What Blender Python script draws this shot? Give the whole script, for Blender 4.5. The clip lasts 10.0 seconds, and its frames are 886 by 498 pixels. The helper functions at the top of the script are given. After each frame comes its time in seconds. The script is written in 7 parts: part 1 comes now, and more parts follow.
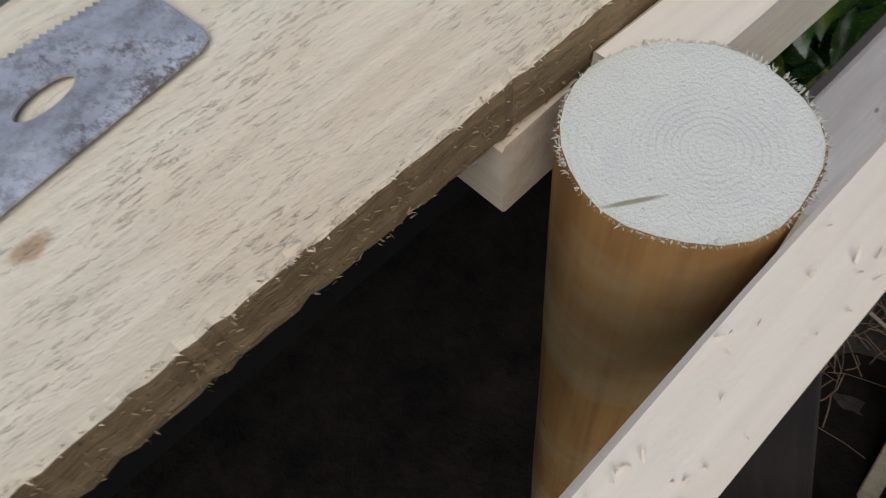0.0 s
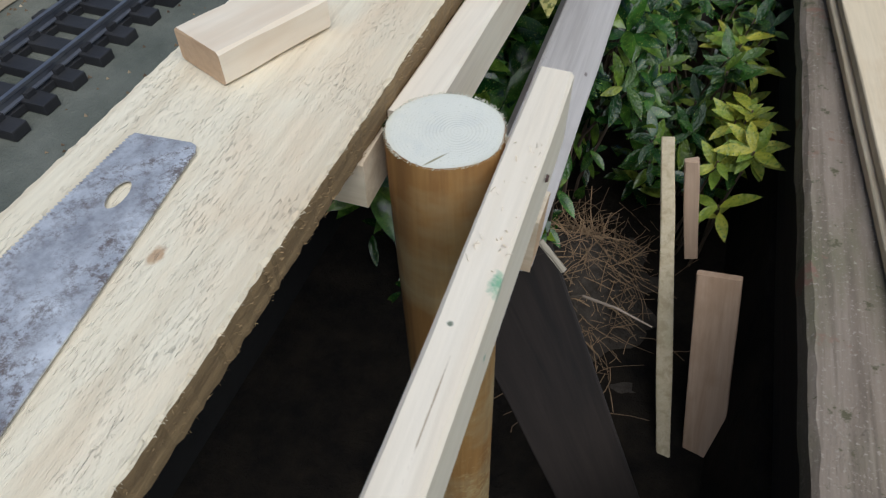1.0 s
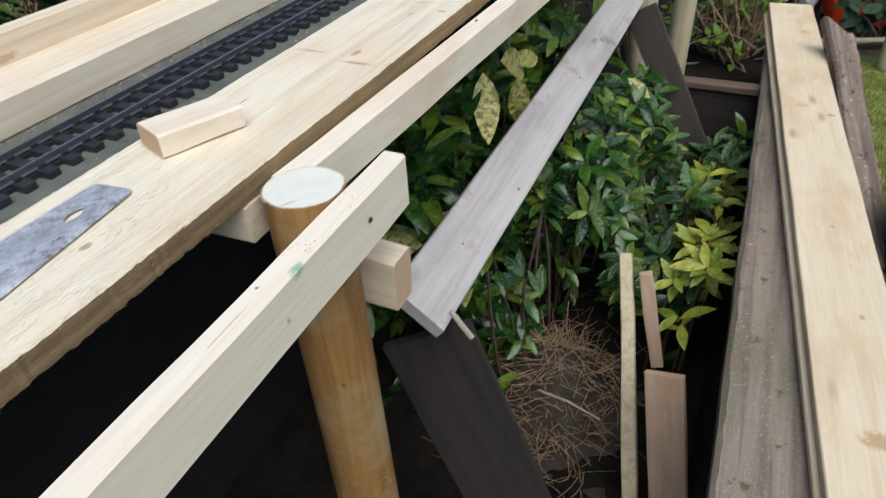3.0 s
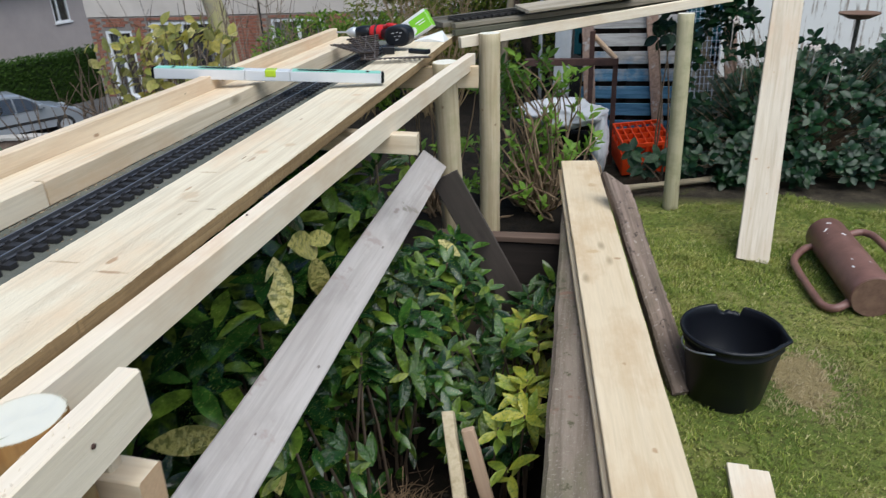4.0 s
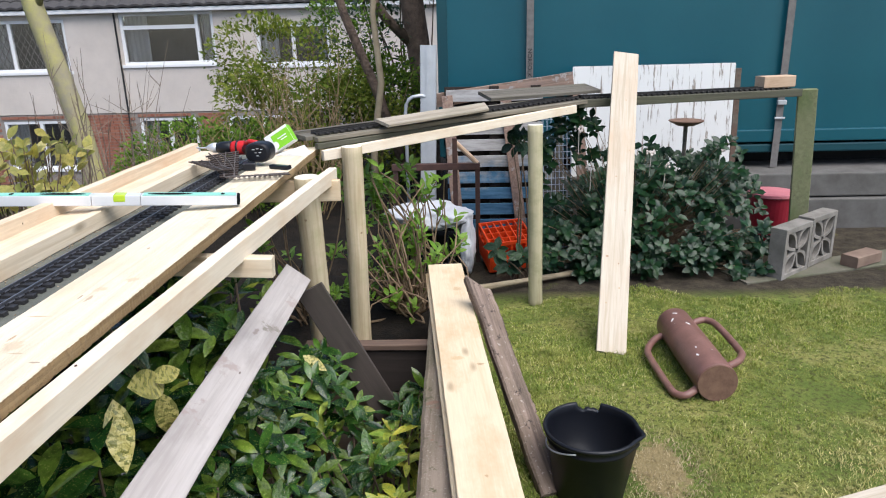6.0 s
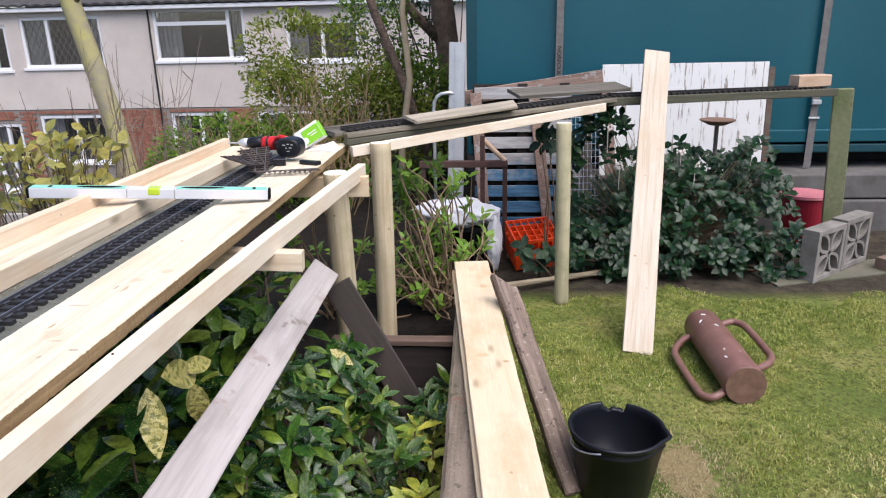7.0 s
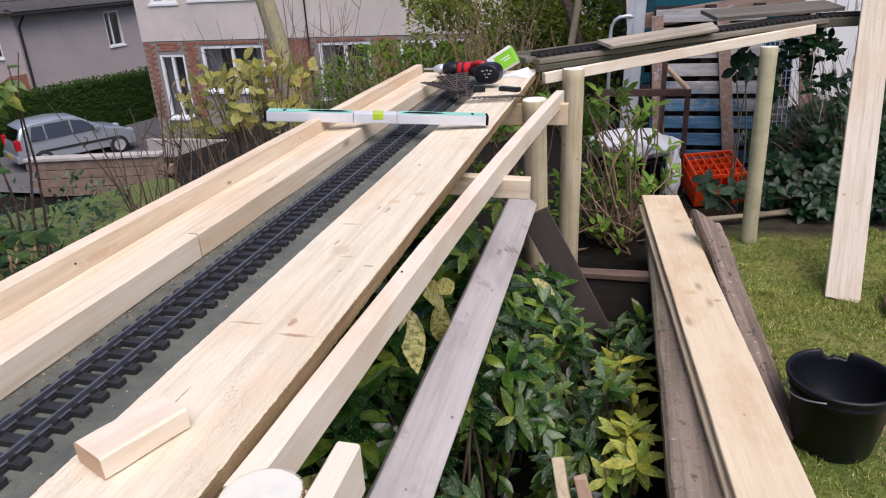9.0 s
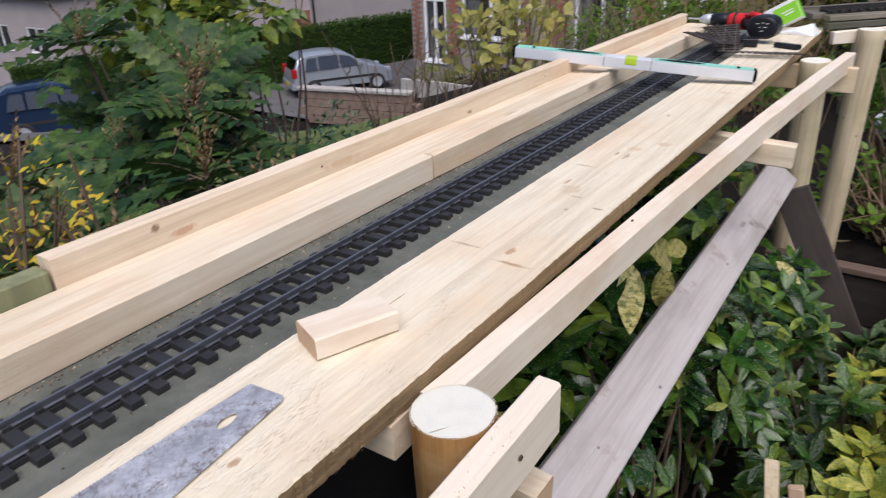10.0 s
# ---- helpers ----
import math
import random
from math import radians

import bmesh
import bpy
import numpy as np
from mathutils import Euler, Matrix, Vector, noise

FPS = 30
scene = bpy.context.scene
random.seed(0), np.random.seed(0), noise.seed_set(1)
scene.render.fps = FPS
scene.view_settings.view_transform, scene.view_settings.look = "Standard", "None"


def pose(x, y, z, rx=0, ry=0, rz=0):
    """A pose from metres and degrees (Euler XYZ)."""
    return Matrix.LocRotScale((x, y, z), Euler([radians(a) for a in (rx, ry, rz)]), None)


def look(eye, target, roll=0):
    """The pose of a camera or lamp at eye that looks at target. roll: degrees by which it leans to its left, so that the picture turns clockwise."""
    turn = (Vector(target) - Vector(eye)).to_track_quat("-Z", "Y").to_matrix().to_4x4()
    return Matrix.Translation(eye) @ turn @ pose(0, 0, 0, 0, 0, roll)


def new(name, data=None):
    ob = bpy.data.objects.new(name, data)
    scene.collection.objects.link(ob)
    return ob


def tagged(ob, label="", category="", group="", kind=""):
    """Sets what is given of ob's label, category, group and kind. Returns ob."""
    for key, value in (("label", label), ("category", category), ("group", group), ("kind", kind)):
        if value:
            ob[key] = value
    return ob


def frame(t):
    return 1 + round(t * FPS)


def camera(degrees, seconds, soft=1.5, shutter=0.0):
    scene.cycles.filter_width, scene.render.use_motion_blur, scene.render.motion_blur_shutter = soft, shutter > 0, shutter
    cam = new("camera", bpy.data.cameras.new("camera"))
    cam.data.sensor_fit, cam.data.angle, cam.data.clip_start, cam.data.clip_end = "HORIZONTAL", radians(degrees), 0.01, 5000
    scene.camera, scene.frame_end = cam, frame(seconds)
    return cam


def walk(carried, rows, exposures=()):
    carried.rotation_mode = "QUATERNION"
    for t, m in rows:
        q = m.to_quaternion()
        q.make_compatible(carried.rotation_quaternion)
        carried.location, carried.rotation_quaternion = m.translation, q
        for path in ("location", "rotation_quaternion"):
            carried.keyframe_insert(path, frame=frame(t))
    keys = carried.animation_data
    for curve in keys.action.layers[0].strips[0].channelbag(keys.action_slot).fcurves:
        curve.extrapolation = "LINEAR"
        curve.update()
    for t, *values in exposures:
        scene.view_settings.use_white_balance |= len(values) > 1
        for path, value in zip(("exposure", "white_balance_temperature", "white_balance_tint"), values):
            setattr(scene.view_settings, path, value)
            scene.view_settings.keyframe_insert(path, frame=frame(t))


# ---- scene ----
cam = camera(65.3, 10.0, soft=1.1, shutter=0.2)
PATH = [
    (0, (0.101, -0.04, 1.061), (-0.682, 0.509, -0.695), -9.7),
    (0.5, (0.107, -0.136, 1.115), (-0.51, 0.806, -0.538), -2.2),
    (1, (0.164, -0.243, 1.174), (-0.269, 1.001, -0.331), 0.1),
    (1.5, (0.25, -0.298, 1.214), (-0.281, 1.02, -0.193), -1.8),
    (2, (0.326, -0.366, 1.203), (-0.404, 0.906, -0.157), -2.4),
    (2.2, (0.344, -0.378, 1.198), (-0.398, 0.869, -0.179), -3.4),
    (3.3, (0.458, -0.356, 1.243), (-0.177, 1.225, 0.195), -2.7),
    (3.5, (0.492, -0.345, 1.255), (-0.059, 1.318, 0.29), -1.6),
    (4, (0.543, -0.325, 1.27), (0.152, 1.455, 0.445), -2.5),
    (4.5, (0.581, -0.271, 1.311), (0.399, 1.598, 0.623), -0.7),
    (5, (0.6, -0.264, 1.322), (0.502, 1.633, 0.696), -1.2),
    (5.5, (0.614, -0.293, 1.335), (0.548, 1.617, 0.744), -1.5),
    (6.8, (0.615, -0.328, 1.348), (0.503, 1.574, 0.744), -1.3),
    (7, (0.608, -0.326, 1.345), (0.467, 1.576, 0.744), -1.3),
    (7.5, (0.586, -0.323, 1.343), (0.364, 1.566, 0.725), -1.2),
    (8, (0.532, -0.326, 1.339), (0.2, 1.531, 0.677), -0.3),
    (8.5, (0.438, -0.336, 1.342), (-0.054, 1.449, 0.586), -3.4),
    (9, (0.36, -0.346, 1.337), (-0.133, 1.432, 0.566), -3.1),
    (9.5, (0.34, -0.35, 1.324), (-0.405, 1.33, 0.536), -2.9),
    (10, (0.342, -0.323, 1.291), (-0.708, 1.149, 0.436), -2.2),
]
walk(cam, [(t, look(e, g, r)) for t, e, g, r in PATH],
     exposures=[(0, -0.28, 6250, 10), (1, 0.08, 6050, 6), (2, 0.34, 6050, 5), (3.5, 0.46, 6200, 8), (4, 0.46, 6200, 6), (4.5, 0.68, 6200, 6), (5.0, 0.87, 6250, 7), (6.5, 0.95, 6400, 14), (8, 0.93, 6450, 20), (9, 0.57, 6500, 20), (10, 0.48, 6400, 17)])

# ---- light: bright overcast day ----
SUN_ELEV, SUN_AZ = 60.0, 138.0
world = bpy.data.worlds.new("world")
scene.world = world
world.use_nodes = True
wn = world.node_tree
sky = wn.nodes.new("ShaderNodeTexSky")
sky.sky_type, sky.sun_disc = "NISHITA", False
sky.sun_elevation, sky.sun_rotation = radians(SUN_ELEV), radians(SUN_AZ)
sky.air_density, sky.dust_density, sky.ozone_density = 1.0, 2.0, 1.5
wn.nodes["Background"].inputs[1].default_value = 0.10
wn.links.new(sky.outputs[0], wn.nodes["Background"].inputs[0])
sun = new("sun", bpy.data.lights.new("sun", "SUN"))
sun.data.energy, sun.data.angle, sun.data.color = 2.3, radians(60), (1.0, 0.98, 0.955)
sd = Vector((math.sin(radians(SUN_AZ)) * math.cos(radians(SUN_ELEV)), math.cos(radians(SUN_AZ)) * math.cos(radians(SUN_ELEV)), math.sin(radians(SUN_ELEV))))
sun.matrix_world = look(sd * 20, (0, 0, 0))


# ---- materials ----
class Mat:
    def __init__(self, name, rough=0.7, metal=0.0, spec=0.4):
        self.m = bpy.data.materials.new(name)
        self.m.use_nodes = True
        self.t = self.m.node_tree
        self.b = self.t.nodes["Principled BSDF"]
        self.b.inputs["Roughness"].default_value = rough
        self.b.inputs["Metallic"].default_value = metal
        self.b.inputs["Specular IOR Level"].default_value = spec

    def n(self, kind, **kw):
        node = self.t.nodes.new("ShaderNode" + kind)
        for k, v in kw.items():
            node.inputs[k].default_value = v
        return node

    def link(self, a, b):
        self.t.links.new(a, b)

    def coords(self, scale=(1, 1, 1), kind="Object", shift=True):
        tc = self.n("TexCoord")
        mp = self.n("Mapping")
        mp.inputs["Scale"].default_value = scale
        self.link(tc.outputs[kind], mp.inputs["Vector"])
        if shift:
            oi = self.n("ObjectInfo")
            mul = self.n("Math")
            mul.operation = "MULTIPLY"
            mul.inputs[1].default_value = 37.0
            self.link(oi.outputs["Random"], mul.inputs[0])
            self.link(mul.outputs[0], mp.inputs["Location"])
        return mp.outputs[0]

    def noise(self, vec, scale, detail=4.0, rough=0.55, dist=0.0):
        t = self.n("TexNoise", Scale=scale, Detail=detail, Roughness=rough, Distortion=dist)
        self.link(vec, t.inputs["Vector"])
        return t.outputs["Fac"]

    def ramp(self, fac, stops):
        r = self.n("ValToRGB")
        e = r.color_ramp.elements
        while len(e) < len(stops):
            e.new(0.5)
        for el, (p, c) in zip(e, stops):
            el.position, el.color = p, (*c, 1) if len(c) == 3 else c
        self.link(fac, r.inputs[0])
        return r.outputs[0]

    def mix(self, fac, a, b, mode="MIX"):
        x = self.n("Mix")
        x.data_type, x.blend_type = "RGBA", mode
        for sock, v in ((x.inputs[0], fac), (x.inputs[6], a), (x.inputs[7], b)):
            if hasattr(v, "is_linked"):
                self.link(v, sock)
            else:
                sock.default_value = v if isinstance(v, float) else (*v, 1)
        return x.outputs[2]

    def color(self, c):
        if hasattr(c, "is_linked"):
            self.link(c, self.b.inputs["Base Color"])
        else:
            self.b.inputs["Base Color"].default_value = (*c, 1)
        return self

    def bump(self, fac, strength=0.3, dist=0.002):
        b = self.n("Bump", Strength=strength, Distance=dist)
        self.link(fac, b.inputs["Height"])
        self.link(b.outputs[0], self.b.inputs["Normal"])
        return self

    def rough(self, fac, lo, hi):
        mr = self.n("MapRange")
        mr.inputs["To Min"].default_value, mr.inputs["To Max"].default_value = lo, hi
        self.link(fac, mr.inputs[0])
        self.link(mr.outputs[0], self.b.inputs["Roughness"])
        return self


BW = lambda a, b: ((a, (0, 0, 0)), (b, (1, 1, 1)))


def wood(name, light, mid, dark, stain=None, knots=0.5, grain=1.0, bump=0.35, rough=0.75, fuzz=0.5, along=1, marks=(), torn=0.0, specks=None):
    """Sawn timber whose grain runs along local y (or z)."""
    m = Mat(name, rough)
    st = [14.0 * grain, 14.0 * grain, 14.0 * grain]
    st[along] = 0.9 * grain
    v = m.coords(tuple(st))
    g1 = m.noise(v, 3.2, 5, 0.6, 0.6)
    fine = [220.0, 220.0, 220.0]
    fine[along] = 9.0
    g2 = m.noise(m.coords(tuple(fine)), 1.0, 2, 0.5)
    col = m.ramp(g1, ((0.28, dark), (0.48, mid), (0.72, light)))
    tone = m.noise(m.coords(tuple(0.35 * q for q in st)), 2.0, 3, 0.6)
    col = m.mix(m.ramp(tone, BW(0.35, 0.75)), col, tuple(0.5 * (a + b) for a, b in zip(light, mid)))
    col = m.mix(m.ramp(g2, ((0.40, (0, 0, 0)), (0.80, (0.46, 0.46, 0.46)))), col, tuple(0.80 * c for c in mid))
    kn = [13.0, 13.0, 13.0]
    kn[along] = 4.5
    vo = m.n("TexVoronoi", Scale=1.0)
    vo.inputs["Randomness"].default_value = 1.0
    wob = m.n("Mix")
    wob.data_type = "VECTOR"
    wob.inputs[0].default_value = 0.06
    kc = m.coords(tuple(kn))
    nz = m.n("TexNoise", Scale=2.0)
    m.link(kc, nz.inputs["Vector"])
    m.link(kc, wob.inputs[4])
    m.link(nz.outputs["Color"], wob.inputs[5])
    m.link(wob.outputs[1], vo.inputs["Vector"])
    kf = m.ramp(vo.outputs["Distance"], ((0.05, (knots, knots, knots)), (0.17, (0, 0, 0))))
    sc = m.n("SeparateColor")
    m.link(vo.outputs["Color"], sc.inputs[0])
    kf = m.mix(m.ramp(sc.outputs[0], BW(0.60, 0.62)), (0, 0, 0), kf)
    col = m.mix(kf, col, tuple(0.55 * c for c in dark))
    if stain:
        sn = m.noise(m.coords((5, 2.2, 5)), 1.3, 5, 0.65)
        col = m.mix(m.ramp(sn, BW(0.49, 0.74)), col, stain)
    for (cx, cy, cz), (rx, ry, rz), mc in marks:
        # a stain, knot or scrape at a place of its own
        tc = m.n("TexCoord")
        mp = m.n("Mapping")
        mp.vector_type = "TEXTURE"
        mp.inputs["Location"].default_value = (cx, cy, cz)
        mp.inputs["Scale"].default_value = (rx, ry, rz)
        m.link(tc.outputs["Object"], mp.inputs["Vector"])
        ln = m.n("VectorMath")
        ln.operation = "LENGTH"
        m.link(mp.outputs[0], ln.inputs[0])
        nn = m.noise(tc.outputs["Object"], 75.0, 5, 0.7)
        sm = m.n("Math")
        sm.operation = "ADD"
        m.link(ln.outputs["Value"], sm.inputs[0])
        m.link(nn, sm.inputs[1])
        col = m.mix(m.ramp(sm.outputs[0], ((0.75, (0.85, 0.85, 0.85)), (1.35, (0, 0, 0)))), col, mc)
    if torn:
        ls = [48.0, 48.0, 48.0]
        ls[along] = 1.6
        stz = m.noise(m.coords(tuple(ls)), 1.0, 4, 0.65, 0.5)
        col = m.mix(m.ramp(stz, ((0.47, (0, 0, 0)), (0.64, (0.58, 0.58, 0.58)))), col, tuple(0.86 * a for a in dark))
    if specks:
        for sc, lo, pc in specks:
            col = m.mix(m.ramp(m.noise(m.coords((1, 1, 1)), sc, 5, 0.7), BW(lo, lo + 0.05)), col, pc)
    tear = None
    if torn:
        # short torn fibres that the saw has left
        ts = [720.0, 720.0, 720.0]
        ts[along] = 150.0
        tn = m.noise(m.coords(tuple(ts)), 1.0, 3, 0.6, 0.1)
        where = m.noise(m.coords((30, 12, 30)), 1.0, 4, 0.7)
        tear = m.mix(m.ramp(where, ((0.40, (0.08, 0.08, 0.08)), (0.64, (1, 1, 1)))), (0, 0, 0), m.ramp(tn, BW(0.55, 0.73)))
        dk = m.mix(0.15 * torn, (0, 0, 0), tear)
        col = m.mix(dk, col, tuple(0.70 * c for c in dark))
    m.color(col)
    rg = [160.0, 160.0, 160.0]
    rg[along] = 40.0
    h = m.noise(m.coords(tuple(rg)), 1.0, 4, 0.7)
    hm = m.mix(fuzz, g2, h)
    if torn:
        hm = m.mix(0.40, hm, m.mix(tear, (1, 1, 1), (0, 0, 0)))
    m.bump(hm, bump, 0.0024 if torn else 0.0016)
    return m.m


M_pine = wood("fresh_pine", (0.76, 0.66, 0.51), (0.70, 0.59, 0.43), (0.60, 0.47, 0.31), (0.62, 0.44, 0.27), 0.9, torn=0.25)
BROWN = (0.42, 0.26, 0.14)
M_deck = wood("rough_sawn_pine", (0.78, 0.70, 0.54), (0.73, 0.64, 0.475), (0.63, 0.52, 0.365), (0.70, 0.52, 0.34), 0.35, bump=1.0, fuzz=0.9, torn=0.55,
              marks=(((-0.016, -0.061, 0), (0.005, 0.028, 0.05), (0.30, 0.20, 0.12)), ((0.003, -0.02, 0), (0.03, 0.03, 0.05), (0.66, 0.48, 0.31)), ((-0.02, 0.24, 0), (0.008, 0.02, 0.05), (0.40, 0.27, 0.16)), ((0.03, 0.50, 0), (0.035, 0.03, 0.05), (0.64, 0.47, 0.30)), ((-0.03, 0.86, 0), (0.02, 0.03, 0.05), (0.62, 0.44, 0.28)), ((0.02, 1.15, 0), (0.01, 0.02, 0.05), BROWN), ((0.022, -0.975, 0), (0.010, 0.015, 0.05), BROWN), ((0.038, -0.548, 0), (0.060, 0.008, 0.05), (0.34, 0.21, 0.11)), ((-0.045, -0.527, 0), (0.055, 0.006, 0.05), (0.40, 0.27, 0.15)), ((0.02, -0.515, 0), (0.012, 0.030, 0.05), BROWN),
                     ((0.058, -0.326, 0), (0.022, 0.007, 0.05), (0.22, 0.15, 0.10)), ((-0.010, -0.270, 0), (0.045, 0.05, 0.05), (0.62, 0.48, 0.32)), ((0.012, -0.295, 0), (0.030, 0.007, 0.05), (0.45, 0.31, 0.18)), ((-0.03, -0.240, 0), (0.008, 0.035, 0.05), BROWN), ((0.02, -0.350, 0), (0.008, 0.014, 0.05), (0.28, 0.2, 0.13)),
                     ((0.004, -0.065, 0), (0.010, 0.045, 0.05), (0.42, 0.30, 0.19)), ((-0.04, -0.150, 0), (0.045, 0.007, 0.05), (0.48, 0.34, 0.20)), ((0.04, 0.030, 0), (0.03, 0.03, 0.05), (0.60, 0.45, 0.29)), ((0.03, -1.190, 0), (0.003, 0.16, 0.05), (0.36, 0.26, 0.16)), ((-0.03, -0.720, 0), (0.003, 0.12, 0.05), (0.36, 0.25, 0.15))))
M_rough = wood("rough_sawn_far_pine", (0.78, 0.70, 0.54), (0.73, 0.64, 0.475), (0.63, 0.52, 0.365), (0.62, 0.46, 0.30), 0.45, bump=0.9, fuzz=0.85, torn=0.5,
               marks=(((0.03, -0.60, 0), (0.03, 0.015, 0.05), BROWN), ((-0.03, -0.45, 0), (0.012, 0.04, 0.05), BROWN), ((0.01, -0.20, 0), (0.025, 0.012, 0.05), BROWN), ((0.05, 0.05, 0), (0.01, 0.04, 0.05), BROWN), ((-0.02, 0.30, 0), (0.014, 0.02, 0.05), BROWN)))
# Brown of the wane, deepened so the colour also holds the edge's shade.
M_bandedge = wood("waney_shaded_plank_edge", (0.43, 0.30, 0.15), (0.30, 0.20, 0.095), (0.13, 0.08, 0.038), (0.22, 0.14, 0.065), 0.3, bump=1.0, fuzz=0.9, torn=0.6)
M_batten = wood("planed_batten", (0.79, 0.70, 0.57), (0.75, 0.65, 0.51), (0.68, 0.56, 0.42), (0.64, 0.48, 0.33), 0.6, bump=0.3)
M_batgreen = wood("planed_batten_with_green_stain", (0.79, 0.70, 0.57), (0.75, 0.65, 0.51), (0.68, 0.56, 0.42), None, 0.5, bump=0.4,
                  marks=(((0.010, 0.10, -0.004), (0.010, 0.028, 0.014), (0.12, 0.34, 0.20)), ((0.013, 0.075, -0.035), (0.01, 0.008, 0.008), (0.20, 0.34, 0.22)), ((-0.004, 0.067, 0), (0.004, 0.004, 0.01), (0.06, 0.10, 0.06)), ((0.002, 0.02, 0), (0.0012, 0.07, 0.01), (0.30, 0.22, 0.14))))
M_pale = wood("pale_cladding_pine", (0.59, 0.525, 0.43), (0.53, 0.46, 0.36), (0.43, 0.35, 0.25), (0.50, 0.39, 0.28), 0.95, torn=0.2, marks=(((-0.042, -0.37, 0), (0.016, 0.013, 0.05), (0.34, 0.19, 0.11)), ((0.012, -0.40, 0), (0.008, 0.010, 0.05), (0.30, 0.17, 0.09)), ((0.02, -0.52, 0), (0.007, 0.009, 0.05), BROWN), ((-0.035, -0.60, 0), (0.006, 0.008, 0.05), BROWN), ((0.03, -0.12, 0), (0.006, 0.008, 0.05), BROWN), ((-0.02, 0.06, 0), (0.007, 0.009, 0.05), (0.36, 0.22, 0.13)), ((0.04, 0.22, 0), (0.006, 0.008, 0.05), BROWN), ((-0.03, 0.38, 0), (0.006, 0.007, 0.05), BROWN), ((0.01, 0.52, 0), (0.007, 0.009, 0.05), BROWN), ((-0.045, 0.20, 0), (0.012, 0.16, 0.05), (0.50, 0.42, 0.31))))
M_warm = wood("warm_shed_board", (0.70, 0.585, 0.42), (0.63, 0.51, 0.345), (0.53, 0.40, 0.245), (0.50, 0.35, 0.20), 0.75, marks=(((0.050, 0.30, 0), (0.030, 0.018, 0.05), (0.36, 0.23, 0.12)), ((0.0, -0.26, 0), (0.012, 0.014, 0.05), (0.40, 0.26, 0.14)), ((0.02, -0.55, 0), (0.014, 0.018, 0.05), (0.42, 0.27, 0.15)), ((0.01, -0.84, 0), (0.07, 0.045, 0.05), (0.42, 0.27, 0.14)), ((-0.02, 0.35, 0), (0.05, 0.03, 0.05), (0.52, 0.37, 0.21)), ((0.03, 0.95, 0), (0.04, 0.05, 0.05), (0.48, 0.34, 0.2))))
M_grey = wood("weathered_grey_board", (0.51, 0.475, 0.45), (0.46, 0.42, 0.395), (0.38, 0.335, 0.31), (0.30, 0.265, 0.245), 0.8, rough=0.5, bump=0.3, torn=0.3, specks=((6, 0.60, (0.37, 0.31, 0.285)), (10, 0.63, (0.24, 0.215, 0.18))), marks=(((0.012, 0.096, 0), (0.006, 0.014, 0.05), (0.10, 0.075, 0.06)), ((0.030, -0.404, 0), (0.007, 0.013, 0.05), (0.09, 0.065, 0.055)), ((-0.01, 0.30, 0), (0.014, 0.05, 0.05), (0.25, 0.20, 0.18)), ((0.0, -0.62, 0), (0.005, 0.008, 0.05), (0.12, 0.09, 0.08))))
M_dark = wood("dark_brown_board", (0.035, 0.026, 0.021), (0.023, 0.017, 0.014), (0.012, 0.010, 0.009), None, 0.3, rough=0.95)
M_darkgrey = wood("dark_weathered_board", (0.085, 0.068, 0.057), (0.060, 0.048, 0.041), (0.033, 0.027, 0.024), (0.05, 0.045, 0.035), 0.3, rough=0.9)
M_sleeper = wood("old_garden_sleeper", (0.16, 0.105, 0.075), (0.10, 0.065, 0.048), (0.05, 0.035, 0.028), (0.14, 0.13, 0.10), 0.3)
M_old = wood("algae_grey_old_timber", (0.22, 0.20, 0.16), (0.12, 0.107, 0.085), (0.042, 0.037, 0.030), (0.12, 0.115, 0.07), 0.5, bump=0.8, fuzz=0.8, torn=0.8)
M_olddark = wood("dark_algae_shelf_beam", (0.13, 0.125, 0.085), (0.075, 0.072, 0.05), (0.035, 0.034, 0.026), (0.07, 0.08, 0.04), 0.5, bump=0.8, fuzz=0.8, torn=0.6)
M_pinkworn = wood("worn_reddish_board", (0.40, 0.28, 0.21), (0.29, 0.19, 0.145), (0.15, 0.10, 0.08), (0.22, 0.17, 0.15), 0.5, torn=0.7, specks=((22, 0.58, (0.36, 0.33, 0.31)),))
M_oldmid = wood("grey_brown_old_plank", (0.30, 0.265, 0.205), (0.19, 0.165, 0.125), (0.085, 0.072, 0.055), (0.14, 0.13, 0.08), 0.5, bump=0.8, fuzz=0.8, torn=0.7)
M_oldpale = wood("pale_old_shelf_board", (0.46, 0.40, 0.31), (0.36, 0.31, 0.235), (0.22, 0.19, 0.14), (0.2, 0.18, 0.13), 0.4, torn=0.5)
M_green = wood("green_algae_post_wood", (0.27, 0.27, 0.15), (0.19, 0.20, 0.10), (0.12, 0.12, 0.07), (0.12, 0.16, 0.06), 0.4, along=2)
M_treat = wood("tan_treated_round_post", (0.60, 0.52, 0.37), (0.52, 0.43, 0.28), (0.38, 0.29, 0.17), (0.40, 0.36, 0.21), 0.8, along=2, torn=0.3,
               marks=(((0.0, -0.043, -0.15), (0.012, 0.02, 0.012), (0.20, 0.13, 0.07)), ((0.030, -0.03, -0.48), (0.014, 0.02, 0.012), (0.24, 0.16, 0.08)), ((-0.03, -0.03, -0.62), (0.012, 0.02, 0.014), (0.24, 0.16, 0.08)), ((0.043, 0.0, -0.22), (0.02, 0.012, 0.014), (0.20, 0.13, 0.07)), ((-0.042, 0.01, -0.36), (0.02, 0.012, 0.012), (0.20, 0.13, 0.07)), ((0.0, 0.043, -0.30), (0.012, 0.02, 0.012), (0.22, 0.14, 0.07))))
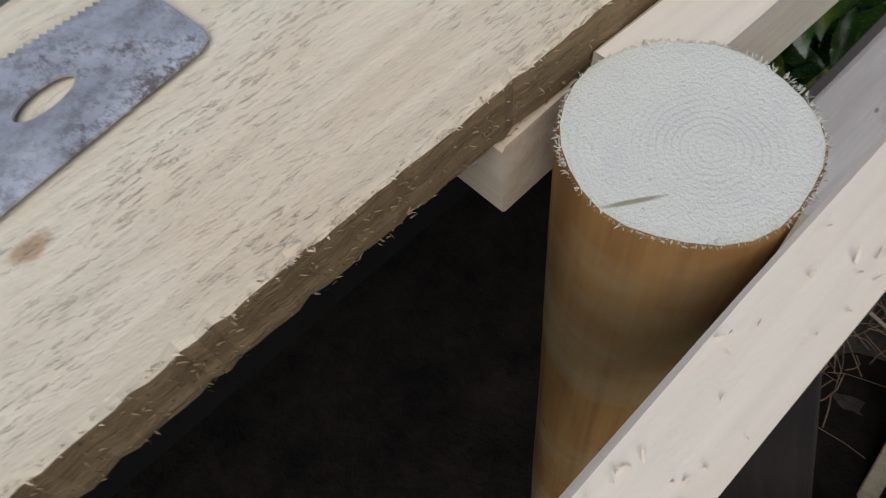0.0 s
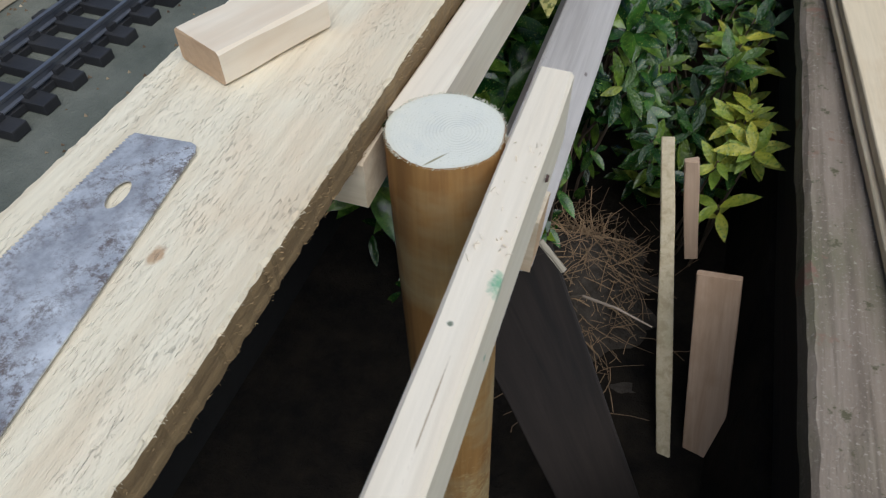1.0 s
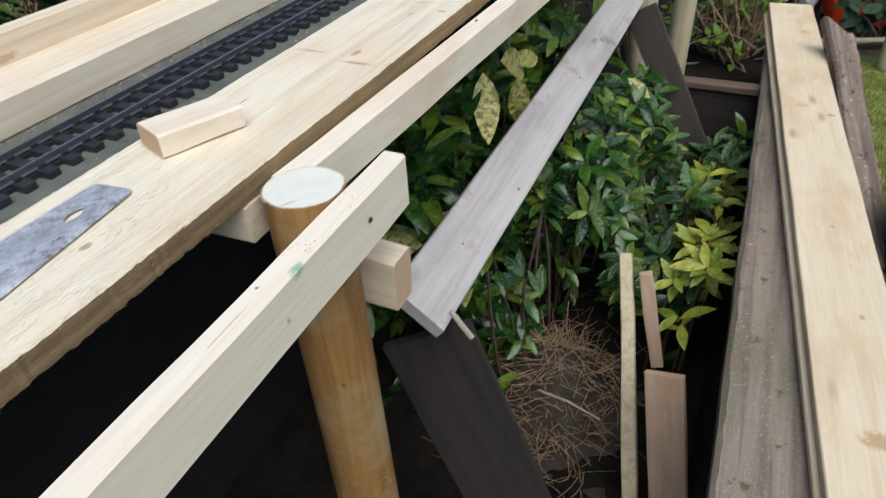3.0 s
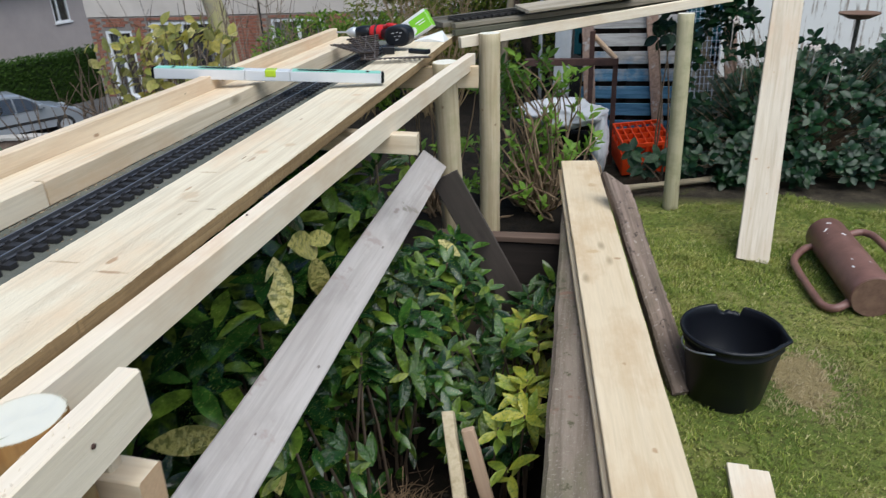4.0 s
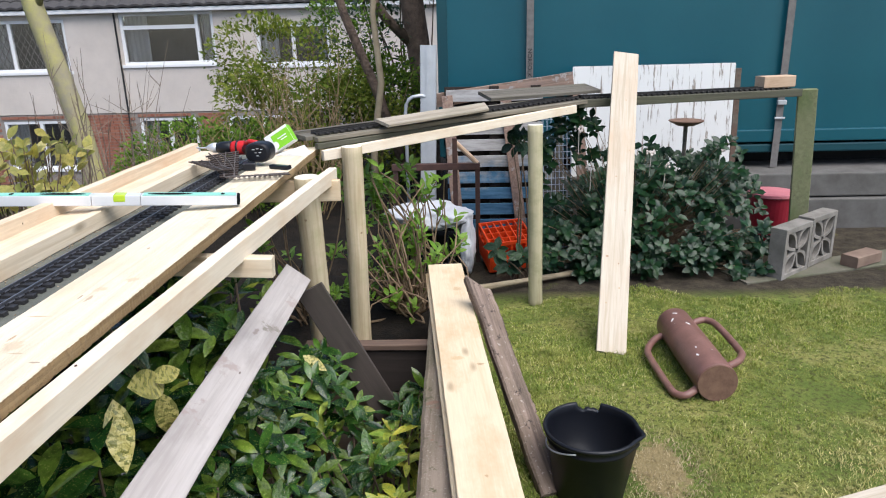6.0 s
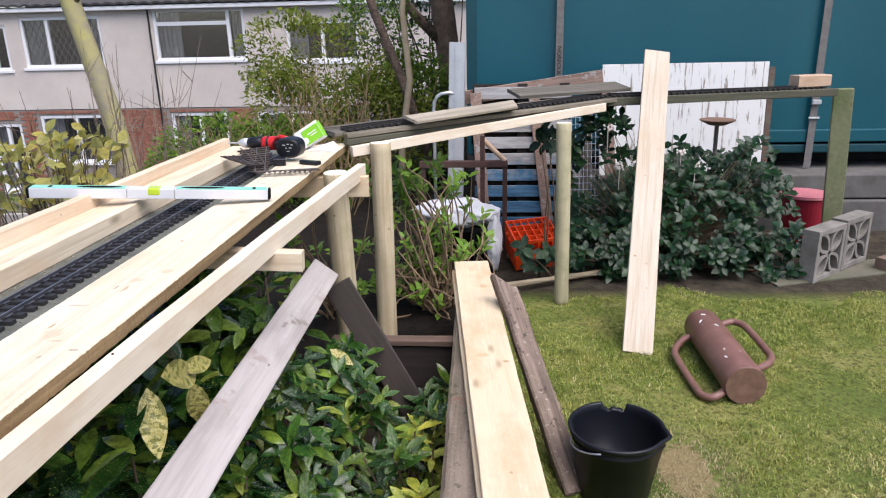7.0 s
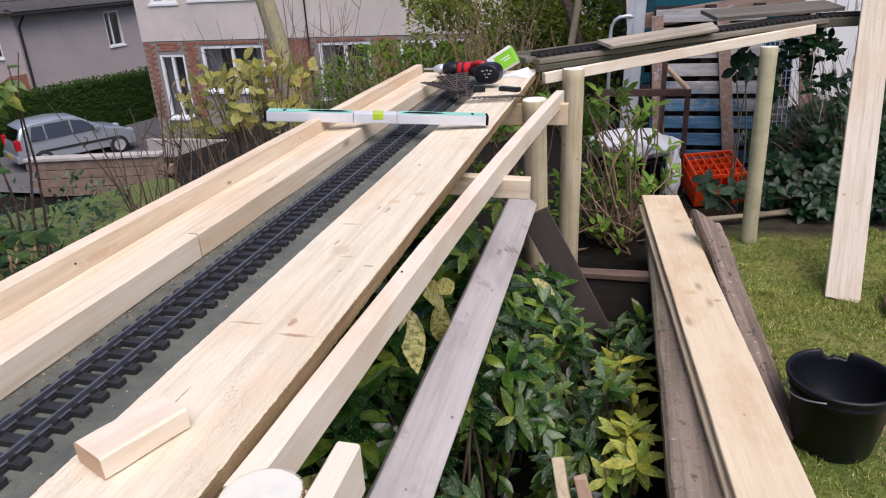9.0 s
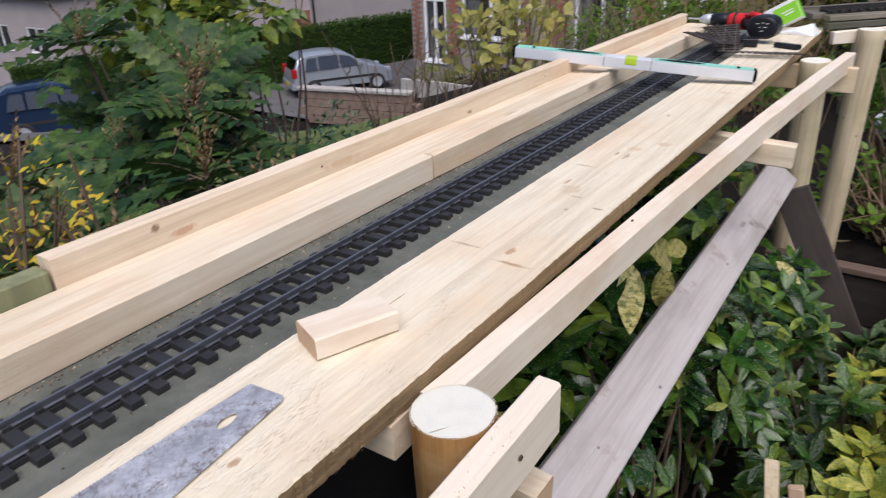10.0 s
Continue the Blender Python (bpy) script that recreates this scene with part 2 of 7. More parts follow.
M_treatgreen = wood("weathered_round_post", (0.52, 0.47, 0.31), (0.44, 0.39, 0.24), (0.31, 0.26, 0.15), (0.26, 0.26, 0.14), 0.6, along=2)
M_newpost = wood("orange_brown_peeled_post", (0.34, 0.185, 0.055), (0.21, 0.10, 0.026), (0.085, 0.035, 0.010), (0.34, 0.28, 0.15), 0.35, along=2, marks=(((0, 0, -0.95), (0.9, 0.9, 1.00), (0.42, 0.33, 0.155)), ((0.041, -0.004, -0.262), (0.02, 0.008, 0.010), (0.13, 0.055, 0.022)), ((0.028, 0.032, -0.232), (0.02, 0.006, 0.008), (0.13, 0.055, 0.022))))
M_edging = wood("weathered_edging_timber", (0.31, 0.255, 0.205), (0.235, 0.185, 0.14), (0.125, 0.095, 0.07), (0.15, 0.14, 0.08), 0.3, bump=1.0, fuzz=0.9, torn=0.08, specks=((150, 0.58, (0.30, 0.255, 0.205)), (60, 0.66, (0.36, 0.33, 0.25)), (24, 0.60, (0.10, 0.09, 0.05)), (9, 0.60, (0.21, 0.125, 0.09))))
M_pink = wood("pinkish_offcut", (0.58, 0.42, 0.30), (0.50, 0.35, 0.24), (0.38, 0.25, 0.16), (0.35, 0.22, 0.13), 0.5)
M_moss = wood("mossy_rotten_board", (0.34, 0.26, 0.215), (0.20, 0.14, 0.105), (0.055, 0.038, 0.029), (0.12, 0.095, 0.06), 0.3, bump=1.0, fuzz=0.9, torn=0.5, specks=((60, 0.60, (0.35, 0.295, 0.25)), (26, 0.60, (0.05, 0.036, 0.028)), (14, 0.64, (0.10, 0.12, 0.04))))

M_kerb = wood("knotty_pine_batten", (0.77, 0.66, 0.50), (0.71, 0.58, 0.42), (0.58, 0.44, 0.29), (0.62, 0.44, 0.29), 0.9, torn=0.3,
              marks=(((0.014, -1.062, -0.012), (0.02, 0.016, 0.013), (0.20, 0.115, 0.06)), ((0.014, -1.02, -0.03), (0.02, 0.05, 0.012), (0.50, 0.31, 0.19)), ((0.014, -0.30, -0.03), (0.02, 0.020, 0.010), (0.30, 0.18, 0.10)), ((0.014, 0.25, -0.02), (0.02, 0.016, 0.010), (0.28, 0.17, 0.09)), ((0.014, -0.70, -0.025), (0.02, 0.10, 0.015), (0.58, 0.40, 0.26))))
M_offend = wood("tan_sawn_end", (0.62, 0.43, 0.27), (0.54, 0.36, 0.22), (0.42, 0.27, 0.16), None, 0.1, bump=0.6, fuzz=0.9)

PX, PY = -0.001, -0.0115


def endgrain_material():
    m = Mat("pale_end_grain", 0.8)
    tc = m.n("TexCoord")
    mp = m.n("Mapping")
    mp.inputs["Location"].default_value = (PX, PY, 0)
    m.link(tc.outputs["Object"], mp.inputs["Vector"])
    sx = m.n("SeparateXYZ")
    wn1 = m.n("TexNoise", Scale=28.0, Detail=3.0)
    m.link(mp.outputs[0], wn1.inputs["Vector"])
    add = m.n("Mix")
    add.data_type = "VECTOR"
    add.inputs[0].default_value = 0.006
    m.link(mp.outputs[0], add.inputs[4])
    m.link(wn1.outputs["Color"], add.inputs[5])
    flat = m.n("Mapping")
    flat.inputs["Scale"].default_value = (1, 1, 0)
    m.link(add.outputs[1], flat.inputs["Vector"])
    ln = m.n("VectorMath")
    ln.operation = "LENGTH"
    m.link(flat.outputs[0], ln.inputs[0])
    mul = m.n("Math")
    mul.operation = "MULTIPLY"
    mul.inputs[1].default_value = 2700.0
    m.link(ln.outputs["Value"], mul.inputs[0])
    si = m.n("Math")
    si.operation = "SINE"
    m.link(mul.outputs[0], si.inputs[0])
    ringc = m.mix(m.ramp(m.noise(tc.outputs["Object"], 45.0, 4), BW(0.35, 0.65)), (0.67, 0.64, 0.53), (0.47, 0.44, 0.36))
    # rings stand out round the pith and fade under saw fuzz towards the rim
    near = m.ramp(ln.outputs["Value"], ((0.012, (1, 1, 1)), (0.026, (0.10, 0.10, 0.10)), (0.050, (0.25, 0.25, 0.25))))
    shown = m.mix(m.ramp(m.noise(tc.outputs["Object"], 33.0, 3), ((0.30, (0, 0, 0)), (0.60, (0.8, 0.8, 0.8)))), (0, 0, 0), m.ramp(si.outputs[0], BW(0.25, 0.98)))
    col = m.mix(m.mix(near, (0, 0, 0), shown), (0.76, 0.74, 0.64), ringc)
    col = m.mix(m.ramp(m.noise(tc.outputs["Object"], 420.0, 4, 0.7), BW(0.60, 0.70)), col, (0.58, 0.57, 0.44))
    blot = m.noise(tc.outputs["Object"], 60.0, 5)
    col = m.mix(m.ramp(blot, BW(0.5, 0.72)), col, (0.70, 0.69, 0.61))
    crack = m.n("Mapping")
    crack.vector_type = "TEXTURE"
    crack.inputs["Location"].default_value = (0.029, 0.0115, 0)
    crack.inputs["Rotation"].default_value = (0, 0, radians(161))
    crack.inputs["Scale"].default_value = (0.012, 0.0011, 1)
    m.link(tc.outputs["Object"], crack.inputs["Vector"])
    cl = m.n("VectorMath")
    cl.operation = "LENGTH"
    m.link(crack.outputs[0], cl.inputs[0])
    col = m.mix(m.ramp(cl.outputs["Value"], ((0.5, (1, 1, 1)), (1.3, (0, 0, 0)))), col, (0.34, 0.31, 0.19))
    rim = m.n("VectorMath")
    rim.operation = "LENGTH"
    fl2 = m.n("Mapping")
    fl2.inputs["Scale"].default_value = (1, 1, 0)
    m.link(tc.outputs["Object"], fl2.inputs["Vector"])
    m.link(fl2.outputs[0], rim.inputs[0])
    col = m.mix(m.ramp(rim.outputs["Value"], BW(0.0385, 0.043)), col, (0.50, 0.46, 0.28))
    m.color(col)
    h = m.noise(tc.outputs["Object"], 700.0, 4, 0.7)
    m.bump(h, 0.9, 0.0011)
    return m.m


M_end = endgrain_material()


def plain(name, c1, c2, scale=8.0, rough=0.6, metal=0.0, bump=0.2, bscale=120.0, spec=0.4, bd=0.002):
    """Mottled surface of two near colours with fine relief."""
    m = Mat(name, rough, metal, spec)
    v = m.coords()
    m.color(m.mix(m.ramp(m.noise(v, scale, 6, 0.65), BW(0.3, 0.7)), c1, c2))
    m.bump(m.noise(v, bscale, 4, 0.6), bump, bd)
    return m.m


M_felt = plain("mossy_roofing_felt", (0.155, 0.158, 0.132), (0.072, 0.08, 0.064), 16, 0.85, bump=0.8, bscale=400)
M_plastic = plain("black_track_plastic", (0.018, 0.018, 0.02), (0.032, 0.031, 0.032), 40, 0.55, bump=0.2)
M_rail = plain("dark_weathered_rail", (0.16, 0.17, 0.20), (0.22, 0.22, 0.235), 30, 0.33, 0.7, 0.1)
M_concrete = plain("grey_concrete", (0.15, 0.145, 0.135), (0.09, 0.085, 0.077), 7, 0.9, bump=0.6, bscale=140)
M_screen = plain("pale_screen_block", (0.27, 0.25, 0.225), (0.14, 0.13, 0.11), 9, 0.9, bump=0.7, bscale=150)
M_bucket = plain("black_bucket_plastic", (0.005, 0.006, 0.009), (0.010, 0.011, 0.015), 5, 0.36, bump=0.08, spec=0.32)
M_brown = plain("brown_painted_steel", (0.225, 0.115, 0.095), (0.15, 0.075, 0.06), 16, 0.40, bump=0.25)
M_brownin = plain("rusty_steel_face", (0.22, 0.13, 0.085), (0.12, 0.065, 0.045), 25, 0.7, bump=0.3)
M_teal = plain("teal_trailer_curtain", (0.004, 0.075, 0.105), (0.006, 0.09, 0.12), 1.2, 0.32, bump=0.06, bscale=9, spec=0.5, bd=0.02)
M_tealdark = plain("dark_teal_rail", (0.004, 0.045, 0.06), (0.006, 0.06, 0.075), 3, 0.45)
M_strap = plain("grey_webbing_strap", (0.19, 0.18, 0.17), (0.13, 0.12, 0.115), 30, 0.8)
M_metal = plain("galvanised_steel", (0.56, 0.58, 0.60), (0.46, 0.48, 0.50), 12, 0.42, 0.35, 0.1)
M_rust = plain("rusty_brown_frame", (0.09, 0.045, 0.035), (0.05, 0.028, 0.024), 20, 0.8)
M_red = plain("red_plastic", (0.32, 0.018, 0.035), (0.24, 0.012, 0.025), 6, 0.4, bump=0.05)
M_orange = plain("orange_crate_plastic", (0.80, 0.075, 0.012), (0.68, 0.055, 0.01), 6, 0.4, bump=0.05)
M_white = plain("white_plastic_sheet", (0.74, 0.74, 0.75), (0.62, 0.62, 0.64), 8, 0.4, bump=0.4, bscale=25, bd=0.01)
M_upvc = plain("white_window_plastic", (0.80, 0.80, 0.80), (0.74, 0.74, 0.74), 3, 0.35, bump=0.02)
M_render = plain("pale_grey_pebbledash", (0.68, 0.61, 0.545), (0.57, 0.51, 0.455), 1.1, 0.95, bump=0.8, bscale=60, bd=0.02)
M_render2 = plain("pinkish_grey_render", (0.43, 0.375, 0.355), (0.37, 0.325, 0.31), 0.9, 0.95, bump=0.4, bscale=40, bd=0.02)
M_roof = plain("dark_concrete_roof_tile", (0.075, 0.07, 0.068), (0.045, 0.042, 0.042), 5, 0.85)
M_curtain = plain("pale_net_curtain", (0.55, 0.54, 0.53), (0.40, 0.40, 0.41), 6, 0.9)
M_room = plain("dark_room_shade", (0.10, 0.095, 0.09), (0.06, 0.055, 0.05), 1, 0.9)
M_road = plain("worn_asphalt", (0.125, 0.118, 0.115), (0.085, 0.08, 0.08), 1.2, 0.9, bump=0.4, bscale=50)
M_sandstone = plain("weathered_sandstone", (0.27, 0.195, 0.145), (0.15, 0.10, 0.075), 5, 0.9, bump=0.5, bscale=40)
M_coping = plain("pale_coping_stone", (0.44, 0.41, 0.37), (0.33, 0.31, 0.28), 4, 0.9)
M_silver = plain("silver_car_paint", (0.42, 0.45, 0.49), (0.40, 0.43, 0.47), 2, 0.28, 0.55, 0.0)
M_blue = plain("dark_blue_car_paint", (0.008, 0.02, 0.05), (0.01, 0.025, 0.06), 2, 0.2, 0.2, 0.0)
M_tyre = plain("black_tyre_rubber", (0.015, 0.015, 0.016), (0.025, 0.025, 0.026), 20, 0.85)
M_bark = plain("brown_tree_bark", (0.215, 0.15, 0.11), (0.09, 0.065, 0.05), 14, 0.95, bump=1.0, bscale=45, bd=0.02)
M_twig = plain("grey_brown_twig", (0.15, 0.105, 0.07), (0.09, 0.065, 0.045), 14, 0.9)
M_twiggrey = plain("grey_tan_twig", (0.30, 0.24, 0.185), (0.15, 0.115, 0.085), 14, 0.9)
M_stembrown = plain("tan_brown_stem", (0.27, 0.19, 0.115), (0.15, 0.10, 0.06), 18, 0.9)
M_twigpale = plain("pale_branch", (0.36, 0.30, 0.20), (0.25, 0.20, 0.13), 10, 0.9)
M_trunkgreen = plain("green_lichened_trunk", (0.42, 0.39, 0.13), (0.27, 0.24, 0.19), 5, 0.95, bump=0.6, bscale=40, bd=0.01)


def glass_material(name, tint=(0.03, 0.035, 0.04)):
    m = Mat(name, 0.04, 0.0, 0.6)
    m.color(tint)
    m.b.inputs["Transmission Weight"].default_value = 0.99
    m.b.inputs["IOR"].default_value = 1.9
    return m.m


M_glass = glass_material("window_glass", (0.86, 0.89, 0.9))
M_carglass = glass_material("tinted_car_glass")


# ---- mesh helpers ----
def mesh_object(name, verts, faces, mats, parent=None, smooth=False, idx=None):
    me = bpy.data.meshes.new(name)
    me.from_pydata([tuple(v) for v in verts], [], faces)
    for m in mats if isinstance(mats, (list, tuple)) else [mats]:
        me.materials.append(m)
    if idx is not None:
        me.polygons.foreach_set("material_index", idx)
    if smooth:
        me.polygons.foreach_set("use_smooth", [True] * len(me.polygons))
    me.update()
    ob = new(name, me)
    if parent:
        ob.parent = parent
    return ob


def part(name, bm, material, parent, label="", smooth=False):
    """Links a bmesh as one mesh object under a thing or part."""
    me = bpy.data.meshes.new(name)
    bm.normal_update()
    bm.to_mesh(me)
    bm.free()
    me.materials.append(material)
    if smooth:
        me.polygons.foreach_set("use_smooth", [True] * len(me.polygons))
    ob = new(name, me)
    ob.parent = parent
    return tagged(ob, label)


def thing(name, label, category, group="", kind="", at=None):
    ob = new(name)
    ob.empty_display_size = 0.05
    if at is not None:
        ob.matrix_world = at if isinstance(at, Matrix) else Matrix.Translation(at)
    return tagged(ob, label, category, group, kind)


def box(bm, x0, x1, y0, y1, z0, z1, bev=0.0, m=None):
    r = bmesh.ops.create_cube(bm, size=1.0)
    t = Matrix.Translation(((x0 + x1) / 2, (y0 + y1) / 2, (z0 + z1) / 2)) @ Matrix.Diagonal((x1 - x0, y1 - y0, z1 - z0, 1))
    vs = r["verts"]
    bmesh.ops.transform(bm, matrix=(m @ t) if m else t, verts=vs)
    if bev:
        es = list({e for v in vs for e in v.link_edges})
        bmesh.ops.bevel(bm, geom=es, offset=bev, segments=2, affect="EDGES", profile=0.6)
    return bm


def boxes(*args, bev=0.0):
    bm = bmesh.new()
    for a in args:
        box(bm, *a, bev=bev)
    return bm


def sweep(rings, cap=True):
    """Verts and faces of a skin over rings of equal length."""
    n = len(rings[0])
    v = [p for r in rings for p in r]
    f = []
    for i in range(len(rings) - 1):
        for j in range(n):
            k = (j + 1) % n
            f.append((i * n + j, i * n + k, (i + 1) * n + k, (i + 1) * n + j))
    if cap:
        f.append(tuple(range(n - 1, -1, -1)))
        f.append(tuple((len(rings) - 1) * n + j for j in range(n)))
    return v, f


def tube(bm, pts, radii, n=8):
    """A round tube along points, into bm."""
    pts = [Vector(p) for p in pts]
    if not isinstance(radii, (list, tuple)):
        radii = [radii] * len(pts)
    prev = None
    ref = Vector((0.31, 0.17, 0.93))
    for i, p in enumerate(pts):
        d = (pts[min(i + 1, len(pts) - 1)] - pts[max(i - 1, 0)]).normalized()
        a = d.cross(ref)
        if a.length < 1e-3:
            a = d.cross(Vector((1, 0, 0)))
        a.normalize()
        b = d.cross(a)
        ring = [bm.verts.new(p + radii[i] * (math.cos(2 * math.pi * j / n) * a + math.sin(2 * math.pi * j / n) * b)) for j in range(n)]
        if prev:
            for j in range(n):
                bm.faces.new((prev[j], prev[(j + 1) % n], ring[(j + 1) % n], ring[j]))
        else:
            bm.faces.new(ring[::-1])
        prev = ring
    bm.faces.new(prev)
    return bm


def lathe(profile, n=32, jitter=0.0):
    """A turned shape from (radius, z) pairs."""
    rings = [[(r * math.cos(2 * math.pi * j / n), r * math.sin(2 * math.pi * j / n), z) for j in range(n)] for r, z in profile]
    v, f = sweep(rings, cap=False)
    bm = bmesh.new()
    bv = [bm.verts.new(p) for p in v]
    for q in f:
        bm.faces.new([bv[i] for i in q])
    return bm


def frame_matrix(p0, p1, up=(0, 0, 1), roll=0.0):
    p0, p1 = Vector(p0), Vector(p1)
    y = (p1 - p0).normalized()
    z = Vector(up)
    z = (z - y * z.dot(y)).normalized()
    x = y.cross(z)
    m = Matrix((x, y, z)).transposed().to_4x4()
    m.translation = (p0 + p1) / 2
    return m @ Matrix.Rotation(radians(roll), 4, "Y"), (p1 - p0).length


def board(name, p0, p1, w, th, mat, label="", category="", group="", up=(0, 0, 1), roll=0.0, wob=0.0012, cham=0.0022, seg=None, skew=0.0, parent=None, kind="", end=None, ragged=0.0, side=None):
    """A plank; p0 to p1 is the middle line of its upper face. skew slants the far end."""
    m, length = frame_matrix(p0, p1, up, roll)
    seg = seg or max(4, min(40, int(length / 0.06)))
    rnd = random.Random(name + str(p0))
    ph = rnd.random() * 50
    rings = []
    h = w / 2
    for i in range(seg + 1):
        u = i / seg
        y = -length / 2 + length * u
        l = noise.noise((y * 6, ph, 0)) * wob
        r = noise.noise((y * 6, ph, 9)) * wob
        t = noise.noise((y * 5, ph, 19)) * wob
        b = noise.noise((y * 5, ph, 29)) * wob
        if ragged:
            r += ragged * (0.22 * noise.noise((y * 22, ph, 3)) + 0.78 * noise.noise((y * 170, ph, 3)))
            b += ragged * noise.noise((y * 90, ph, 5))
        c = cham * (0.7 + 0.6 * rnd.random())
        pr = [(-h + l + c, t), (h + r - c, t), (h + r, t - c), (h + r, -th + b + c), (h + r - c, -th + b), (-h + l + c, -th + b), (-h + l, -th + b + c), (-h + l, t - c)]
        sk = skew * (u > 0.98)
        rings.append([(x, y + sk * x / h + (rnd.uniform(-1, 1) * wob * 0.5 if i in (0, seg) else 0), z) for x, z in pr])
    v, f = sweep(rings)
    f = [q[::-1] for q in f]
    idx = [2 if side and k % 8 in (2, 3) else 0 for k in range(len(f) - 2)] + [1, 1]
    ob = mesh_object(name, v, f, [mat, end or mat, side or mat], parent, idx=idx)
    ob.matrix_world = m
    return tagged(ob, label, category, group, kind)


def round_post(name, base, top, r, mat, label, category, group="", endmat=None, n=28, taper=1.0, bumps=0.0012):
    base, top = Vector(base), Vector(top)
    L = (top - base).length
    q = (top - base).to_track_quat("Z", "Y").to_matrix().to_4x4()
    q.translation = top
    rings = []
    ph = random.Random(name + str(base)).random() * 30
    zs = [-L + L * i / 24 for i in range(24)] + [-0.0015, 0.0]
    for k, z in enumerate(zs):
        rr = r * (1 + (taper - 1) * (-z / L))
        ring = []
        for j in range(n):
            a = 2 * math.pi * j / n
            e = noise.noise((math.cos(a) * 1.3, math.sin(a) * 1.3, z * 3 + ph)) * bumps * 2.2
            c = 0.0012 if k == len(zs) - 1 else 0
            ring.append(((rr + e - c) * math.cos(a), (rr + e - c) * math.sin(a), z))
        rings.append(ring)
    v, f = sweep(rings)
    ob = mesh_object(name, v, f, [mat, endmat or M_end], smooth=False, idx=[0] * (len(f) - 1) + [1])
    for p in list(ob.data.polygons)[:-2]:
        p.use_smooth = True
    ob.matrix_world = q
    return tagged(ob, label, category, group)


# ---- ground: one sheet, terraced garden that falls away to the street ----
def ground_height(x, y):
    z = 0.0
    if x < 0.50 and y < 1.99:
        z = -0.27
    elif x < 0.60 and y < 3.4:
        z = 0.04
    if x < -0.75 and y < 2.9:
        z = -0.62
    if x < -1.2:
        z = min(z, -0.62 - (0.12 + 0.09 * min(1.0, max(0.0, (y - 6) / 10))) * (-x - 1.2)) - 0.5 * min(1.0, max(0.0, (-x - 6.0) / 2.0)) * math.exp(-((y - 11.5) / 2.5) ** 2)
    z -= 0.026 * max(0.0, -x - 8.0) * min(1.0, max(0.0, (12.0 - y) / 4.0))
    # the street lies in a cutting below the garden, the driveway is level
    z -= 0.8 * min(1.0, max(0.0, (-x - 5.2) / 3.0)) * min(1.0, max(0.0, (x + 17.5) / 3.0)) * math.exp(-((y - 11.5) / 4.0) ** 2)
    if y > 13.5 and -24.0 < x < -11.5:
        z = -3.75
    if y > 5.6 and x > -1.2:
        z = -0.06 * (y - 5.6)
    if y > 40 or x < -40 or x > 30:
        z = min(z, -6.0)
    return z


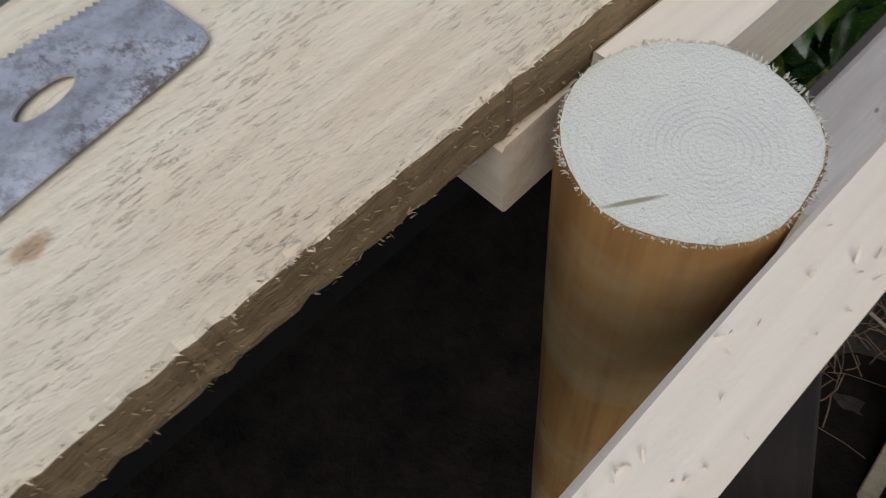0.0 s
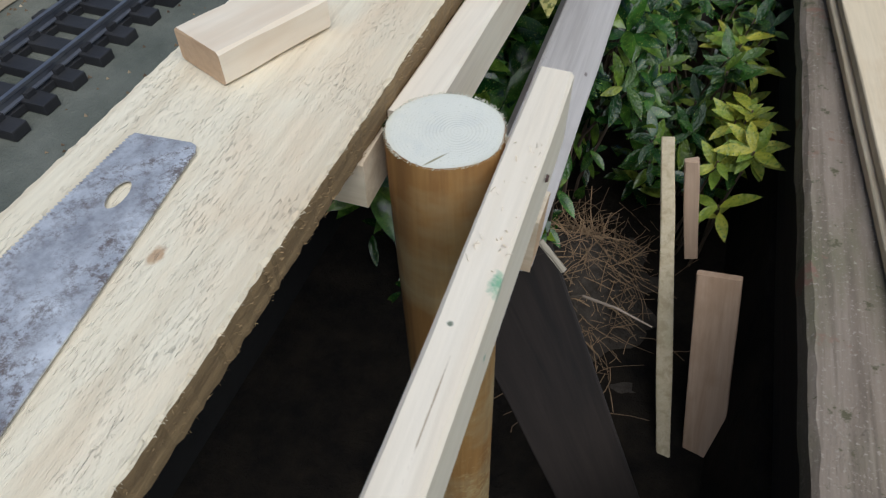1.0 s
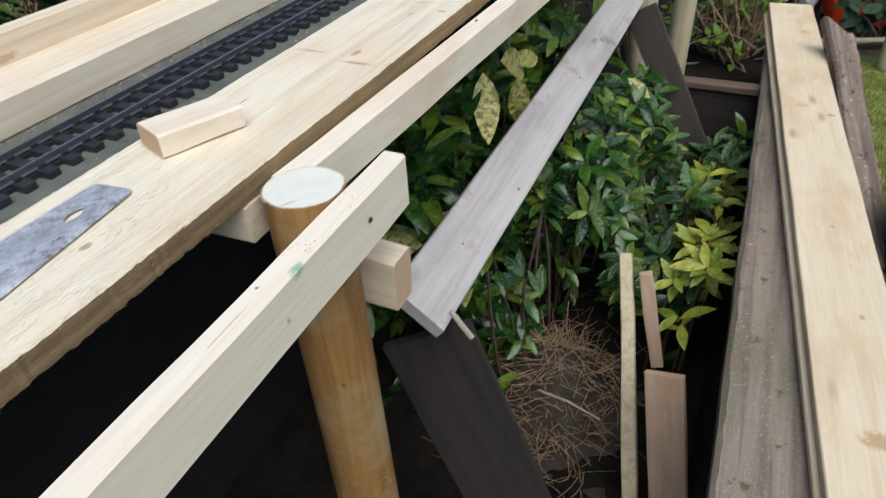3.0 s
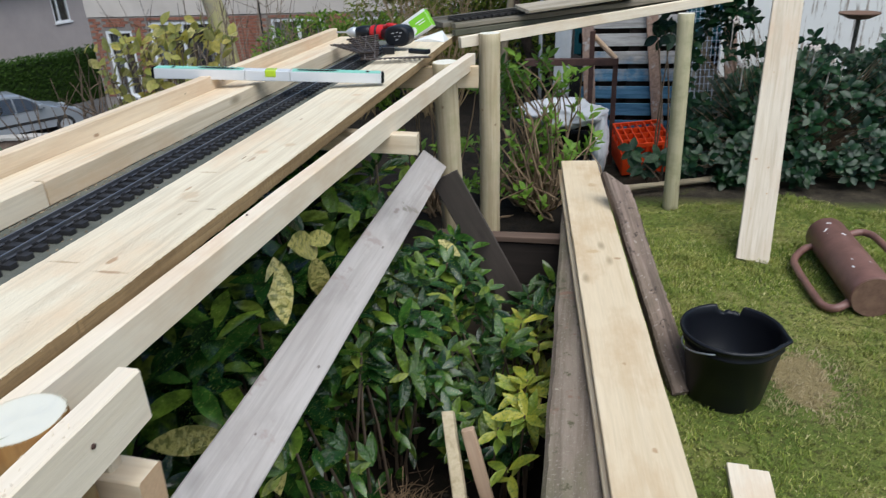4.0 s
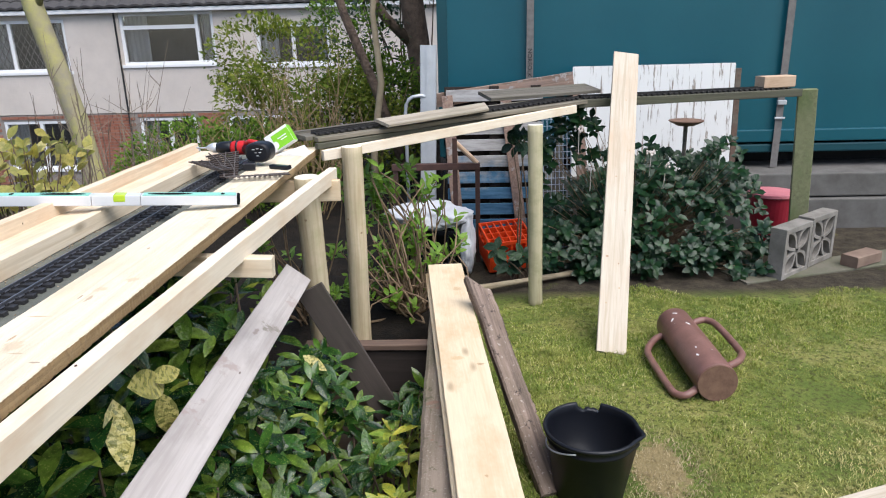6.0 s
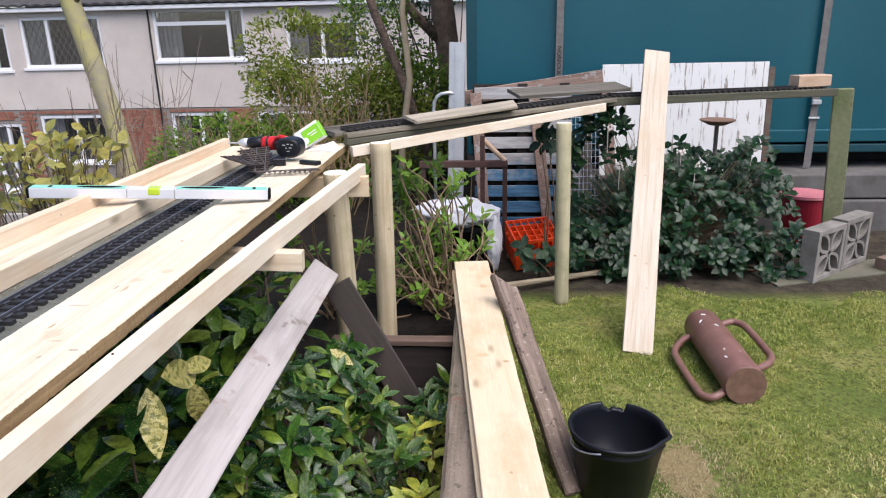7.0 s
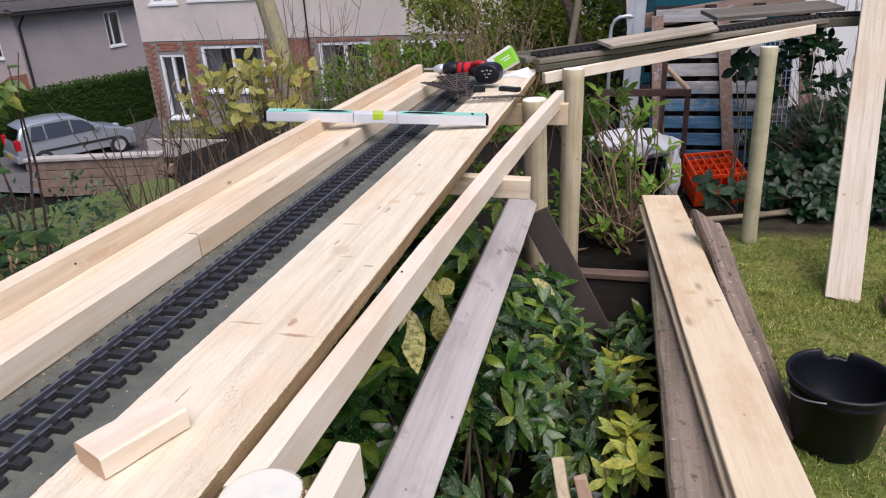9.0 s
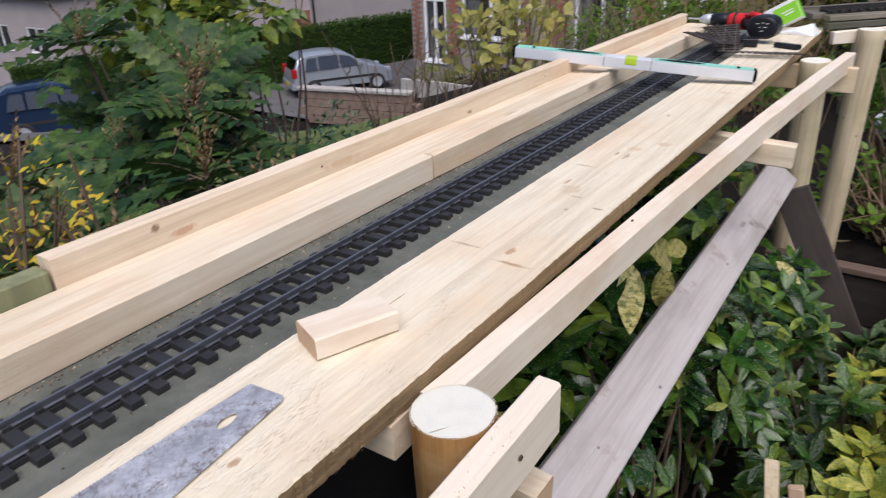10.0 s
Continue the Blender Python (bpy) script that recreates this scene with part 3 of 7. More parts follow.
def build_ground():
    def axis(lo, hi, cuts):
        return sorted(set(cuts + [lo, hi]))
    xs = axis(-300, 300, [-120, -60, -40, -30, -24, -20, -16, -13, -10, -8, -6, -4.5, -3.2, -2.2, -1.6, -1.2, -0.95, -0.75, -0.7, -0.4, -0.1, 0.2, 0.49, 0.51, 0.59, 0.61] + [0.85 + 0.25 * i for i in range(19)] + [6, 8, 12, 20, 30, 60, 120])
    ys = axis(-300, 300, [-120, -60, -30, -14, -7, -3.5, -2, -1, -0.5, 0, 0.4, 0.8, 1.2, 1.6, 1.98, 2.0, 2.4, 2.8, 3.0, 3.2, 3.5, 3.9, 4.5, 5.6, 7, 8, 9, 10, 11, 12, 13, 14, 15, 17, 19, 22, 26, 32, 40, 60, 120])
    v = [(x, y, ground_height(x, y) + 0.012 * noise.noise((x * 2, y * 2, 0))) for y in ys for x in xs]
    nx = len(xs)
    f = [(j * nx + i, j * nx + i + 1, (j + 1) * nx + i + 1, (j + 1) * nx + i) for j in range(len(ys) - 1) for i in range(nx - 1)]
    m = Mat("garden_earth_and_turf", 0.95, 0, 0.2)
    tc = m.n("TexCoord").outputs["Object"]
    sep = m.n("SeparateXYZ")
    m.link(tc, sep.inputs[0])
    # Dark soil, taken nearer black so its colour carries the pit's shade.
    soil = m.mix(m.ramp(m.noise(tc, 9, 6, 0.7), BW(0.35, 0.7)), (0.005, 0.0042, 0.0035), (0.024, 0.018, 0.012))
    spot = m.n("Mapping")
    spot.vector_type = "TEXTURE"
    spot.inputs["Location"].default_value = (1.22, 1.60, 0)
    spot.inputs["Scale"].default_value = (0.20, 0.30, 1)
    m.link(tc, spot.inputs["Vector"])
    sl = m.n("VectorMath")
    sl.operation = "LENGTH"
    m.link(spot.outputs[0], sl.inputs[0])
    sa = m.n("Math")
    sa.operation = "ADD"
    m.link(sl.outputs["Value"], sa.inputs[0])
    m.link(m.noise(tc, 14, 5, 0.7), sa.inputs[1])
    turf = m.ramp(m.noise(tc, 2.3, 6, 0.7), ((0.34, (0.075, 0.12, 0.02)), (0.5, (0.155, 0.19, 0.042)), (0.66, (0.29, 0.265, 0.09))))
    turf = m.mix(m.ramp(m.noise(tc, 48, 4, 0.7), BW(0.48, 0.62)), turf, (0.075, 0.08, 0.022))
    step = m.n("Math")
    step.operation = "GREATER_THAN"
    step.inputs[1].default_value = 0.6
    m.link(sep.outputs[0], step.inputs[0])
    far = m.n("MapRange")
    far.inputs["From Min"].default_value, far.inputs["From Max"].default_value = 3.05, 3.2
    m.link(sep.outputs[1], far.inputs[0])
    ns = m.n("Math")
    ns.operation = "MULTIPLY"
    m.link(far.outputs[0], ns.inputs[0])
    m.link(m.ramp(m.noise(tc, 3.0, 4), BW(0.25, 0.40)), ns.inputs[1])
    earth = m.mix(m.ramp(m.noise(tc, 12, 6, 0.7), BW(0.35, 0.7)), (0.028, 0.023, 0.016), (0.085, 0.07, 0.048))
    turf = m.mix(m.ramp(sa.outputs[0], ((0.9, (1, 1, 1)), (1.5, (0, 0, 0)))), turf, (0.26, 0.205, 0.10))
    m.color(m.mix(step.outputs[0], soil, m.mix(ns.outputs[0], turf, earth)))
    m.bump(m.noise(tc, 70, 5, 0.7), 0.8, 0.02)
    return tagged(mesh_object("ground", v, f, m.m), "terraced garden ground of turf and dark, shade-toned soil falling to a street", "ground", kind="structure")


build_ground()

# ---- the raised railway bench: deck, box and track ----
DECK = 0.900
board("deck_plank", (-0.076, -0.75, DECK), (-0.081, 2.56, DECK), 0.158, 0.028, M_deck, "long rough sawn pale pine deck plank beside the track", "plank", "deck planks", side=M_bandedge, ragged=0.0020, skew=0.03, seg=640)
board("deck_plank", (-0.078, -2.60, DECK), (-0.078, -0.754, DECK), 0.156, 0.028, M_rough, "rough sawn pale pine deck plank beside the track", "plank", "deck planks")
board("track_board", (-0.262, -2.6, 0.876), (-0.262, 2.60, 0.876), 0.205, 0.018, M_felt, "dark felt-covered trackbed board under the rails", "trackbed", kind="structure")
board("edge_board", (-0.357, -2.6, 0.921), (-0.357, 0.62, 0.921), 0.022, 0.045, M_pine, "sawn pine side board beside the track", "board", "box boards")
board("edge_board", (-0.357, 0.624, 0.921), (-0.357, 2.40, 0.921), 0.022, 0.045, M_pine, "sawn pine side board beside the track", "board", "box boards")
board("box_top_plank", (-0.408, -2.6, 0.917), (-0.408, 2.42, 0.917), 0.078, 0.020, M_pine, "pale pine plank on top of the side box", "plank", "box boards")
board("kerb_batten", (-0.461, 0.0, 0.955), (-0.461, 2.40, 0.952), 0.028, 0.070, M_kerb, "pine batten standing on edge along the box", "batten", "box boards")
board("kerb_batten", (-0.463, -2.6, 0.942), (-0.463, -0.004, 0.942), 0.03, 0.05, M_green, "green treated batten ending against the pine batten", "batten", "box boards")


def build_track(name, path, sleeper_len=0.088, rail_gap=0.047, pitch=0.03, label="", near=300, rail_mat=None, sleeper_mat=None):
    """Model railway track along a straight path: two rails and single sleepers."""
    p0, p1 = Vector(path[0]), Vector(path[1])
    m, L = frame_matrix(p0, p1)
    t = thing(name, label, "model track", at=m)
    prof = [(-0.0028, 0), (0.0028, 0), (0.0028, 0.001), (0.0007, 0.002), (0.0007, 0.0058), (0.0016, 0.0066), (0.0016, 0.0088), (-0.0016, 0.0088), (-0.0016, 0.0066), (-0.0007, 0.0058), (-0.0007, 0.002), (-0.0028, 0.001)]
    for s in (-1, 1):
        rings = [[(s * rail_gap / 2 + x, -L / 2 + L * i / 10, 0.0085 + z) for x, z in prof] for i in range(11)]
        v, f = sweep(rings)
        mesh_object("rail", v, [q[::-1] for q in f], rail_mat or M_rail, t)
    bm = bmesh.new()
    hl = sleeper_len / 2
    box(bm, -hl, hl, -0.0072, 0.0072, 0, 0.0085, bev=0.0012)
    for s in (-1, 1):
        c = s * rail_gap / 2
        box(bm, c - 0.0062, c - 0.0026, -0.004, 0.004, 0.008, 0.0125)
        box(bm, c + 0.0026, c + 0.0062, -0.004, 0.004, 0.008, 0.0125)
    me = bpy.data.meshes.new("sleeper")
    bm.to_mesh(me)
    bm.free()
    me.materials.append(sleeper_mat or M_plastic)
    k = int(L / pitch)
    for i in range(k):
        o = new("sleeper", me)
        o.parent = t
        o.matrix_basis = pose(0, -L / 2 + pitch * (i + 0.5), 0, 0, 0, random.uniform(-0.8, 0.8))
    # webs that tie the sleepers under each rail
    for s in (-1, 1):
        b = bmesh.new()
        box(b, s * rail_gap / 2 - 0.004, s * rail_gap / 2 + 0.004, -L / 2, L / 2, 0.001, 0.006)
        part("web", b, sleeper_mat or M_plastic, t)
    return t


build_track("track", ((-0.262, -1.0, 0.876), (-0.262, 2.42, 0.876)), label="black plastic garden railway track on felt board")

def build_debris():
    """Brown grit and sawdust lying along the edges of the trackbed."""
    r = random.Random(91)
    bm = bmesh.new()
    for k in range(4200):
        y = r.uniform(-0.5, 2.3)
        x = r.choice((-0.1575 - abs(r.gauss(0, 0.006)), -0.1575 - abs(r.gauss(0, 0.004)), -0.1575 - abs(r.gauss(0, 0.004)), -0.344 + abs(r.gauss(0, 0.006)), r.uniform(-0.34, -0.16)))
        s = r.uniform(0.0008, 0.0022) if x < -0.172 else r.uniform(0.0012, 0.0040)
        c = Vector((x, y, 0.8764))
        v = [bm.verts.new(c + Vector((math.cos(a) * s, math.sin(a) * s, 0))) for a in (r.uniform(0, 1), 2.2, 4.3)] + [bm.verts.new(c + Vector((r.uniform(-1, 1) * s * 0.4, 0, s * 1.2)))]
        for q in ((0, 1, 3), (1, 2, 3), (2, 0, 3)):
            bm.faces.new([v[i] for i in q])
    m = Mat("brown_grit", 0.9)
    ge = m.n("NewGeometry")
    m.color(m.ramp(ge.outputs["Random Per Island"], ((0.0, (0.09, 0.06, 0.04)), (0.6, (0.20, 0.14, 0.085)), (1.0, (0.45, 0.36, 0.24)))))
    t = thing("trackside_grit", "brown grit and sawdust lying beside the rails", "grit", kind="stuff")
    part("grit", bm, m.m, t)


build_debris()
# Added unseen wall, near black, to keep the pit under the bench dark.
wl = thing("wall_west", "added unseen black wall that blocks light under the bench", "wall", kind="structure")
part("wall_face", boxes((-0.66, -0.56, -3.0, 2.4, -0.7, 0.83)), plain("light_block_black", (0.006, 0.005, 0.0045), (0.012, 0.011, 0.009), 6, 0.95, bump=0.5, bscale=40), wl)
# Added unseen wall behind the camera; holds low sky light off the pit.
ws = thing("wall_south", "added unseen wall behind the camera that blocks low light", "wall", kind="structure")
part("wall_face", boxes((-6.0, 9.0, -3.3, -3.1, -1.5, 1.0)), M_render, ws)

# ---- posts, beams and battens of the bench ----
round_post("support_post", (0.100, 0.082, -0.75), (0.0475, 0.096, 0.884), 0.0405, M_newpost, "freshly sawn orange brown round post under the deck", "post", "bench posts")
round_post("support_post", (0.055, 2.16, -0.45), (0.045, 2.10, 0.868), 0.0435, M_treat, "pale green treated round post under the deck", "post", "bench posts")
round_post("support_post", (0.142, 2.49, -0.02), (0.149, 2.50, 0.912), 0.043, M_treat, "pale green treated round post carrying the lintel", "post", "bench posts")
round_post("support_post", (0.965, 3.02, -0.02), (0.953, 3.04, 0.915), 0.036, M_treatgreen, "weathered round post standing at the lawn edge", "post", "bench posts")
bat = board("side_batten", (0.0170, 0.104, 0.882), (0.126, 2.185, 0.884), 0.030, 0.052, M_batten, "pale planed batten running beside the deck", "batten", "bench battens", seg=30)
for v in bat.data.vertices:
    # the batten is bowed towards the deck
    u = min(1.0, max(0.0, v.co.y / 2.0839 + 0.5))
    v.co.x -= 0.060 * u * (1 - u)
board("side_batten", (0.1115, -0.42, 0.887), (0.1015, 0.182, 0.887), 0.0265, 0.062, M_batgreen, "pale planed batten with green stains on posts", "batten", "bench battens")
board("cross_beam", (-0.45, 1.255, 0.862), (0.142, 1.275, 0.834), 0.035, 0.05, M_pine, "short pine cross beam under the deck", "beam", "cross beams")
board("cross_beam", (-0.45, 2.06, 0.862), (0.162, 2.12, 0.850), 0.03, 0.075, M_warm, "short pine cross beam under the deck", "beam", "cross beams")
board("cross_beam", (-0.45, 0.074, 0.871), (0.003, 0.080, 0.871), 0.042, 0.042, M_pine, "short pine cross beam under the deck", "beam", "cross beams")
board("peg_block", (0.0, 0.163, 0.776), (0.112, 0.163, 0.772), 0.038, 0.068, M_pine, "small pine block fixed behind the round post", "block", "cross beams", end=M_offend)
board("peg_block", (0.062, 0.152, 0.770), (0.062, 0.152, 0.826), 0.026, 0.02, M_pine, "short upright pine packing piece between block and batten", "block", "cross beams", up=(0, -1, 0))
board("splinter", (0.092, 0.322, 0.551), (0.128, 0.319, 0.512), 0.008, 0.004, M_oldpale, "pale split splinter hanging under the grey board", "splinter", up=(0.4, -1, 0.5))
board("lintel_board", (0.035, 2.46, 0.903), (1.19, 3.36, 0.972), 0.024, 0.042, M_batten, "pale pine lintel board across two posts", "board", up=(0, 0, 1))
board("grey_board", (0.052, 0.30, 0.560), (0.045, 1.88, 0.585), 0.098, 0.022, M_grey, "weathered grey board lying slanted beside the deck", "board", roll=38)
board("dark_board", (0.072, 1.892, 0.515), (0.330, 1.905, 0.005), 0.098, 0.018, M_darkgrey, "dark brown board leaning down into the bed", "board", up=(0.1, -1, 0.0))
board("dark_board", (0.040, 0.335, 0.470), (0.335, 0.345, -0.30), 0.150, 0.018, M_dark, "dark brown board leaning under the bench", "board", up=(0.3, -1, 0.3))



def nail(parent_name, place, face, r=0.0022):
    """A dark nail head, a part of the board that it holds."""
    par = bpy.data.objects[parent_name]
    bm = bmesh.new()
    bmesh.ops.create_cone(bm, cap_ends=True, segments=10, radius1=r, radius2=r * 0.8, depth=0.0016)
    ob = part("nail_head", bm, M_rust, par)
    n = par.matrix_world.inverted().to_3x3() @ Vector(face)
    m = n.to_track_quat("Z", "Y").to_matrix().to_4x4()
    m.translation = par.matrix_world.inverted() @ Vector(place)
    ob.matrix_basis = m


nail("side_batten", (0.028, 0.60, 0.8842), (0, 0, 1))
nail("side_batten", (0.1325, 2.10, 0.860), (1, 0, 0))
nail("side_batten.001", (0.1185, 0.097, 0.861), (1, 0, 0), 0.003)
nail("kerb_batten", (-0.4468, 1.25, 0.935), (1, 0, 0))
nail("kerb_batten", (-0.4468, 0.45, 0.935), (1, 0, 0))
nail("lintel_board", (0.075, 2.478, 0.885), (0.6, -0.8, 0))
nail("lintel_board", (0.90, 3.120, 0.94), (0.6, -0.8, 0))
nail("lintel_board", (1.14, 3.307, 0.95), (0.6, -0.8, 0))

# ---- loose things on the deck ----
board("offcut_block", (-0.119, 0.079, 0.926), (-0.084, 0.166, 0.926), 0.048, 0.0255, M_batten, "small pale pine offcut with tan sawn ends lying on the deck", "offcut", end=M_offend)


M_slot = plain("matt_black_slot", (0.006, 0.008, 0.008), (0.010, 0.012, 0.012), 20, 0.95, spec=0.1)


def build_level():
    a, b = Vector((-0.60, 1.36, 0.956)), Vector((-0.012, 1.535, 0.907))
    m, L = frame_matrix(a, b)
    t = thing("spirit_level", "silver spirit level with green top across the deck", "level", at=m)
    bm = bmesh.new()
    hl = L / 2
    for s in ((-hl + 0.008, -0.065), (-0.055 + 0.11, hl - 0.008)):
        box(bm, -0.019, 0.019, s[0], s[1], 0, 0.027, bev=0.002)
    M_lev = plain("brushed_pale_aluminium", (0.70, 0.71, 0.72), (0.62, 0.63, 0.64), 12, 0.45, 0.2, 0.1)
    part("body", bm, M_lev, t)
    g = plain("green_level_paint", (0.22, 0.55, 0.43), (0.27, 0.61, 0.49), 8, 0.45)
    for y0, y1 in ((-hl + 0.01, -0.07), (0.06, hl - 0.01)):
        part("top_strip", boxes((-0.0185, 0.0185, y0, y1, 0.0272, 0.0283)), g, t, "green painted top face")
    for y0, y1 in ((-hl + 0.05, -hl + 0.06), (-0.190, -0.078), (0.070, 0.185), (hl - 0.05, hl - 0.04)):
        bm = bmesh.new()
        bmesh.ops.create_circle(bm, cap_ends=True, segments=20, radius=1.0, matrix=Matrix.Translation((0, (y0 + y1) / 2, 0.0287)) @ Matrix.Diagonal((0.0125, (y1 - y0) / 2, 1, 1)))
        part("slot", bm, M_slot, t)
    part("vial_housing", boxes((-0.0192, 0.0192, -0.064, 0.054, 0.0, 0.0275), bev=0.002), M_lev, t)
    v = plain("yellow_vial", (0.50, 0.66, 0.04), (0.42, 0.56, 0.04), 9, 0.15)
    part("vial", boxes((-0.020, 0.020, -0.012, 0.018, 0.010, 0.029), bev=0.003), v, t, "yellow green bubble vial")
    for s in (-1, 1):
        part("end_cap", boxes((-0.0195, 0.0195, min(s * hl, s * (hl - 0.009)), max(s * hl, s * (hl - 0.009)), -0.0005, 0.0285), bev=0.006), M_slot, t, "black rubber end cap")


build_level()


def build_saw():
    """A hand saw blade lying on the deck, its toe cut square, with an oval hole."""
    tip = Vector((-0.079, 0.012, DECK))
    t = thing("hand_saw", "old stained hand saw blade lying on the deck", "saw", at=tip)
    m = Mat("stained_saw_steel", 0.5, 0.35)
    v = m.coords(shift=False)
    base = m.ramp(m.noise(v, 26, 6, 0.7), ((0.34, (0.31, 0.315, 0.34)), (0.50, (0.51, 0.52, 0.55)), (0.66, (0.70, 0.71, 0.73))))
    rust = m.ramp(m.noise(v, 130, 8, 0.85), ((0.47, (0, 0, 0)), (0.57, (0.9, 0.9, 0.9))))
    zone = m.ramp(m.noise(v, 20, 6, 0.75), BW(0.37, 0.56))
    c = m.mix(m.mix(zone, (0.1, 0.1, 0.1), rust), base, (0.15, 0.115, 0.10))
    m.color(c)
    m.rough(m.noise(v, 70, 6, 0.7), 0.28, 0.62)
    m.bump(m.noise(v, 500, 4, 0.7), 0.35, 0.0004)
    d = Vector((0.12, -0.993, 0)).normalized()
    s = Vector((-d.y, d.x, 0))
    if s.x > 0:
        s = -s
    L, w0, w1 = 0.46, 0.046, 0.115
    outline = [(0.0, 0.006), (0.002, 0.002), (0.007, 0.0)]
    outline += [(L * k / 12, 0.0) for k in range(1, 13)]
    n = 160
    top = []
    for k in range(n):
        u = 1 - k / n
        y = w0 + (w1 - w0) * u
        top.append((L * u, y))
        top.append((L * (u - 0.5 / n), y - 0.0021))
    outline += top + [(-0.001, w0 - 0.002)]
    hole = [(0.050 + 0.0115 * math.cos(2 * math.pi * k / 24), 0.026 + 0.0054 * math.sin(2 * math.pi * k / 24)) for k in range(24)]
    bm = bmesh.new()
    vo = [bm.verts.new((d * x + s * y).to_tuple()) for x, y in outline]
    vh = [bm.verts.new((d * x + s * y).to_tuple()) for x, y in hole]
    es = [bm.edges.new((vo[i], vo[(i + 1) % len(vo)])) for i in range(len(vo))]
    es += [bm.edges.new((vh[i], vh[(i + 1) % len(vh)])) for i in range(len(vh))]
    bmesh.ops.triangle_fill(bm, use_beauty=True, edges=es)
    cx = d * 0.050 + s * 0.026
    for f in list(bm.faces):
        c = f.calc_center_median() - cx
        if (c.dot(d) / 0.0113) ** 2 + (c.dot(s) / 0.0052) ** 2 < 0.9:
            bm.faces.remove(f)
    ex = bmesh.ops.extrude_face_region(bm, geom=bm.faces[:])
    bmesh.ops.translate(bm, vec=(0, 0, 0.0011), verts=[g for g in ex["geom"] if isinstance(g, bmesh.types.BMVert)])
    bmesh.ops.translate(bm, vec=(0, 0, 0.002), verts=bm.verts[:])
    bmesh.ops.recalc_face_normals(bm, faces=bm.faces[:])
    part("blade", bm, m.m, t)
    bm = bmesh.new()
    q = frame_matrix(tip * 0 + d * 0.42, tip * 0 + d * 0.55)[0] @ Matrix.Translation((0.05, 0, 0.012))
    box(bm, -0.06, 0.06, -0.06, 0.06, -0.010, 0.012, bev=0.008, m=q)
    part("handle", bm, M_sleeper, t)


build_saw()

def build_splinters():
    """Torn fibres on sawn edges and shavings lying on the batten."""
    r = random.Random(77)

    def fibres(n, where, out, size):
        bm = bmesh.new()
        for _ in range(n):
            p, a = where(), Vector((r.uniform(-1, 1), r.uniform(-1, 1), r.uniform(-0.4, 1.0)))
            d = (Vector(out(p)) + a * 0.8).normalized() * r.uniform(0.4, 1.0) * size
            w = Vector((r.uniform(-1, 1), r.uniform(-1, 1), r.uniform(-1, 1))).normalized() * size * 0.10
            q = p + d * 0.6 + Vector((0, 0, size * 0.12))
            v = [bm.verts.new(k) for k in (p - w, p + w, q + w * 0.8, q - w * 0.8, p + d)]
            bm.faces.new((v[0], v[1], v[2], v[3]))
            bm.faces.new((v[3], v[2], v[4]))
        return bm
    deck = bpy.data.objects["deck_plank"]
    ob = part("torn_grain", fibres(900, lambda: Vector((0.078, r.uniform(-1.12, 0.11), r.uniform(-0.004, 0.0))), lambda p: (0.6, 0.3, 0.1), 0.0035), M_deck, deck)
    tagged(ob, kind="stuff")
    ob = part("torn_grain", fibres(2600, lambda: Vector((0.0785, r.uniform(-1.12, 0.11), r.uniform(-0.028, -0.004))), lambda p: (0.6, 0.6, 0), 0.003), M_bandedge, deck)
    tagged(ob, kind="stuff")
    post = bpy.data.objects["support_post"]

    def rim():
        a = r.uniform(0, 6.283)
        k = r.uniform(0.0385, 0.0405)
        return Vector((k * math.cos(a), k * math.sin(a), -0.0005))
    ob = part("sawn_fuzz", fibres(700, rim, lambda p: (p.x * 14, p.y * 14, 0.2), 0.0026), M_end, post)
    tagged(ob, kind="stuff")
    bat = bpy.data.objects["side_batten.001"]
    inv = bat.matrix_world.inverted()
    spots = [inv @ Vector(p) for p in ((0.115, 0.05, 0.888), (0.118, 0.03, 0.888), (0.122, 0.012, 0.888), (0.112, 0.065, 0.888), (0.116, 0.0, 0.888), (0.11, 0.09, 0.888), (0.119, 0.045, 0.888))]
    ob = part("sawdust", fibres(30, lambda: Vector((max(-0.011, min(0.011, r.choice((-0.006, 0.004, 0.008)) + r.gauss(0, 0.002))), r.choice(spots).y + r.gauss(0, 0.006), 0.0006)), lambda p: (0, 0, 0.5), 0.0055), M_batten, bat)
    tagged(ob, kind="stuff")


build_splinters()

# ---- retaining wall, stone edging and the boards on it ----
RW = thing("retaining_wall", "dark low wall topped with weathered grey timber", "wall", kind="structure")
ob = part("wall_core", boxes((-0.045, 0.080, -1.75, 1.75, -0.62, 0.242)), M_dark, RW)
ob.matrix_world = pose(0.57, 0.85, 0, 0, 0, 1.0)
board("edging_timber", (0.600, -0.9, 0.296), (0.540, 2.62, 0.300), 0.165, 0.055, M_edging, "weathered grey-brown timber capping the bed wall", "timber", wob=0.005, cham=0.009, ragged=0.007, seg=120)
board("path_plank", (0.735, 0.10, 0.318), (0.506, 2.56, 0.336), 0.150, 0.018, M_warm, "warm pine plank lying under another on the wall", "plank", "path planks")
board("path_plank", (0.745, 0.08, 0.340), (0.516, 2.58, 0.370), 0.150, 0.020, M_warm, "long warm pine plank lying on the wall", "plank", "path planks")
board("rotten_board", (0.868, 1.458, 0.015), (0.660, 2.10, 0.448), 0.078, 0.045, M_moss, "mossy rotten grey board leaning against the wall", "board", wob=0.006, cham=0.007, seg=110, up=(0.25, -0.80, 0.5), ragged=0.006, skew=-0.05)
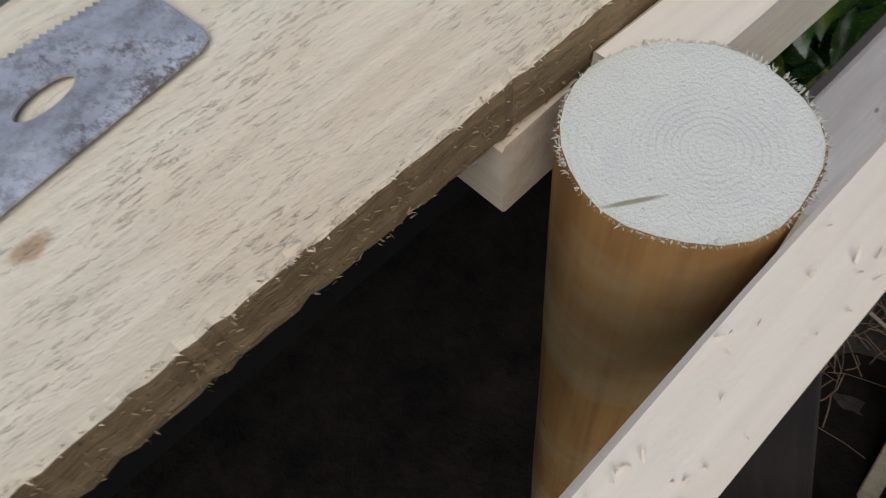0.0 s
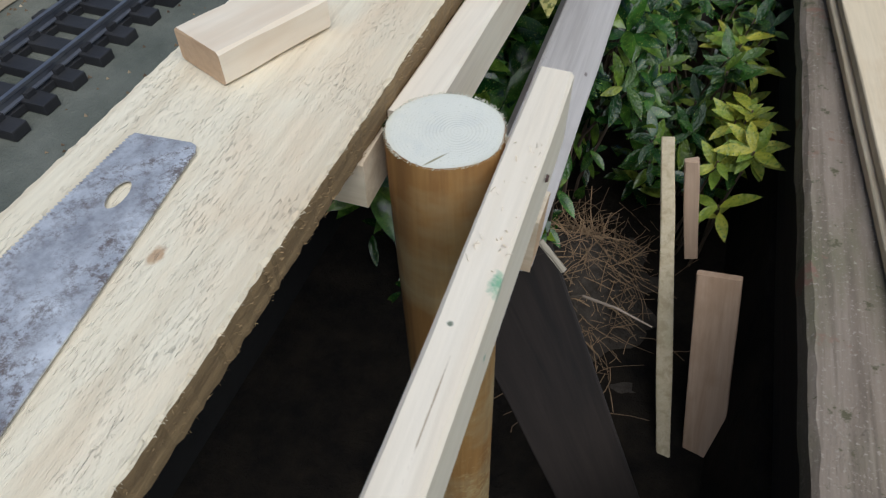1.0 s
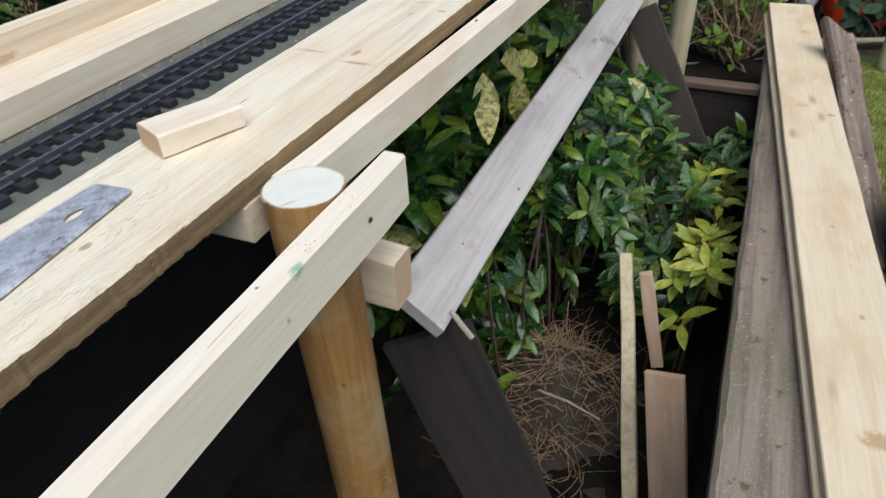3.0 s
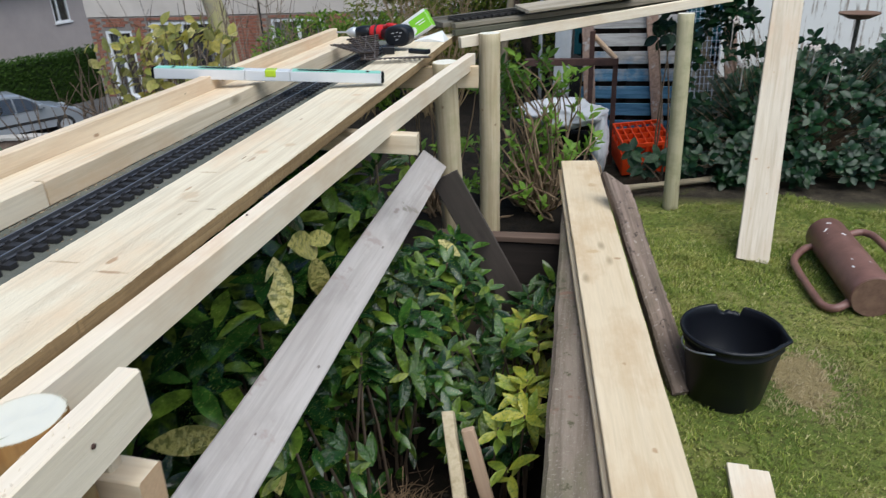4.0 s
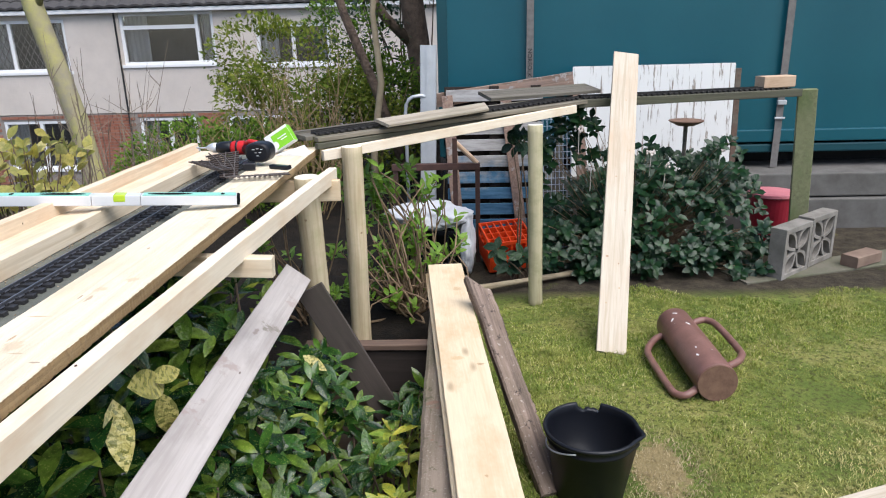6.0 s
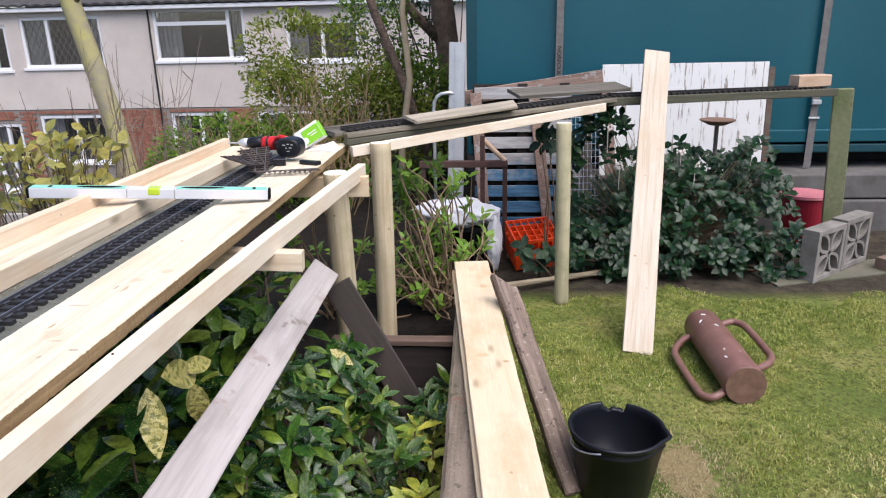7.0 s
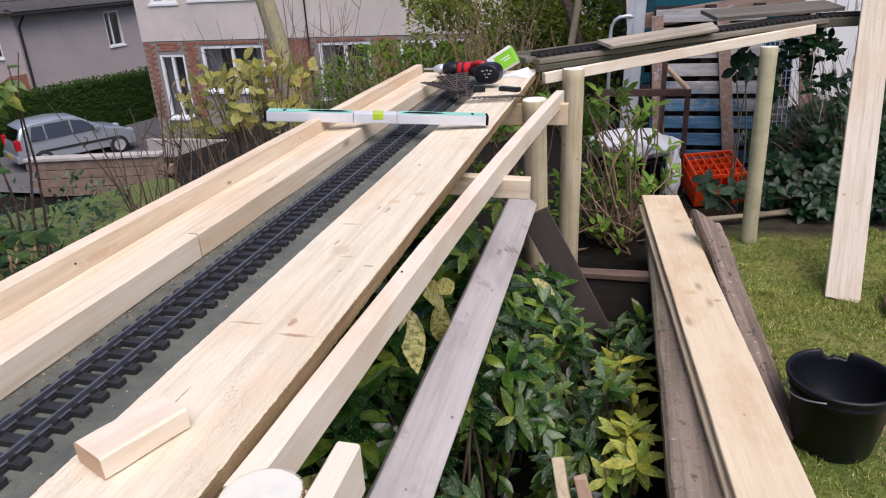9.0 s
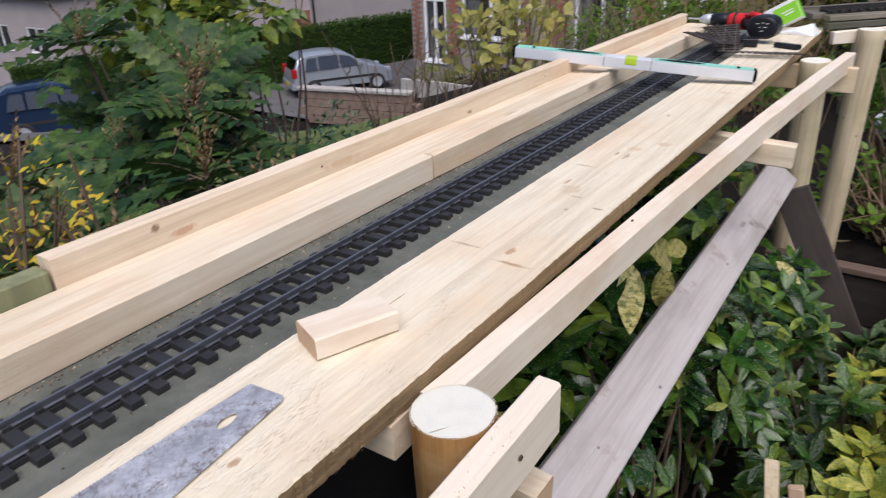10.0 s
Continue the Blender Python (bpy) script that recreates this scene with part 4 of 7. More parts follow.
board("bed_sleeper", (0.02, 1.985, 0.272), (0.47, 1.985, 0.272), 0.05, 0.022, M_sleeper, "old brown timber rail edging the planting bed", "sleeper", "bed sleepers")
board("bed_sleeper", (0.02, 1.99, 0.248), (0.47, 1.99, 0.248), 0.035, 0.17, M_dark, "dark brown board edging the planting bed", "sleeper", "bed sleepers")
board("bed_sleeper", (0.02, 1.995, 0.07), (0.47, 1.995, 0.07), 0.035, 0.62, M_sleeper, "dark brown board edging the planting bed", "sleeper", "bed sleepers")
board("stake", (0.240, 1.018, 0.210), (0.420, 0.500, -0.31), 0.032, 0.03, M_treat, "pale split stake leaning in the bed", "stake", "stakes", up=(0, -1, 0.5), wob=0.004)
board("stake", (0.298, 0.965, 0.200), (0.365, 0.93, -0.05), 0.03, 0.02, M_pink, "short pinkish stake end stuck in the bed", "stake", "stakes", up=(0, -1, 0.5), wob=0.004)
board("pink_board", (0.389, 0.712, 0.146), (0.495, 0.550, -0.32), 0.082, 0.02, M_pink, "pinkish pine board leaning against the edging wall", "board", up=(-0.2, -1, 0.3))
board("lath", (0.534, 0.62, 0.041), (0.538, 0.60, -0.56), 0.02, 0.006, M_grey, "thin grey lath leaning against the wall", "lath", "laths", up=(-1, 0, 0.3))
board("lath", (0.530, 0.625, -0.076), (0.534, 0.60, -0.56), 0.02, 0.006, M_grey, "thin grey lath leaning against the wall", "lath", "laths", up=(-1, 0, 0.3))
board("leaning_plank", (1.235, 2.43, 0.004), (1.478, 3.52, 1.222), 0.130, 0.018, M_pale, "pale clean plank leaning against the old shelf", "plank", up=(0.05, -1, 0.8))
board("lawn_offcut", (0.957, 1.158, 0.022), (0.934, 0.54, 0.022), 0.052, 0.02, M_batten, "pale pine offcut lying flat on the lawn", "offcut", "lawn offcuts")
board("lawn_offcut", (1.003, 1.142, 0.022), (0.978, 0.50, 0.022), 0.052, 0.02, M_batten, "pale pine offcut lying flat on the lawn", "offcut", "lawn offcuts")
board("lawn_offcut", (1.50, 1.285, 0.022), (2.4, 1.605, 0.022), 0.14, 0.02, M_pale, "pale pine board lying flat on the lawn", "offcut", "lawn offcuts")
board("lawn_pole", (0.63, 3.12, 0.06), (1.30, 3.42, 0.05), 0.03, 0.03, M_twigpale, "thin weathered pole lying behind the lawn", "pole", wob=0.006, cham=0.01)


# ---- bucket and post rammer on the lawn ----
def build_bucket():
    t = thing("bucket", "black plastic builders bucket with spout on the lawn", "bucket", at=(0.975, 1.490, 0.0))
    prof = [(0.0, 0.006), (0.098, 0.006), (0.101, 0.0), (0.104, 0.006), (0.126, 0.185), (0.131, 0.187), (0.131, 0.193), (0.128, 0.196), (0.133, 0.214), (0.140, 0.216), (0.142, 0.221), (0.140, 0.226), (0.134, 0.227), (0.130, 0.222), (0.127, 0.20), (0.1265, 0.193), (0.126, 0.188), (0.100, 0.012), (0.0, 0.012)]
    bm = lathe(prof, 112)
    sp = math.atan2(-0.35, 1.0)
    for v in bm.verts:
        if v.co.z > 0.12:
            a = math.atan2(v.co.y, v.co.x) - sp
            a = (a + math.pi) % (2 * math.pi) - math.pi
            k = max(0.0, 1 - abs(a) / 0.30) ** 1.3 * ((v.co.z - 0.12) / 0.107)
            r = math.hypot(v.co.x, v.co.y)
            v.co.x *= 1 + 0.016 * k / r
            v.co.y *= 1 + 0.016 * k / r
            # worn notch in the rim
            b = math.atan2(v.co.y, v.co.x) - 1.45
            if abs(b) < 0.27 and v.co.z > 0.198:
                v.co.z = min(v.co.z, 0.204 + 0.004 * math.sin(b * 37) + 0.003 * math.sin(b * 90))
    bmesh.ops.recalc_face_normals(bm, faces=bm.faces[:])
    part("body", bm, M_bucket, t, smooth=True)
    bm = bmesh.new()
    pts = []
    for k in range(17):
        a = math.pi * k / 16
        pts.append((-0.134 * math.cos(a), -0.131 * math.sin(a), 0.205 - 0.045 * math.sin(a)))
    tube(bm, pts, 0.0028, 6)
    h = part("handle", bm, M_metal, t, "thin wire handle", smooth=True)
    h.matrix_basis = pose(0, 0, 0, 0, 0, -118)


build_bucket()


def build_rammer():
    a, b = Vector((1.488, 2.585, 0.077)), Vector((1.492, 2.03, 0.077))
    t = thing("post_rammer", "brown painted steel post rammer lying on the grass", "post rammer", at=(0.048, -0.015, 0))
    r = 0.076
    bm = bmesh.new()
    tube(bm, [a, a + (b - a) * 0.01, b - (b - a) * 0.01, b], [r * 0.97, r, r, r * 0.985], 36)
    part("tube", bm, M_brown, t, smooth=False)
    for p in t.children[0].data.polygons:
        p.use_smooth = len(p.vertices) == 4
    bm = bmesh.new()
    d = (b - a).normalized()
    tube(bm, [b - d * 0.006, b + d * 0.0035], [r * 0.96, r * 0.96], 36)
    part("end_plate", bm, M_brownin, t, "rusty closed end")
    rc = random.Random(4)
    for k in range(7):
        u, w = rc.uniform(0.05, 0.9), rc.uniform(-0.7, 0.5)
        p = a.lerp(b, u) + Vector((math.sin(w), 0, math.cos(w))) * (r - 0.0012)
        o = part("paint_chip", boxes((-0.004, 0.004, -0.011, 0.011, -0.001, 0.002), bev=0.0008), M_upvc, t, "small white paint chip")
        o.matrix_basis = Matrix.Translation(p) @ Matrix.Rotation(w, 4, "Y") @ Matrix.Rotation(rc.uniform(-1.2, 1.2), 4, "Z") @ Matrix.Scale(rc.uniform(0.4, 1.0), 4)
    for side, pts in (("l", [(1.43, 2.50, 0.06), (1.385, 2.485, 0.05), (1.337, 2.42, 0.035), (1.325, 2.34, 0.03), (1.338, 2.10, 0.022), (1.355, 2.045, 0.022), (1.385, 2.03, 0.03), (1.435, 2.06, 0.045)]),
                      ("r", [(1.545, 2.54, 0.09), (1.595, 2.565, 0.098), (1.628, 2.56, 0.10), (1.652, 2.50, 0.10), (1.655, 2.26, 0.10), (1.64, 2.20, 0.10), (1.61, 2.16, 0.098), (1.54, 2.12, 0.09)])):
        q = [Vector(p) for p in pts]
        sm = []
        for i in range(len(q) - 1):
            for k in range(4):
                u = k / 4
                p0, p1, p2, p3 = q[max(i - 1, 0)], q[i], q[i + 1], q[min(i + 2, len(q) - 1)]
                sm.append(0.5 * ((2 * p1) + (p2 - p0) * u + (2 * p0 - 5 * p1 + 4 * p2 - p3) * u * u + (3 * p1 - p0 - 3 * p2 + p3) * u ** 3))
        sm.append(q[-1])
        bm = bmesh.new()
        tube(bm, sm, 0.0145, 12)
        part("handle", bm, M_brown, t, smooth=True)


build_rammer()


# ---- old railway shelf at the end of the garden ----
board("shelf_plank", (-0.078, 2.584, 0.950), (1.222, 3.524, 0.992), 0.112, 0.02, M_old, "dark weathered shelf plank carrying old track", "plank", "old shelf boards")
board("shelf_plank", (1.20, 3.475, 0.990), (2.50, 3.79, 0.995), 0.15, 0.04, M_olddark, "green-grey weathered shelf beam carrying old track", "plank", "old shelf boards")
board("shelf_back_rail", (-0.12, 2.62, 0.962), (1.15, 3.53, 1.004), 0.02, 0.045, M_old, "dark weathered back rail of the old shelf", "rail", "old shelf boards")
board("shelf_plank", (0.0, 2.52, 0.949), (1.28, 3.455, 0.990), 0.048, 0.020, M_oldmid, "weathered grey-brown front plank of the old shelf", "plank", "old shelf boards", wob=0.003)
board("shelf_front_strip", (0.005, 2.497, 0.926), (1.125, 3.365, 0.965), 0.03, 0.022, M_olddark, "dark weathered front strip of the old shelf", "strip", "old shelf boards")
board("loose_board", (0.26, 2.66, 0.990), (0.72, 3.03, 1.012), 0.105, 0.013, M_oldpale, "pale weathered board lying on the old shelf", "board", "loose shelf boards", roll=9, skew=-0.03)
board("loose_board", (0.72, 3.36, 1.035), (1.32, 3.60, 1.045), 0.17, 0.018, M_old, "slate grey weathered board lying tilted on the shelf", "board", "loose shelf boards", roll=8)
board("rough_slab_board", (0.38, 4.14, 0.975), (1.29, 4.14, 1.095), 0.02, 0.085, M_pinkworn, "pinkish rough board standing behind the old shelf", "board", wob=0.006)
board("slab_prop", (0.60, 4.17, 0.0), (0.60, 4.17, 0.92), 0.05, 0.03, M_old, "dark upright prop under the rough board", "prop", "slab props", up=(0, -1, 0))
board("slab_prop", (1.22, 4.17, 0.0), (1.22, 4.17, 1.0), 0.05, 0.03, M_old, "dark upright prop under the rough board", "prop", "slab props", up=(0, -1, 0))
M_oldtrack = plain("dull_old_track", (0.016, 0.015, 0.015), (0.03, 0.028, 0.026), 30, 0.8)
build_track("old_track", ((-0.02, 2.575, 0.952), (1.21, 3.475, 0.993)), label="dull weathered railway track on the old shelf", pitch=0.033, rail_mat=M_oldtrack, sleeper_mat=M_oldtrack)
build_track("old_track", ((1.23, 3.485, 0.992), (2.46, 3.775, 0.996)), label="dull weathered railway track on the old shelf", pitch=0.033, rail_mat=M_oldtrack, sleeper_mat=M_oldtrack)
gp = board("gate_post", (2.610, 3.735, 0.0), (2.558, 3.735, 0.988), 0.098, 0.075, M_green, "square green algae-stained post carrying the old shelf", "post", up=(-0.35, -1, 0))


def build_brick():
    t = board("brick", (2.285, 3.745, 1.068), (2.475, 3.785, 1.070), 0.09, 0.064, M_pink, "pale pinkish brick lying on the shelf end", "brick", cham=0.004)
    return t


build_brick()


# ---- curtain-sided trailer behind the garden ----
def build_trailer():
    t = thing("lorry_trailer", "teal curtain-sided lorry trailer parked behind the garden", "trailer")
    Y = 4.62
    X0, X1, Z0, Z1 = 0.455, 9.0, 0.62, 3.3
    nx, nz = 90, 8
    v, f = [], []
    for j in range(nz + 1):
        for i in range(nx + 1):
            x = X0 + (X1 - X0) * i / nx
            z = Z0 + (Z1 - Z0) * j / nz
            v.append((x, Y + 0.012 * noise.noise((x * 1.6, z * 0.4, 2)) + 0.006 * math.sin(x * 9), z))
    for j in range(nz):
        for i in range(nx):
            a = j * (nx + 1) + i
            f.append((a, a + 1, a + nx + 2, a + nx + 1))
    mesh_object("side_curtain", v, f, M_teal, t, smooth=True)
    part("body", boxes((X0, X1, Y + 0.03, Y + 2.5, 0.60, Z1)), M_tealdark, t)
    part("corner_post", boxes((X0 - 0.02, X0 + 0.05, Y - 0.02, Y + 0.03, 0.5, Z1)), M_tealdark, t)
    part("side_rail", boxes((X0, X1, Y - 0.02, Y + 0.04, 0.56, 0.645), bev=0.008), M_teal, t)
    part("side_rail", boxes((X0, X1, Y - 0.012, Y + 0.04, 0.485, 0.545), bev=0.01), M_tealdark, t)
    part("chassis", boxes((X0 + 0.4, X1, Y + 0.35, Y + 2.1, 0.25, 0.48)), M_tyre, t)
    for x in (1.065, 2.79, 4.6, 6.4):
        part("strap", boxes((x - 0.024, x + 0.024, Y - 0.034, Y - 0.030, 0.385, 3.3)), M_strap, t, "grey webbing strap")
        if x > 2:
            bm = boxes((x - 0.034, x + 0.034, Y - 0.052, Y - 0.036, 0.90, 0.945), (x - 0.030, x + 0.030, Y - 0.060, Y - 0.036, 0.82, 0.85), (x - 0.036, x + 0.036, Y - 0.048, Y - 0.036, 0.72, 0.735), bev=0.004)
            part("buckle", bm, M_metal, t, "grey steel strap buckle")
    for x in (3.55,):
        part("hook", boxes((x - 0.006, x + 0.006, Y - 0.04, Y - 0.01, 0.92, 1.02), bev=0.003), M_metal, t)
    # lettering down the webbing
    cu = bpy.data.curves.new("lettering", "FONT")
    cu.body = "NORFOLK"
    cu.size = 0.041
    cu.extrude = 0.0008
    tx = bpy.data.objects.new("lettering", cu)
    bpy.context.scene.collection.objects.link(tx)
    me = bpy.data.meshes.new_from_object(tx)
    bpy.data.objects.remove(tx)
    me.materials.append(M_tyre)
    ob = new("strap_lettering", me)
    ob.parent = t
    ob.matrix_basis = Matrix(((0, 1, 0, 1.051), (0, 0, -1, Y - 0.0352), (-1, 0, 0, 1.232), (0, 0, 0, 1)))
    tagged(ob, "dark printed lettering on the webbing")



build_trailer()
pl = thing("plinth_wall", "grey concrete plinth under the trailer side", "wall", kind="structure")
part("upper_course", boxes((1.15, 9.0, 4.38, 4.9, 0.215, 0.375), bev=0.01), M_concrete, pl)
part("lower_course", boxes((1.15, 9.0, 4.34, 4.9, -0.05, 0.205), bev=0.01), M_concrete, pl)


def build_white_board():
    m = Mat("flaking_white_paint", 0.7)
    v = m.coords((34, 1, 3.2), shift=False)
    peel = m.ramp(m.noise(v, 1.0, 6, 0.7, 0.3), ((0.55, (0, 0, 0)), (0.60, (1, 1, 1))))
    col = m.mix(peel, (0.72, 0.72, 0.70), (0.30, 0.26, 0.22))
    m.color(col)
    m.bump(peel, 0.5, 0.002)
    t = thing("white_board", "flaking white painted board leaning at the trailer", "board", at=pose(1.90, 4.405, 0.378, -4, 0, 0))
    part("panel", boxes((-0.56, 0.51, 0.0, 0.015, 0.0, 0.735), bev=0.002), m.m, t)
    part("edge_batten", boxes((0.512, 0.55, -0.002, 0.03, 0.0, 0.70), bev=0.003), M_sleeper, t)


build_white_board()


def build_pallet():
    t = thing("pallet", "blue and grey painted pallet leaning behind the bench", "pallet", at=pose(0.80, 3.985, 0.0, -5, 0, 0))
    m = Mat("worn_blue_and_grey_paint", 0.7)
    v = m.coords((3, 6, 26))
    grey = m.ramp(m.noise(v, 1.6, 6, 0.75), ((0.30, (0.20, 0.19, 0.18)), (0.60, (0.42, 0.41, 0.40))))
    blue = m.ramp(m.noise(v, 1.2, 6, 0.75), ((0.38, (0.03, 0.10, 0.18)), (0.62, (0.09, 0.21, 0.33))))
    tc = m.n("TexCoord").outputs["Object"]
    sp = m.n("SeparateXYZ")
    m.link(tc, sp.inputs[0])
    low = m.n("MapRange")
    low.inputs["From Min"].default_value, low.inputs["From Max"].default_value = 0.75, 0.1
    m.link(sp.outputs[2], low.inputs[0])
    ad = m.n("Math")
    ad.operation = "ADD"
    m.link(low.outputs[0], ad.inputs[0])
    m.link(m.noise(tc, 7.0, 4, 0.6), ad.inputs[1])
    m.color(m.mix(m.ramp(ad.outputs[0], BW(0.76, 1.02)), grey, blue))
    for k in range(10):
        z = 0.02 + k * 0.102
        part("slat", boxes((-0.30, 0.30, 0.0, 0.016, z, z + 0.072), bev=0.002), m.m, t)
    for x in (-0.28, 0.0, 0.26):
        part("bearer", boxes((x - 0.03, x + 0.03, 0.017, 0.09, 0.0, 1.03), bev=0.003), M_dark, t)
    # Added dark sheet, so that the gaps between slats read as shade.
    part("back_board", boxes((-0.30, 0.30, 0.091, 0.105, 0.0, 1.03), bev=0.002), M_dark, t, "added dark sheet giving the shade between the slats")
    for x, lean in ((-0.275, -4), (0.135, -7), (0.55, -6)):
        ob = part("upright", boxes((-0.034, 0.034, -0.024, -0.002, 0.0, 0.98), bev=0.003), M_pinkworn, t, "bare reddish timber upright")
        ob.matrix_basis = pose(x + 0.05, 0, 0.0, 0, lean, 0)


build_pallet()


def build_bench_frame():
    t = thing("bench_frame", "rusty brown metal frame with diagonal brace", "frame", at=(0, 3.72, 0))
    part("top_rail", boxes((0.18, 0.70, -0.02, 0.02, 0.575, 0.612), bev=0.002), M_rust, t)
    for x in (0.20, 0.553, 0.685):
        part("leg", boxes((x - 0.014, x + 0.014, -0.013, 0.013, -0.02, 0.575 if x != 0.553 else 0.76), bev=0.002), M_rust, t)
    bm = bmesh.new()
    tube(bm, [(0.545, 0.02, 0.745), (0.685, 0.0, 0.610)], 0.014, 8)
    part("brace", bm, M_pink, t, "bare timber brace")


build_bench_frame()


def build_channel():
    bm = bmesh.new()
    for a in ((-0.05, 0.05, 0.0, 0.004, 0, 1.28), (-0.05, -0.046, 0.0, 0.035, 0, 1.28), (0.046, 0.05, 0.0, 0.035, 0, 1.28), (-0.012, 0.012, -0.006, 0.0, 0, 1.28)):
        box(bm, *a)
    t = thing("steel_channel", "galvanised steel channel standing upright", "channel", at=pose(0.365, 4.02, 0.0, -2, 1.5, 0))
    part("web", bm, M_metal, t)


build_channel()


def build_crates():
    def crate(name, label, m, w, d, h, mat, nx, ny, solid):
        """Bottle crate: solid lower sides, pierced upper band, partitions inside."""
        t = thing(name, label, "crate", at=m)
        th = 0.010
        part("base", boxes((0, w, 0, d, 0, 0.01), bev=0.002), mat, t)
        for a in (0, 1):
            y = a * (d - th)
            part("side", boxes((0, w, y, y + th, 0.0, h * solid), bev=0.002), mat, t)
            part("rim", boxes((0, w, y, y + th, h - 0.022, h), bev=0.002), mat, t)
            for k in range(nx + 1):
                x = (w - th) * k / nx
                part("strut", boxes((x, x + th, y, y + th, h * solid, h - 0.022)), mat, t)
            x = a * (w - th)
            part("side", boxes((x, x + th, th, d - th, 0.0, h * solid), bev=0.002), mat, t)
            part("rim", boxes((x, x + th, th, d - th, h - 0.022, h), bev=0.002), mat, t)
            for k in range(1, ny):
                y = (d - th) * k / ny
                part("strut", boxes((x, x + th, y, y + th, h * solid, h - 0.022)), mat, t)
        for k in range(1, nx):
            x = (w - 0.006) * k / nx
            part("divider", boxes((x, x + 0.006, th, d - th, 0.012, h - 0.006)), mat, t)
        for k in range(1, ny):
            y = (d - 0.006) * k / ny
            part("divider", boxes((th, w - th, y, y + 0.006, 0.012, h - 0.006)), mat, t)
        return t
    crate("bottle_crate", "orange plastic bottle crate tilted behind the lawn", pose(0.745, 3.47, 0.012, 12, -3, 12), 0.265, 0.27, 0.19, M_orange, 6, 4, 0.62)
    board("crate_prop", (0.78, 3.70, 0.068), (0.94, 3.735, 0.068), 0.07, 0.07, M_old, "dark old timber block propping up the crate", "block")
    crate("black_crate", "black plastic crate under a white sack", pose(0.22, 3.44, 0.005), 0.36, 0.28, 0.27, M_bucket, 5, 3, 0.30)


build_crates()


def build_sack():
    """Crumpled sheet of plastic heaped on the crate, one end hanging to the ground."""
    t = thing("white_sack", "crumpled white plastic sack draped over a crate", "sack", at=(0.38, 3.55, 0.345))
    bm = bmesh.new()
    lobes = (((0.0, 0.0, 0.0), (0.225, 0.16, 0.085)), ((0.235, -0.02, -0.16), (0.055, 0.12, 0.185)), ((0.13, -0.03, 0.0), (0.15, 0.13, 0.055)))
    for k, (c, r) in enumerate(lobes):
        ret = bmesh.ops.create_icosphere(bm, subdivisions=4, radius=1.0)
        for v in ret["verts"]:
            p = v.co.copy()
            q = p + Vector((k * 7, 0, 0))
            f = 1 + 0.20 * noise.noise(q * 1.7) + 0.14 * noise.noise(q * 4.0) + 0.09 * abs(noise.noise(q * 8)) - 0.05
            v.co = Vector((c[0] + p.x * r[0] * f, c[1] + p.y * r[1] * f, c[2] + max(-0.8 if k != 1 else -1.6, p.z) * r[2] * f))
    part("sheet", bm, M_white, t, smooth=True)


build_sack()


def build_wire_panel():
    t = thing("wire_panel", "blue-grey welded wire mesh panel standing behind the post", "wire mesh", at=pose(1.08, 3.88, 0.02, -6, 0, 8))
    mw = plain("blue_grey_wire", (0.46, 0.52, 0.62), (0.36, 0.41, 0.50), 30, 0.45, 0.3, 0.05)
    for k in range(9):
        x = 0.025 * k
        part("upright_wire", boxes((x - 0.0018, x + 0.0018, -0.0018, 0.0018, 0.0, 0.88)), mw, t)
    for k in range(22):
        z = 0.01 + 0.04 * k
        part("cross_wire", boxes((-0.004, 0.204, -0.0052, -0.0019, z - 0.0016, z + 0.0016)), mw, t)


build_wire_panel()


def build_bent_pipe():
    bm = bmesh.new()
    tube(bm, [(0.0, 0, -0.93), (0.0, 0, -0.03), (0.006, 0, 0.02), (0.022, 0, 0.05), (0.05, 0, 0.068), (0.10, 0, 0.075), (0.14, 0.02, 0.06)], 0.011, 10)
    t = thing("bent_pipe", "grey metal pipe bent over at the top", "pipe", at=(0.245, 4.05, 0.905))
    part("pipe", bm, M_metal, t, smooth=True)


build_bent_pipe()


def build_tub():
    t = thing("red_tub", "red plastic tub with pale lid", "tub", at=(2.578, 4.08, 0.0))
    part("body", lathe([(0.0, 0.0), (0.115, 0.0), (0.135, 0.30), (0.142, 0.302), (0.142, 0.318), (0.0, 0.318)], 32), M_red, t, smooth=False)
    part("lid", lathe([(0.0, 0.330), (0.12, 0.330), (0.146, 0.325), (0.148, 0.308), (0.143, 0.304)], 32), plain("pinkish_lid", (0.55, 0.20, 0.22), (0.46, 0.14, 0.17), 8, 0.5), t, "pinkish red lid")


build_tub()


def build_screen_block(m, tint=""):
    """A pierced concrete screen block with four petals, 0.29 m square."""
    t = thing("screen_block", "pierced pale concrete screen block at the lawn edge", "screen block", "screen blocks", at=m)
    s, d, b = 0.29, 0.09, 0.030
    bm = boxes((0, s, 0, d, 0, b), (0, s, 0, d, s - b, s), (0, b, 0, d, b, s - b), (s - b, s, 0, d, b, s - b), bev=0.003)
    part("rim", bm, M_screen, t)
    c = s / 2
    for k in range(4):
        a = math.pi / 4 + k * math.pi / 2
        bm = bmesh.new()
        for sg in (-1, 1):
            rings = []
            for i in range(11):
                u = i / 10
                r = 0.01 + u * 0.165
                off = sg * 0.042 * math.sin(math.pi * u)
                x = c + r * math.cos(a) - off * math.sin(a)
                z = c + r * math.sin(a) + off * math.cos(a)
                nx, nz = -math.sin(a) * 0.009, math.cos(a) * 0.009
                rings.append([(x + nx, 0.006, z + nz), (x - nx, 0.006, z - nz), (x - nx, d - 0.006, z - nz), (x + nx, d - 0.006, z + nz)])
            vv, ff = sweep(rings)
            bv = [bm.verts.new(p) for p in vv]
